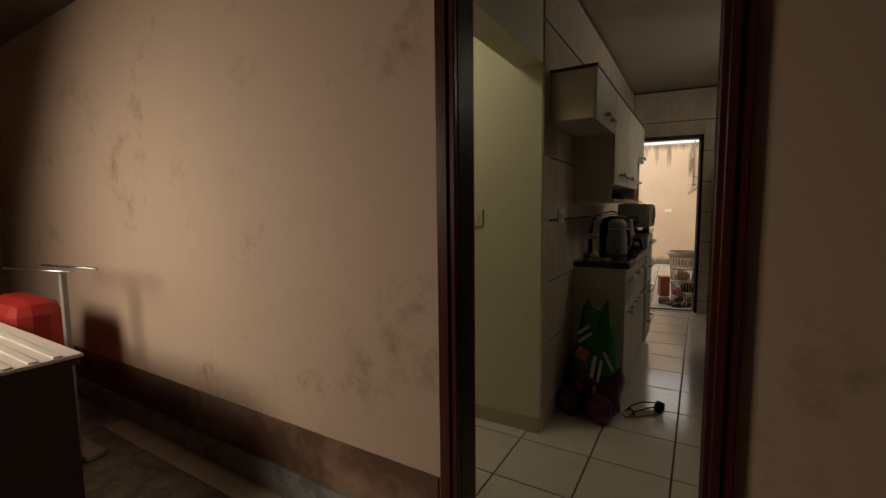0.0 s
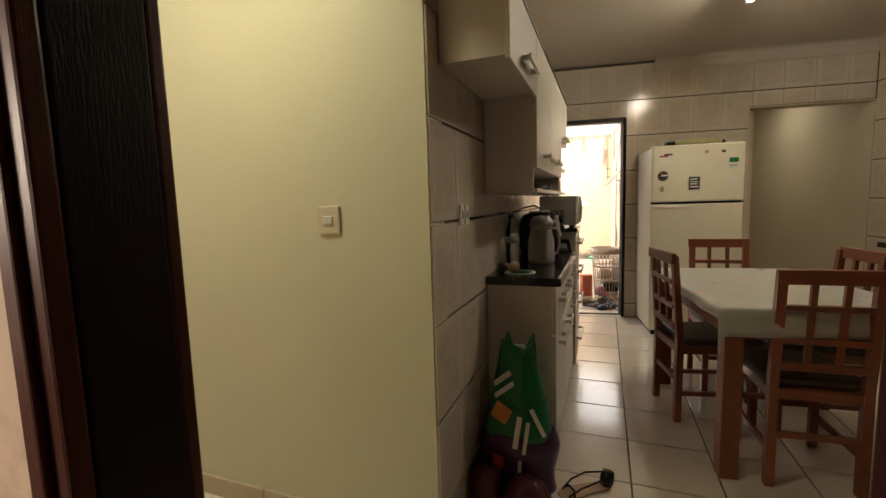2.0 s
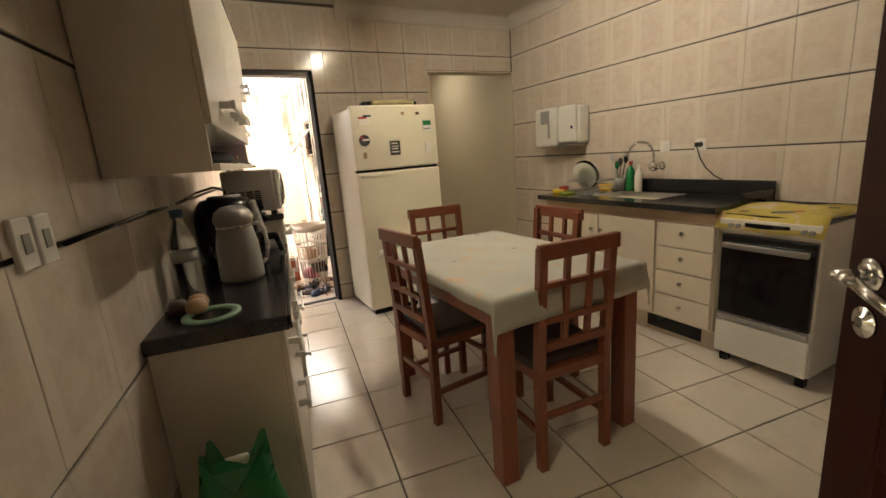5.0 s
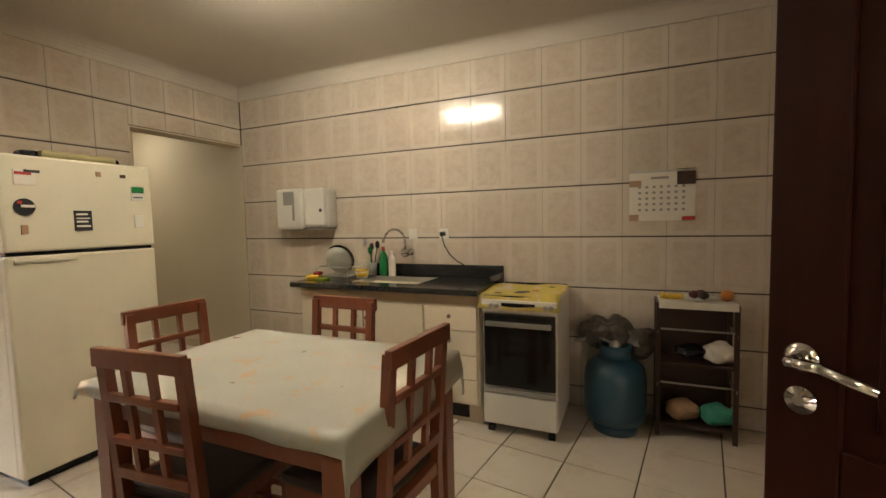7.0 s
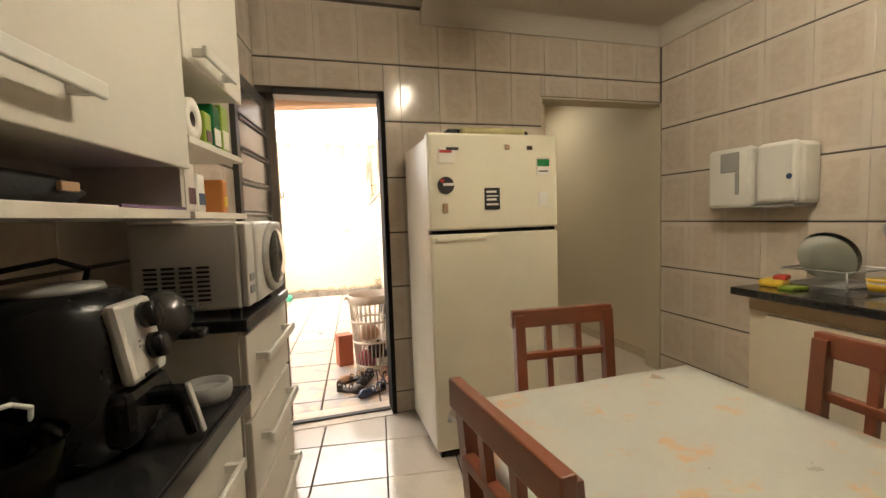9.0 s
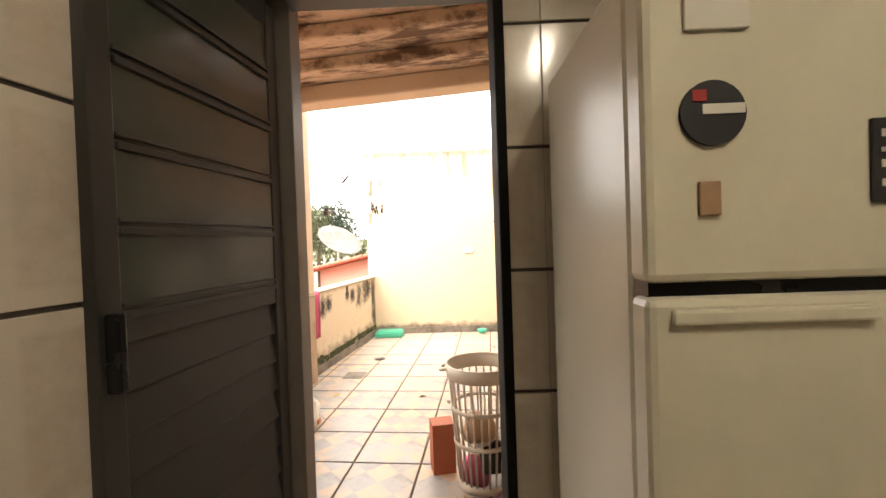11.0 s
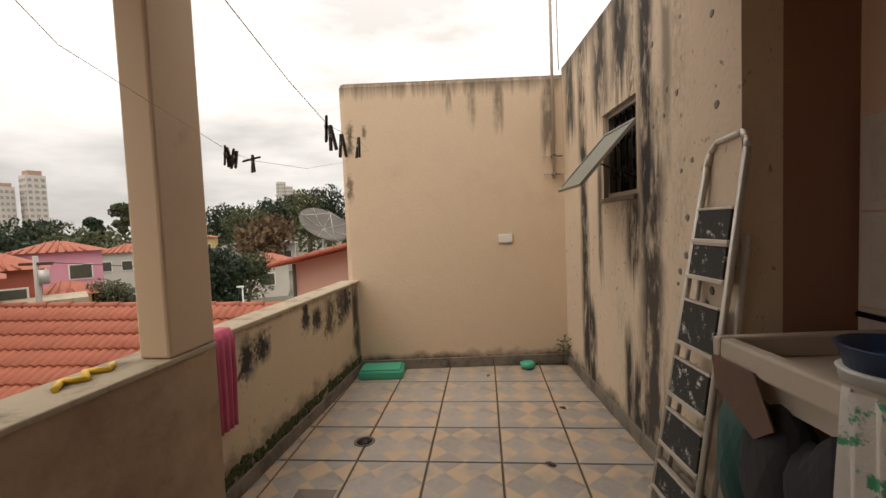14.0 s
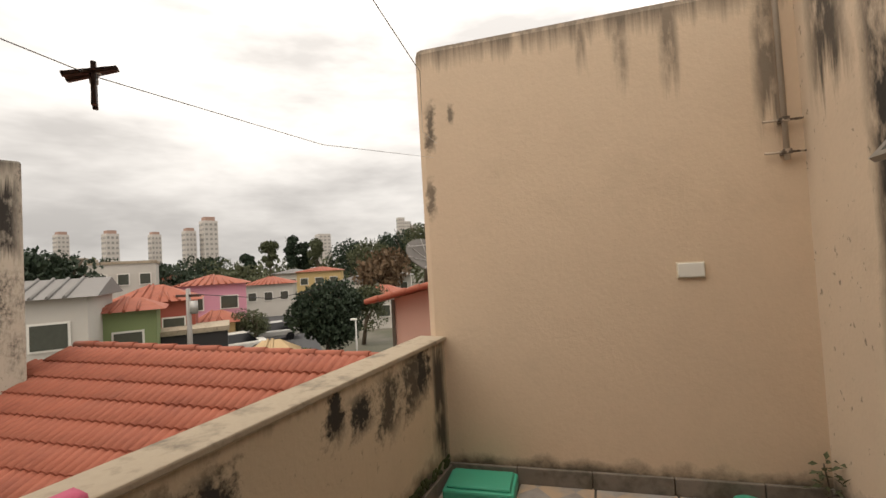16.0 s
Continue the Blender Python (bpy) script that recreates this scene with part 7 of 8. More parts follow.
    def loop(inset, z):
        cx, cy, hx, hy, pw = (X0 + X1) / 2, (Y0 + Y1) / 2, (X1 - X0) / 2 - inset, (Y1 - Y0) / 2 - inset, 0.36
        out = []
        for i in range(56):
            a = 2 * math.pi * i / 56
            c_, s_ = math.cos(a), math.sin(a)
            out.append(b.verts.new((cx + hx * math.copysign(abs(c_) ** pw, c_), cy + hy * math.copysign(abs(s_) ** pw, s_), z)))
        return out

    loops = [loop(i_, z_) for i_, z_ in ((0.02, H - 0.11), (0.0, H - 0.07), (0.004, H - 0.03), (0.022, H - 0.006), (0.045, H), (0.095, H - 0.004), (0.108, H - 0.02), (0.115, H - 0.10))]
    for r0, r1 in zip(loops, loops[1:]):
        for i in range(56):
            b.faces.new((r0[i], r0[(i + 1) % 56], r1[(i + 1) % 56], r1[i])).smooth = True
    bmesh.ops.recalc_face_normals(b, faces=b.faces[:])
    part("top_rim", b, MACHINE, m)
    part("water", bx(X0 + 0.10, X1 - 0.10, Y0 + 0.10, Y1 - 0.10, H - 0.10, H - 0.05), WATER, m, "grey soapy water")
    for k in range(10):
        b = bmesh.new()
        rod(b, (0, 0, 0), (0.07 - 0.01 * (k % 3), 0.01 * k, 0.004), 0.009, seg=8)
        b.transform(Matrix.Translation((0.76 + 0.026 * k, 7.03 - 0.035 * (k % 3), H - 0.042)) @ pose(0, 0, 0, 0, 0, 40 * k - 60))
        part("glove_finger", b, YELLOW, m, "yellow rubber glove finger")
    s = thing("storage_rack", "rusty metal rack with shelves of cleaning bottles", "rack")
    for x, y in ((0.40, 6.19), (0.40, 5.84), (0.80, 6.19), (0.80, 5.84)):
        b = bmesh.new()
        box(b, x - 0.014, x + 0.014, y - 0.014, y + 0.014, TZ, 2.2)
        for q in range(34):
            box(b, x - 0.020, x + 0.020, y - 0.020, y + 0.020, 0.1 + 0.062 * q, 0.13 + 0.062 * q, bevel=0.005)
        part("post", b, RUSTY, s)
    for z in (0.30, 0.80, 1.28, 1.80):
        part("shelf", bx(0.40, 0.80, 5.84, 6.19, z, z + 0.022, bevel=0.003), ALU if z != 1.28 else TAN, s)
        part("front_bar", bx(0.388, 0.398, 5.86, 6.17, z - 0.02, z + 0.022, bevel=0.002), BLACK_PL, s)
    q = thing("spray_bottle", "dark blue spray bottle with an orange trigger on the rack", "bottle", Matrix.Translation((0.462, 6.12, 1.302)))
    part("body", lathe(bmesh.new(), [(0.026, 0), (0.029, 0.006), (0.029, 0.09), (0.022, 0.125), (0.012, 0.15), (0.012, 0.165)], 22), mat("deep_blue_plastic", (0.012, 0.035, 0.06), 0.3), q)
    part("spray_head", bx(-0.028, 0.016, -0.012, 0.012, 0.165, 0.195, bevel=0.007), NAVY, q)
    part("trigger", bx(-0.05, -0.02, -0.006, 0.006, 0.135, 0.168, bevel=0.004), ORANGE, q, "orange trigger")
    bottle("cleaner_bottle", "pink cleaner bottle on the storage rack", 0.54, 6.10, 1.302, 0.032, 0.20, PINK, WHITE_PL)
    bottle("soap_box", "blue and white soap bottle on the lower rack shelf", 0.50, 6.10, 0.822, 0.06, 0.20, WHITE_PL, NAVY)
    bottle("soap_box", "green soap bottle on the lower rack shelf", 0.66, 6.08, 0.822, 0.06, 0.22, GREEN, WHITE_PL)
    h = thing("hanging_chain", "dark chain with a ring hanging from the rack", "chain", Matrix.Translation((0.385, 6.21, 0)))
    for q in range(14):
        part("link", lathe(bmesh.new(), [(0.010, -0.003), (0.015, -0.003), (0.015, 0.003), (0.010, 0.003), (0.010, -0.003)], 10, Matrix.Translation((0, 0.012, 0.62 + 0.024 * q)) @ pose(0, 0, 0, 90 if q % 2 else 0, 90, 0)), BLACK_PL, h)
    part("ring", lathe(bmesh.new(), [(0.035, -0.004), (0.043, -0.004), (0.043, 0.004), (0.035, 0.004), (0.035, -0.004)], 20, Matrix.Translation((0, 0.012, 0.58)) @ pose(0, 0, 0, 0, 90, 0)), BLACK_PL, h)


def far_wall_things():
    p = thing("mast_pipe", "thin galvanised pipe bracketed to the far wall", "pipe")
    part("tube", rod(bmesh.new(), (0.775, 10.44, 1.66), (0.775, 10.44, 4.2), 0.013), mat("painted_pipe", (0.42, 0.36, 0.29), 0.6, 0.15, 6, 50, 0.2), p)
    for z in (1.70, 1.86):
        b = rod(bmesh.new(), (0.685, 10.45, z), (0.86, 10.45, z), 0.006)
        box(b, 0.76, 0.79, 10.42, 10.48, z - 0.012, z + 0.012)
        part("bracket", b, RUSTY, p)
    part("cable", pipe(bmesh.new(), [(0.775, 10.44, 4.1), (0.83, 10.44, 3.3), (0.84, 10.46, 2.62)], 0.004, 6), BLACK_PL, p)
    j = thing("junction_box", "small cream junction box on the far wall", "box")
    part("cover", bx(0.258, 0.383, 10.462, 10.48, 1.10, 1.175, bevel=0.004), WHITE_PL, j)
    part("rim", bx(0.253, 0.388, 10.470, 10.481, 1.095, 1.18, bevel=0.002), CREAM_PAINT, j)
    w = thing("wall_plant", "small weed growing in the terrace corner", "plant", Matrix.Translation((0.80, 10.40, TZ + 0.09)))
    random.seed(3)
    for k in range(40):
        a, r, z = random.uniform(0, 6.3), random.uniform(0.0, 0.06), random.uniform(0, 0.16)
        b = bmesh.new()
        vs = [b.verts.new(q) for q in ((0, 0, 0), (0.012, 0.02, 0.006), (0, 0.045, 0.0), (-0.012, 0.02, 0.006))]
        b.faces.new(vs)
        b.transform(Matrix.Translation((r * math.cos(a), r * math.sin(a) - 0.01, z)) @ pose(0, 0, 0, random.uniform(-40, 50), random.uniform(-40, 40), math.degrees(a) - 90))
        part("leaf", b, LEAF2, w)
    part("stem", pipe(bmesh.new(), [(0, 0, -0.09), (0.01, -0.01, 0.05), (0, 0, 0.15)], 0.004, 6), BARK, w)
    n = thing("moss", "dark green moss growing along the parapet foot", "moss", LEFT, kind="stuff")
    b = bmesh.new()
    for k in range(520):
        y = -2.4 * random.random() ** 0.8 - 0.02
        h = 0.055 + 0.16 * max(0, noise.noise(Vector((y * 2.3, 0, 3)))) + 0.07 * max(0, noise.noise(Vector((y * 6, 4, 0))))
        z = random.uniform(0.05, 0.05 + h)
        s = random.uniform(0.006, 0.018)
        t = bmesh.new()
        bmesh.ops.create_icosphere(t, subdivisions=1, radius=s)
        merge(b, t, Matrix.Translation((0.004, y, z)) @ Matrix.Diagonal((0.5, 1.3, 1, 1)))
    part("clumps", b, MOSS, n)
    c = thing("water_tank", "blue plastic water tank on the neighbouring roof", "tank", Matrix.Translation((1.75, 9.95, 2.64)))
    part("tank", lathe(bmesh.new(), [(0.42, 0), (0.50, 0.6), (0.52, 0.62), (0.40, 0.75), (0.05, 0.8)], 32), mat("blue_tank", (0.08, 0.22, 0.30), 0.5, 0.1, 4, 40, 0.1), c)
    s = thing("roof_deck", "flat roof behind the mouldy wall", "roof", kind="structure")
    part("deck", bx(1.02, 3.2, 8.3, 10.9, 2.4, 2.64), CORK, s)


def pin(x, y, z, turn, tilt=0):
    p = thing("clothes_peg", "dark wooden clothes peg clipped on the washing line", "clothes peg", Matrix.Translation((x, y, z)) @ pose(0, 0, 0, 0, tilt, turn), group="pegs on the washing lines")
    for s in (-1, 1):
        b = bmesh.new()
        box(b, -0.004, 0.004, -0.005, 0.005, -0.045, 0.035, bevel=0.0015)
        b.transform(Matrix.Translation((0, s * 0.006, 0)) @ pose(0, 0, 0, s * 8, 0, 0))
        part("jaw", b, BROWN, p)
    b = bmesh.new()
    lathe(b, [(0.004, -0.006), (0.006, -0.006), (0.006, 0.006), (0.004, 0.006), (0.004, -0.006)], 10, pose(0, 0, 0.002, 0, 90, 0))
    part("spring", b, STEEL, p)


def washing_lines():
    a = thing("washing_line", "thin washing line strung from the slab over the terrace", "line")
    part("wire", pipe(bmesh.new(), [(-0.64, 6.0, 2.50), (-0.61, 7.155, 1.735), (-0.585, 7.6, 1.64), (-0.576, 7.91, 1.605), (-0.545, 8.22, 1.62), (-0.62, 8.9, 1.70), (-0.9, 9.8, 1.85), (-1.02, 10.48, 1.98)], 0.001, 6), GREY_PL, a)
    a = thing("washing_line", "thin washing line strung above the parapet", "line")
    part("wire", pipe(bmesh.new(), [(-1.22, 6.6, 2.40), (-1.14, 7.6, 1.75), (-1.094, 8.31, 1.615), (-1.081, 8.5, 1.605), (-1.06, 9.2, 1.66), (-1.05, 10.48, 1.90)], 0.001, 6), GREY_PL, a)
    for x, y, z, t, q in ((-0.577, 7.89, 1.595, 20, 3), (-0.572, 7.93, 1.575, 60, -8), (-0.565, 8.04, 1.57, 75, -4), (-0.545, 8.222, 1.595, 40, 6), (-1.10, 8.29, 1.60, 30, 4), (-1.096, 8.31, 1.595, 60, -8), (-1.092, 8.335, 1.595, 15, 12), (-1.088, 8.35, 1.59, 70, 18), (-1.081, 8.499, 1.595, 50, 0), (-1.08, 8.50, 1.612, 40, 72), (-0.605, 7.155, 1.715, 40, 40)):
        pin(x, y, z, t, q)


terrace_window()
wall_pits()
basket()
for k, (x, y, t, m_, lab) in enumerate(((0.02, 6.30, 20, TAN, "tan strappy shoe on the terrace floor"), (0.12, 6.22, 60, BLACK_FAB, "black strappy shoe on the terrace floor"), (0.30, 6.20, 100, TAN, "tan strappy shoe on the terrace floor"), (0.15, 5.98, 30, NAVY, "navy strappy shoe on the terrace floor"), (0.36, 6.33, -40, MAROON, "maroon strappy shoe on the terrace floor"), (0.0, 6.07, 150, BROWN, "brown strappy shoe on the terrace floor"))):
    shoe(x, y, t, m_, lab)
cartons()
towel_and_lids()
ladder()
laundry()
far_wall_things()
washing_lines()


# ---- neighbourhood: bearings in degrees right of the long axis, from the terrace ----
def away(bearing, d):
    a = radians(bearing)
    return -0.33 + d * math.sin(a), 7.95 + d * math.cos(a)


GZ = -4.2
b = bmesh.new()
bmesh.ops.create_grid(b, x_segments=2, y_segments=2, size=2500)
b.transform(Matrix.Translation((0, 0, GZ)))
structure("ground", b, GROUND, "built-up ground reaching the horizon")


def corrugated(b, p0, along, down, n, pitch, length, lift):
    """One course of barrel tiles: a wavy strip of n tiles."""
    rows = []
    up = along.cross(down).normalized()
    if up.z < 0:
        up = -up
    for s in (0, 1):
        row = []
        for i in range(n * 6 + 1):
            h = 0.028 * abs(math.sin(math.pi * i / 6)) + lift * (1 if s else 0.2)
            row.append(b.verts.new(p0 + along * (pitch * i / 6) + down * (length * s) + up * h))
        rows.append(row)
    lip = [b.verts.new(v.co - up * 0.03) for v in rows[1]]
    for i in range(n * 6):
        b.faces.new((rows[0][i], rows[0][i + 1], rows[1][i + 1], rows[1][i])).smooth = True
        b.faces.new((rows[1][i], rows[1][i + 1], lip[i + 1], lip[i]))


def near_roof():
    r = thing("neighbour_roof", "red clay tiled roof just below the parapet", "roof")
    down = Vector((0.04, -0.90, -0.40)).normalized()
    along = Vector((1, 0.02, -0.033)).normalized()
    for k in range(22):
        b = bmesh.new()
        left = max(-9.2, -6.3 - 0.21 * k)
        right = -1.42 - 0.025 * k
        p = Vector((0, 12.0, 0.25)) + along * left + down * (0.265 * k)
        corrugated(b, p, along, down, int((right - left) / 0.098), 0.098, 0.30, 0.034)
        part("tile_course", b, TERRA, r)
    b = bmesh.new()
    for i in range(16):
        rod(b, (-6.35 + 0.31 * i, 12.0, 0.475 - 0.011 * i), (-6.0 + 0.31 * i, 12.0, 0.47 - 0.011 * i), 0.045, 0.055, seg=10)
    part("ridge_cap", b, TERRA, r)
    b = bmesh.new()
    box(b, -8.6, -1.75, 6.5, 15.0, GZ, -1.9)
    part("wall", b, CREAM_PAINT, r)
    b = bmesh.new()
    vs = [b.verts.new(q) for q in ((-6.3, 12.0, 0.44), (-1.5, 12.1, 0.28), (-1.3, 15.5, -1.2), (-7.5, 15.5, -1.2))]
    b.faces.new(vs)
    part("rear_slope", b, TERRA, r)


def house(bearing, d, w, dep, z0, z1, wall, roof, turn, label, windows=2, rise=0.9, hip=True):
    x, y = away(bearing, d)
    h = thing("house", label, "house", Matrix.Translation((x, y, 0)) @ pose(0, 0, 0, 0, 0, turn))
    part("wall", bx(-w / 2, w / 2, -dep / 2, dep / 2, min(z0, GZ), z1), wall, h)
    if roof:
        b = bmesh.new()
        o = 0.4
        pts = [(-w / 2 - o, -dep / 2 - o, z1), (w / 2 + o, -dep / 2 - o, z1), (w / 2 + o, dep / 2 + o, z1), (-w / 2 - o, dep / 2 + o, z1)]
        e = w / 2 - (dep / 2 if hip else -o)
        e = max(e, 0.4)
        lo = [b.verts.new(q) for q in pts]
        r0, r1 = b.verts.new((-e, 0, z1 + rise)), b.verts.new((e, 0, z1 + rise))
        for f in ((lo[0], lo[1], r1, r0), (lo[2], lo[3], r0, r1), (lo[1], lo[2], r1), (lo[3], lo[0], r0), tuple(lo[::-1])):
            b.faces.new(f)
        part("roof", b, roof, h)
        bb = bmesh.new()
        for i in range(int(w / 0.5)):
            xx = -w / 2 + 0.5 * i
            k = min(1, max(0, (e - abs(xx + 0.25)) / max(0.1, w / 2 - e) + 1))
            rod(bb, (xx, -dep / 2 - o, z1 + 0.03), (xx + (0 if abs(xx) < e else -0.3 * (1 if xx > 0 else -1)), -(dep / 2 + o) * (1 - k), z1 + rise * k + 0.03), 0.07, seg=5)
        part("roof_ribs", bb, roof, h)
    else:
        part("roof_edge", bx(-w / 2 - 0.1, w / 2 + 0.1, -dep / 2 - 0.1, dep / 2 + 0.1, z1, z1 + 0.25), COPING, h)
    for i in range(windows):
        xx = -w / 2 + w * (i + 0.5) / windows
        hw = min(0.6, 0.24 * w / windows)
        wd = part("window", bx(xx - hw - 0.08, xx + hw + 0.08, -dep / 2 - 0.08, -dep / 2, z1 - 2.0, z1 - 0.9), WHITE_PL, h)
        part("pane", bx(xx - hw, xx + hw, -dep / 2 - 0.10, -dep / 2 - 0.075, z1 - 1.92, z1 - 0.98), DARK_GLASS, wd)
    return h


PINKW = mat("pink_house_paint", (0.60, 0.28, 0.36), 0.8, 0.06, 1, 20, 0.1)
OFFW = mat("off_white_house_paint", (0.52, 0.49, 0.44), 0.8, 0.1, 0.6, 20, 0.1)
GREENW = mat("green_house_paint", (0.20, 0.25, 0.11), 0.8, 0.1, 0.6, 20, 0.1)
REDW = mat("red_house_paint", (0.33, 0.085, 0.055), 0.8, 0.1, 0.6, 20, 0.1)
GREYROOF = mat("grey_sheet_roof", (0.20, 0.19, 0.18), 0.8, 0.15, 1, 20, 0.2)
YELW = mat("ochre_house_paint", (0.52, 0.38, 0.17), 0.8, 0.1, 0.6, 20, 0.1)
near_roof()
house(-59.2, 25, 4.6, 5, GZ, 0.72, OFFW, GREYROOF, 44, "off-white two-storey house with a grey sheet roof", 2, 0.75, False)
house(-51.5, 26, 2.2, 3, GZ, -0.15, GREENW, TERRA, 46, "green house with a clay tiled roof", 1, 0.55)
house(-49.3, 31, 4.2, 4, GZ, -0.05, REDW, TERRA, 43, "brick-red house with a clay tiled roof", 2, 0.95)
house(-45.6, 28, 3.2, 3.0, GZ, -1.75, mat("dark_awning", (0.035, 0.033, 0.033), 0.8), None, 42, "dark garage canopy along the street", 0)
house(-43.6, 41, 4.9, 5, GZ, 0.55, PINKW, TERRA, 40, "pink two-storey house with a clay tiled roof", 2, 0.75)
house(-43.4, 35, 2.6, 3, GZ, -2.0, YELW, TERRA, 36, "low ochre house with a clay tiled roof", 1, 0.75)
house(-51.8, 52, 5.0, 5, GZ, 2.8, OFFW, None, 46, "grey flat-roofed apartment house", 3)
house(-47.0, 60, 3.0, 4, GZ, 1.1, OFFW, TERRA, 40, "small white house with a clay tiled roof", 1, 0.6)
house(-37.3, 60, 5.5, 6, GZ, -0.2, OFFW, TERRA, 30, "cream house with a clay tiled roof in the distance", 3, 0.9)
house(-31.3, 72, 6.5, 7, GZ, 1.0, YELW, TERRA, 25, "ochre house far along the street", 3, 0.7)
house(-34.6, 78, 6, 6, GZ, 0.9, OFFW, GREYROOF, 30, "white house far along the street", 3, 0.7)
house(-26.6, 62, 6, 6, GZ, -0.6, OFFW, GREYROOF, 18, "pale house with a grey roof in the distance", 3, 0.7)
house(-22.4, 66, 6, 6, GZ, -0.3, OFFW, GREYROOF, 18, "pale house under the distant trees", 3, 0.7)
house(-57.0, 62, 5, 6, GZ, 3.6, OFFW, None, 44, "white flat house among trees in the distance", 2)
house(-23.4, 40, 3.2, 4, GZ, -1.2, OFFW, TERRA, 18, "low white house behind the tree", 1, 0.7)
house(-37.6, 22.5, 1.9, 2.4, GZ, -2.75, YELW, mat("ochre_roof", (0.42, 0.30, 0.16), 0.8), 34, "small ochre outbuilding near the street", 0, 0.75)


def peach_house():
    h = thing("house", "peach rendered neighbour house with a clay tiled roof edge", "house")
    b = bmesh.new()
    pts = [(-3.45, 15.6, GZ), (-3.45, 15.6, 0.62), (1.8, 15.0, 1.72), (1.8, 15.0, GZ)]
    lo = [b.verts.new(p) for p in pts]
    hi = [b.verts.new((x + 0.4, y + 5, z)) for x, y, z in pts]
    b.faces.new(lo)
    b.faces.new(hi[::-1])
    for i in range(4):
        b.faces.new((lo[i], lo[(i + 1) % 4], hi[(i + 1) % 4], hi[i]))
    bmesh.ops.recalc_face_normals(b, faces=b.faces[:])
    part("wall", b, mat("peach_house_paint", (0.46, 0.31, 0.245), 0.8, 0.08, 1, 30, 0.1), h)
    for k in range(20):
        t = k / 20
        b = bmesh.new()
        p = Vector((-3.85 + 5.6 * t, 15.5 - 0.65 * t, 0.55 + 1.19 * t))
        box(b, -0.02, 0.33, -0.22, 5.0, 0, 0.045, bevel=0.01)
        rod(b, (0.0, -0.24, 0.05), (0.30, -0.24, 0.06), 0.05, 0.055, 8)
        b.transform(Matrix.Translation(p) @ pose(0, 0, 0, 0, -12, -6))
        part("roof_tile", b, TERRA, h)
    part("fascia", bx(-3.5, -3.44, 15.56, 15.62, GZ, 0.6), DARK_GLASS, h, "dark drainpipe")
    d = thing("satellite_dish", "large grey mesh satellite dish on a mast", "satellite dish", Matrix.Translation((-4.45, 21.6, 1.5)))
    q = Vector((0.50, -0.42, 0.76)).to_track_quat("Z", "Y").to_matrix().to_4x4()
    dish = lathe(bmesh.new(), [(0.03, -0.22), (0.35, -0.19), (0.65, -0.11), (0.92, 0.0), (0.92, 0.012), (0.65, -0.098), (0.35, -0.178), (0.03, -0.208)], 28)
    dish.transform(q)
    disc = part("dish", dish, mat("weathered_dish", (0.11, 0.10, 0.09), 0.8), d)
    for k in range(8):
        a = k * math.pi / 4
        part("rib", pipe(bmesh.new(), [q @ Vector((r * math.cos(a), r * math.sin(a), z)) for r, z in ((0.03, -0.20), (0.35, -0.17), (0.65, -0.085), (0.92, 0.02))], 0.014, 5), GREY_PL, disc)
    part("mast", rod(bmesh.new(), q @ Vector((0, 0, -0.2)), (-0.1, 0.1, GZ - 1.55), 0.05), SILVER, d)
    for k in range(3):
        a = k * 2.1 + 0.4
        part("feed_arm", rod(bmesh.new(), q @ Vector((0.85 * math.cos(a), 0.85 * math.sin(a), 0.0)), q @ Vector((0, 0, 0.5)), 0.012, seg=6), SILVER, d)


peach_house()
g = thing("neighbour_tower", "tall stained cream masonry tower on the next plot", "tower", Matrix.Translation((-6.02, 11.28, 0)) @ pose(0, 0, 0, 0, 0, 63))
part("shaft", bx(-2.2, 0.0, 0.0, 1.2, GZ, 2.64, bevel=0.03), stained_wall("stained_tower_render", (0.50, 0.45, 0.36), ("X", [(-0.15, 0.14, 1.0, 1.6, 2.4), (-0.55, 0.16, 1.0, 1.7, 2.6), (-1.0, 0.2, 0.9, 1.0, 2.4), (-1.6, 0.2, 0.9, 0.8, 2.4)]), top=(2.62, 0.16), flakes=0.8, mottle=0.95), g)
part("base", bx(-2.3, 0.05, -0.06, 1.3, GZ, -0.15, bevel=0.02), COPING, g)
g = thing("chimney_vent", "grey galvanised vent drum beside the tower", "vent", Matrix.Translation((-7.0, 10.75, 2.64)))
part("drum", lathe(bmesh.new(), [(0.35, 0.0), (0.35, 0.75), (0.5, 0.78), (0.5, 0.84), (0.38, 0.86), (0.38, 1.5), (0.55, 1.55), (0.3, 1.75), (0.02, 1.8)], 24), SILVER, g)


def leaves(b, n, centre, size, leaf, seed, squash=1.0):
    rnd = random.Random(seed)
    verts, faces = b
    for k in range(n):
        while True:
            p = Vector((rnd.uniform(-1, 1), rnd.uniform(-1, 1), rnd.uniform(-1, 1)))
            if 0.35 < p.length < 1 and noise.noise(p * 2.6 + Vector((seed, 0, 0))) > -0.22 + 0.3 * (p.length - 0.6):
                break
        c = Vector(centre) + Vector((p.x * size[0], p.y * size[1], p.z * size[2]))
        m = Euler((rnd.uniform(0, 6), rnd.uniform(0, 6), rnd.uniform(0, 6))).to_matrix()
        s = leaf * rnd.uniform(0.6, 1.3)
        i = len(verts)
        verts += [tuple(c + m @ Vector(q) * s) for q in ((-0.5, 0, 0), (0, -0.32, 0.06), (0.5, 0, 0), (0, 0.32, 0.06))]
        faces.append((i, i + 1, i + 2, i + 3))


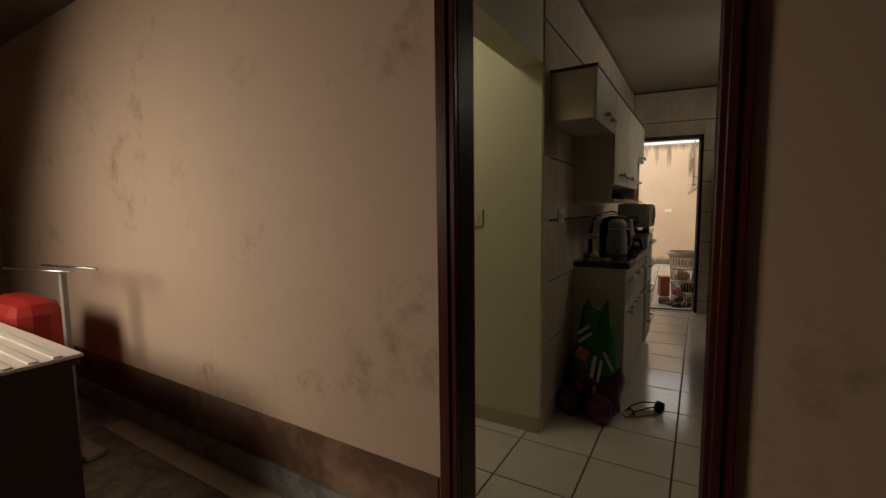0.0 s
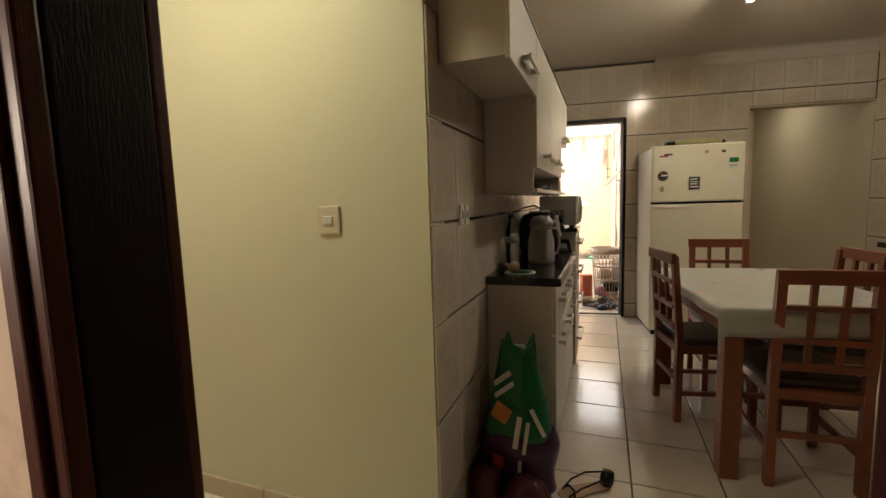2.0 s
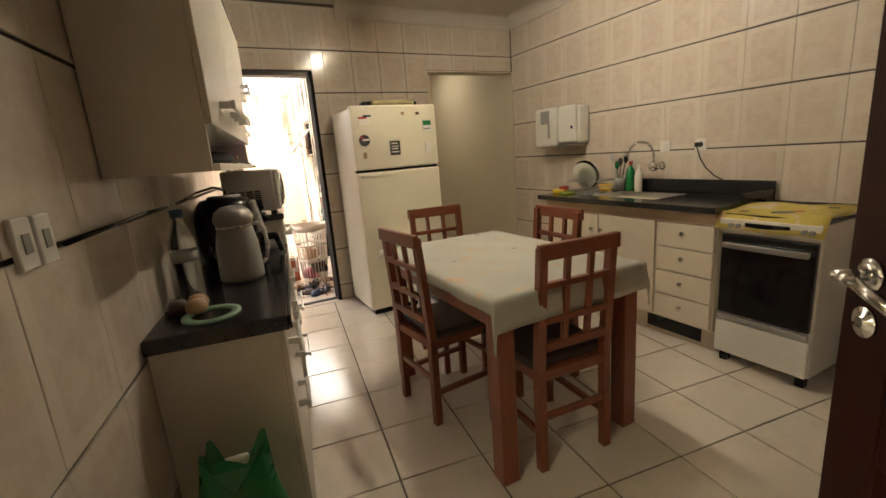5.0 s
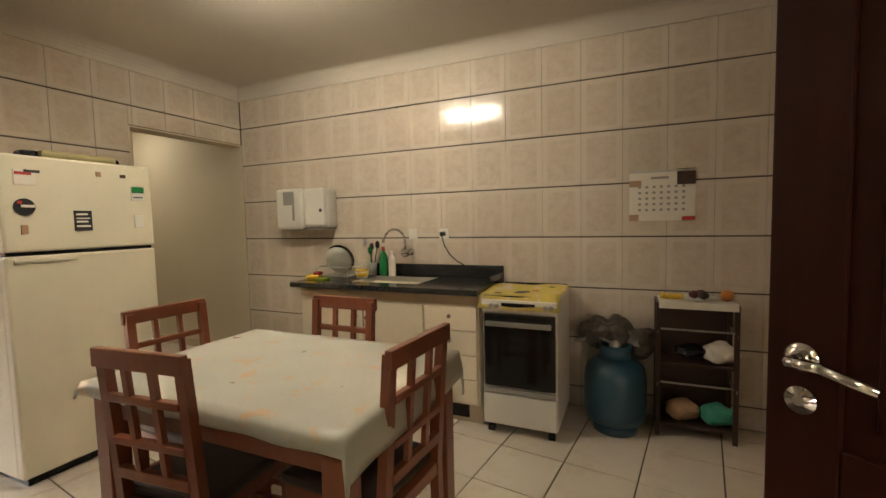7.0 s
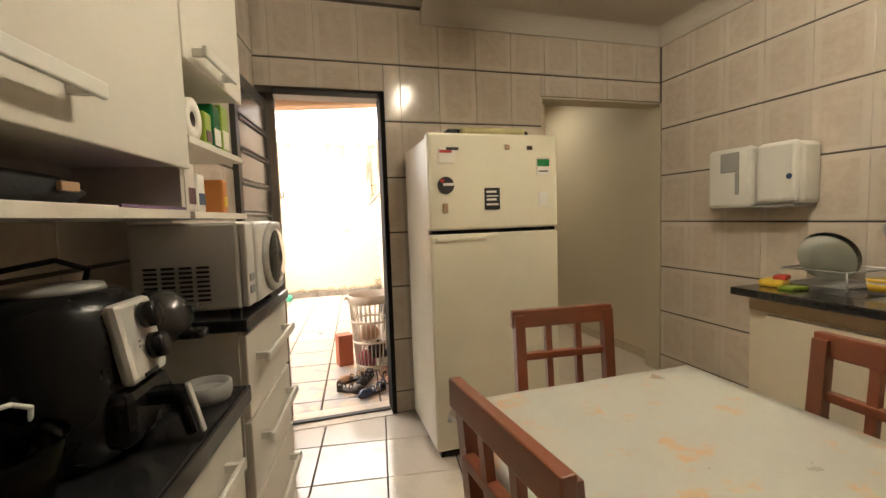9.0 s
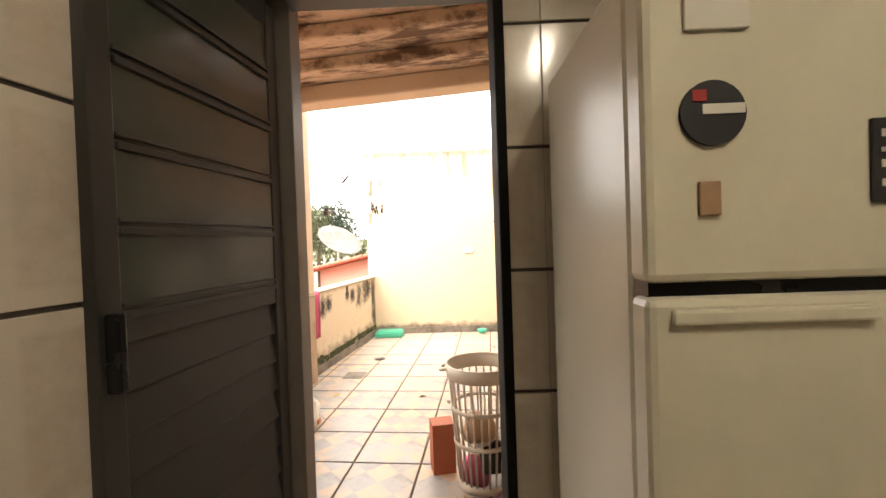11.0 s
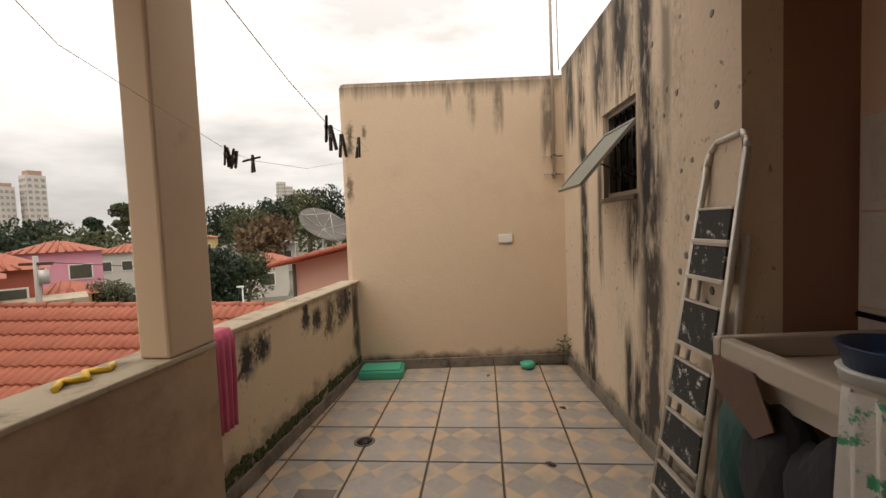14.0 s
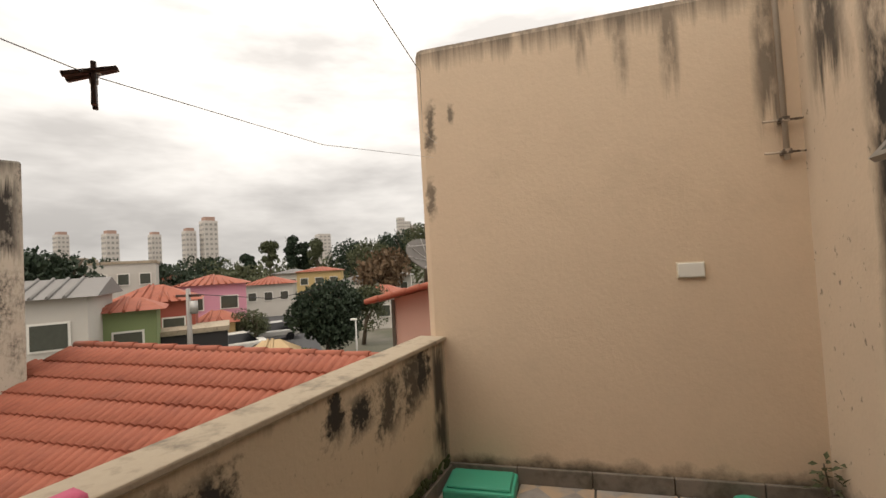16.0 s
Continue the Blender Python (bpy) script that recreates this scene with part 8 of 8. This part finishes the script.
def tree(bearing, d, h, w, label, material, n, leaf, seed, z0=GZ, blobs=7):
    x, y = away(bearing, d)
    t = thing("tree", label, "tree", Matrix.Translation((x, y, z0)))
    rnd = random.Random(seed)
    b = bmesh.new()
    rod(b, (0, 0, 0), (0.1 * w, 0, h * 0.5), 0.05 * w, 0.03 * w, 8)
    for k in range(5):
        a = rnd.uniform(0, 6.3)
        rod(b, (0.06 * w, 0, h * (0.3 + 0.06 * k)), (0.3 * w * math.cos(a), 0.3 * w * math.sin(a), h * (0.6 + 0.07 * k)), 0.022 * w, 0.008 * w, 6)
    part("trunk", b, BARK, t)
    data = ([], [])
    for k in range(blobs):
        a = rnd.uniform(0, 6.3)
        q = rnd.uniform(0.1, 0.32) * w
        r = rnd.uniform(0.22, 0.36) * w
        leaves(data, n // blobs, (q * math.cos(a), q * math.sin(a), h * rnd.uniform(0.42, 0.84)), (r, r, r * 0.85), leaf, seed + k)
    me = bpy.data.meshes.new("crown")
    me.from_pydata(data[0], [], data[1])
    me.materials.append(material)
    o = new("crown", me)
    o.parent = t


tree(-31.2, 25, 4.75, 4.2, "dense dark green round tree by the street", LEAF, 16000, 0.20, 5, blobs=16)
tree(-26.4, 31, 4.3, 3.4, "olive green tree beside the dark tree", LEAF2, 3500, 0.2, 15, blobs=9)
tree(-39.6, 34, 3.2, 2.6, "light olive tree by the pink house", LEAF2, 2600, 0.16, 25, blobs=8)
tree(-34.4, 22, 1.7, 1.8, "low green bush by the street", mat("bright_leaves", (0.05, 0.11, 0.02), 0.7, 0.4, 5, 30, 0.2), 1500, 0.13, 35)
tree(-57.8, 42, 8.2, 7.0, "dark green tree behind the white house", LEAF, 4500, 0.4, 45, blobs=9)
tree(-46.5, 58, 6.5, 9.0, "dark green tree behind the pink house", LEAF, 3500, 0.45, 55, blobs=9)
tree(-41.0, 70, 6.6, 10.0, "olive green tree in the distance", LEAF2, 3000, 0.5, 65, blobs=9)
for k, (bear, d, h, w, m_) in enumerate(((-39.9, 110, 11, 3.6, LEAF), (-37.4, 120, 15.5, 4.2, LEAF2), (-34.8, 118, 16.5, 4.6, LEAF), (-33.3, 120, 14.5, 4.2, LEAF), (-31.8, 115, 15.5, 4, LEAF2), (-27.8, 105, 13, 9, LEAF), (-25.2, 95, 11, 9, LEAF2), (-22.6, 100, 14, 10, LEAF), (-20.2, 98, 15.5, 9, LEAF), (-18.0, 95, 16.0, 10, LEAF2), (-15.5, 95, 16, 10, LEAF), (-23.8, 60, 7.5, 8, mat("autumn_leaves", (0.13, 0.08, 0.04), 0.8, 0.4, 5, 30, 0.2)), (-48.5, 100, 9, 9, LEAF), (-44.5, 100, 9, 10, LEAF), (-54.5, 90, 9, 9, LEAF), (-61.5, 70, 10, 9, LEAF))):
    tree(bear, d, h, w, ("dark" if m_ is LEAF else "olive") + " green tree on the distant hill", m_, 2400, 0.62, 100 + k * 10, blobs=11)
w = thing("far_woods", "band of distant trees along the skyline", "woods", kind="stuff")
data = ([], [])
for k in range(60):
    bear = -66 + 62 * k / 60
    x, y = away(bear, 150 + 25 * math.sin(k * 2.1))
    leaves(data, 140, (x, y, GZ + 3.5 + 2.2 * math.sin(k * 1.3)), (6, 6, 4.5 + 1.5 * math.sin(k * 0.7)), 1.5, 300 + k)
me = bpy.data.meshes.new("crowns")
me.from_pydata(data[0], [], data[1])
me.materials.append(LEAF2)
o = new("crowns", me)
o.parent = w


def tower(bearing, d, w, h, label, cap=True):
    x, y = away(bearing, d)
    t = thing("apartment_tower", label, "tower", Matrix.Translation((x, y, 0)) @ pose(0, 0, 0, 0, 0, -bearing + 20), group="towers on the skyline")
    part("wall", bx(-w / 2, w / 2, -w / 2, w / 2, GZ, h), mat("tower_render", (0.55, 0.51, 0.47), 0.8, 0.05, 0.05, 1, 0), t)
    if cap:
        part("roof", bx(-w * 0.35, w * 0.35, -w * 0.4, w * 0.4, h, h + w * 0.3), mat("tower_cap", (0.38, 0.25, 0.20), 0.8, 0.05, 0.05, 1, 0), t)
    n = int(h / 4)
    for c in range(3):
        xx = -w / 2 + w * (c + 0.5) / 3
        for f in range(n):
            for q in ((xx - w * 0.09, xx + w * 0.09, -w / 2 - 0.3, -w / 2), (-w / 2 - 0.3, -w / 2, xx - w * 0.09, xx + w * 0.09)):
                part("window", bx(*q, 2 + 4 * f, 3.8 + 4 * f), GREY_PL, t)


tower(-53.1, 420, 8.6, 38, "pale apartment tower with a brown top")
tower(-49.2, 430, 7.4, 38, "slim pale apartment tower with a brown top")
tower(-45.9, 400, 8.0, 38, "pale apartment tower with a brown top")
tower(-43.9, 400, 10.5, 46, "tall pale apartment tower with a brown top")
tower(-57.0, 520, 9, 46, "pale apartment tower far away")
tower(-30.9, 520, 14, 42, "distant pale apartment tower behind trees", False)
for k, bear in enumerate((-20.8, -20.0, -19.0)):
    tower(bear, 520, 8, 58 - 5 * k, "distant grey apartment tower behind trees", False)


def street():
    structure("road", bx(-3.2, 3.2, -60, 60, GZ + 0.02, GZ + 0.06), ASPHALT, "grey asphalt street between the houses", Matrix.Translation((*away(-37.5, 34), 0)) @ pose(0, 0, 0, 0, 0, 36))
    for k, (bear, d, m_, lab) in enumerate(((-41.7, 32.5, WHITE_PL, "white parked car in the street"), (-37.4, 37, SILVER, "silver parked car in the street"))):
        x, y = away(bear, d)
        c = thing("car", lab, "car", Matrix.Translation((x, y, GZ + 0.06)) @ pose(0, 0, 0, 0, 0, 48 if k == 0 else 40), group="parked cars")
        b = bmesh.new()
        box(b, -2.0, 2.0, -0.82, 0.82, 0.3, 0.85, bevel=0.12)
        part("body", b, m_, c)
        b = bmesh.new()
        prof = [(-1.3, 0.84), (-0.8, 1.38), (0.75, 1.42), (1.45, 0.84)]
        lo = [b.verts.new((px, -0.72 if pz < 1 else -0.6, pz)) for px, pz in prof]
        hi = [b.verts.new((px, 0.72 if pz < 1 else 0.6, pz)) for px, pz in prof]
        b.faces.new(lo)
        b.faces.new(hi[::-1])
        for i in range(4):
            b.faces.new((lo[i], lo[(i + 1) % 4], hi[(i + 1) % 4], hi[i]))
        bmesh.ops.recalc_face_normals(b, faces=b.faces[:])
        part("cabin", b, OVEN_GLASS, c, "dark car windows")
        part("roof_panel", bx(-0.78, 0.74, -0.6, 0.6, 1.38, 1.45, bevel=0.03), m_, c)
        for wx in (-1.25, 1.25):
            for wy in (-0.8, 0.8):
                part("wheel", lathe(bmesh.new(), [(0.3, -0.09), (0.31, 0), (0.3, 0.09)], 18, Matrix.Translation((wx, wy, 0.31)) @ pose(0, 0, 0, 90, 0, 0)), BLACK_PL, c)
    x, y = away(-46.2, 24)
    p = thing("utility_pole", "grey concrete utility pole with a crossarm", "utility pole", Matrix.Translation((x, y, GZ)))
    part("pole", rod(bmesh.new(), (0, 0, 0), (0, 0, 4.9), 0.14, 0.10, 12), mat("concrete_pole", (0.33, 0.31, 0.29), 0.8), p)
    part("crossarm", bx(-0.7, 0.7, -0.06, 0.06, 4.5, 4.62), BROWN, p)
    part("transformer", lathe(bmesh.new(), [(0.18, 3.7), (0.18, 4.3)], 14, Matrix.Translation((0.3, 0, 0))), SILVER, p)
    x2, y2 = away(-28, 24)
    part("cable", pipe(bmesh.new(), [(0.5, 0, 4.6), ((x2 - x) / 2, (y2 - y) / 2, 4.1), (x2 - x, y2 - y, 4.6)], 0.02, 5), INK, p)
    x, y = away(-27.3, 20)
    p = thing("street_lamp", "slim grey street lamp by the dark tree", "street lamp", Matrix.Translation((x, y, GZ)))
    part("pole", rod(bmesh.new(), (0, 0, 0), (0, 0, 3.1), 0.05, 0.035, 8), SILVER, p)
    part("head", bx(-0.25, 0.05, -0.06, 0.06, 3.06, 3.14, bevel=0.02), WHITE_PL, p)


street()
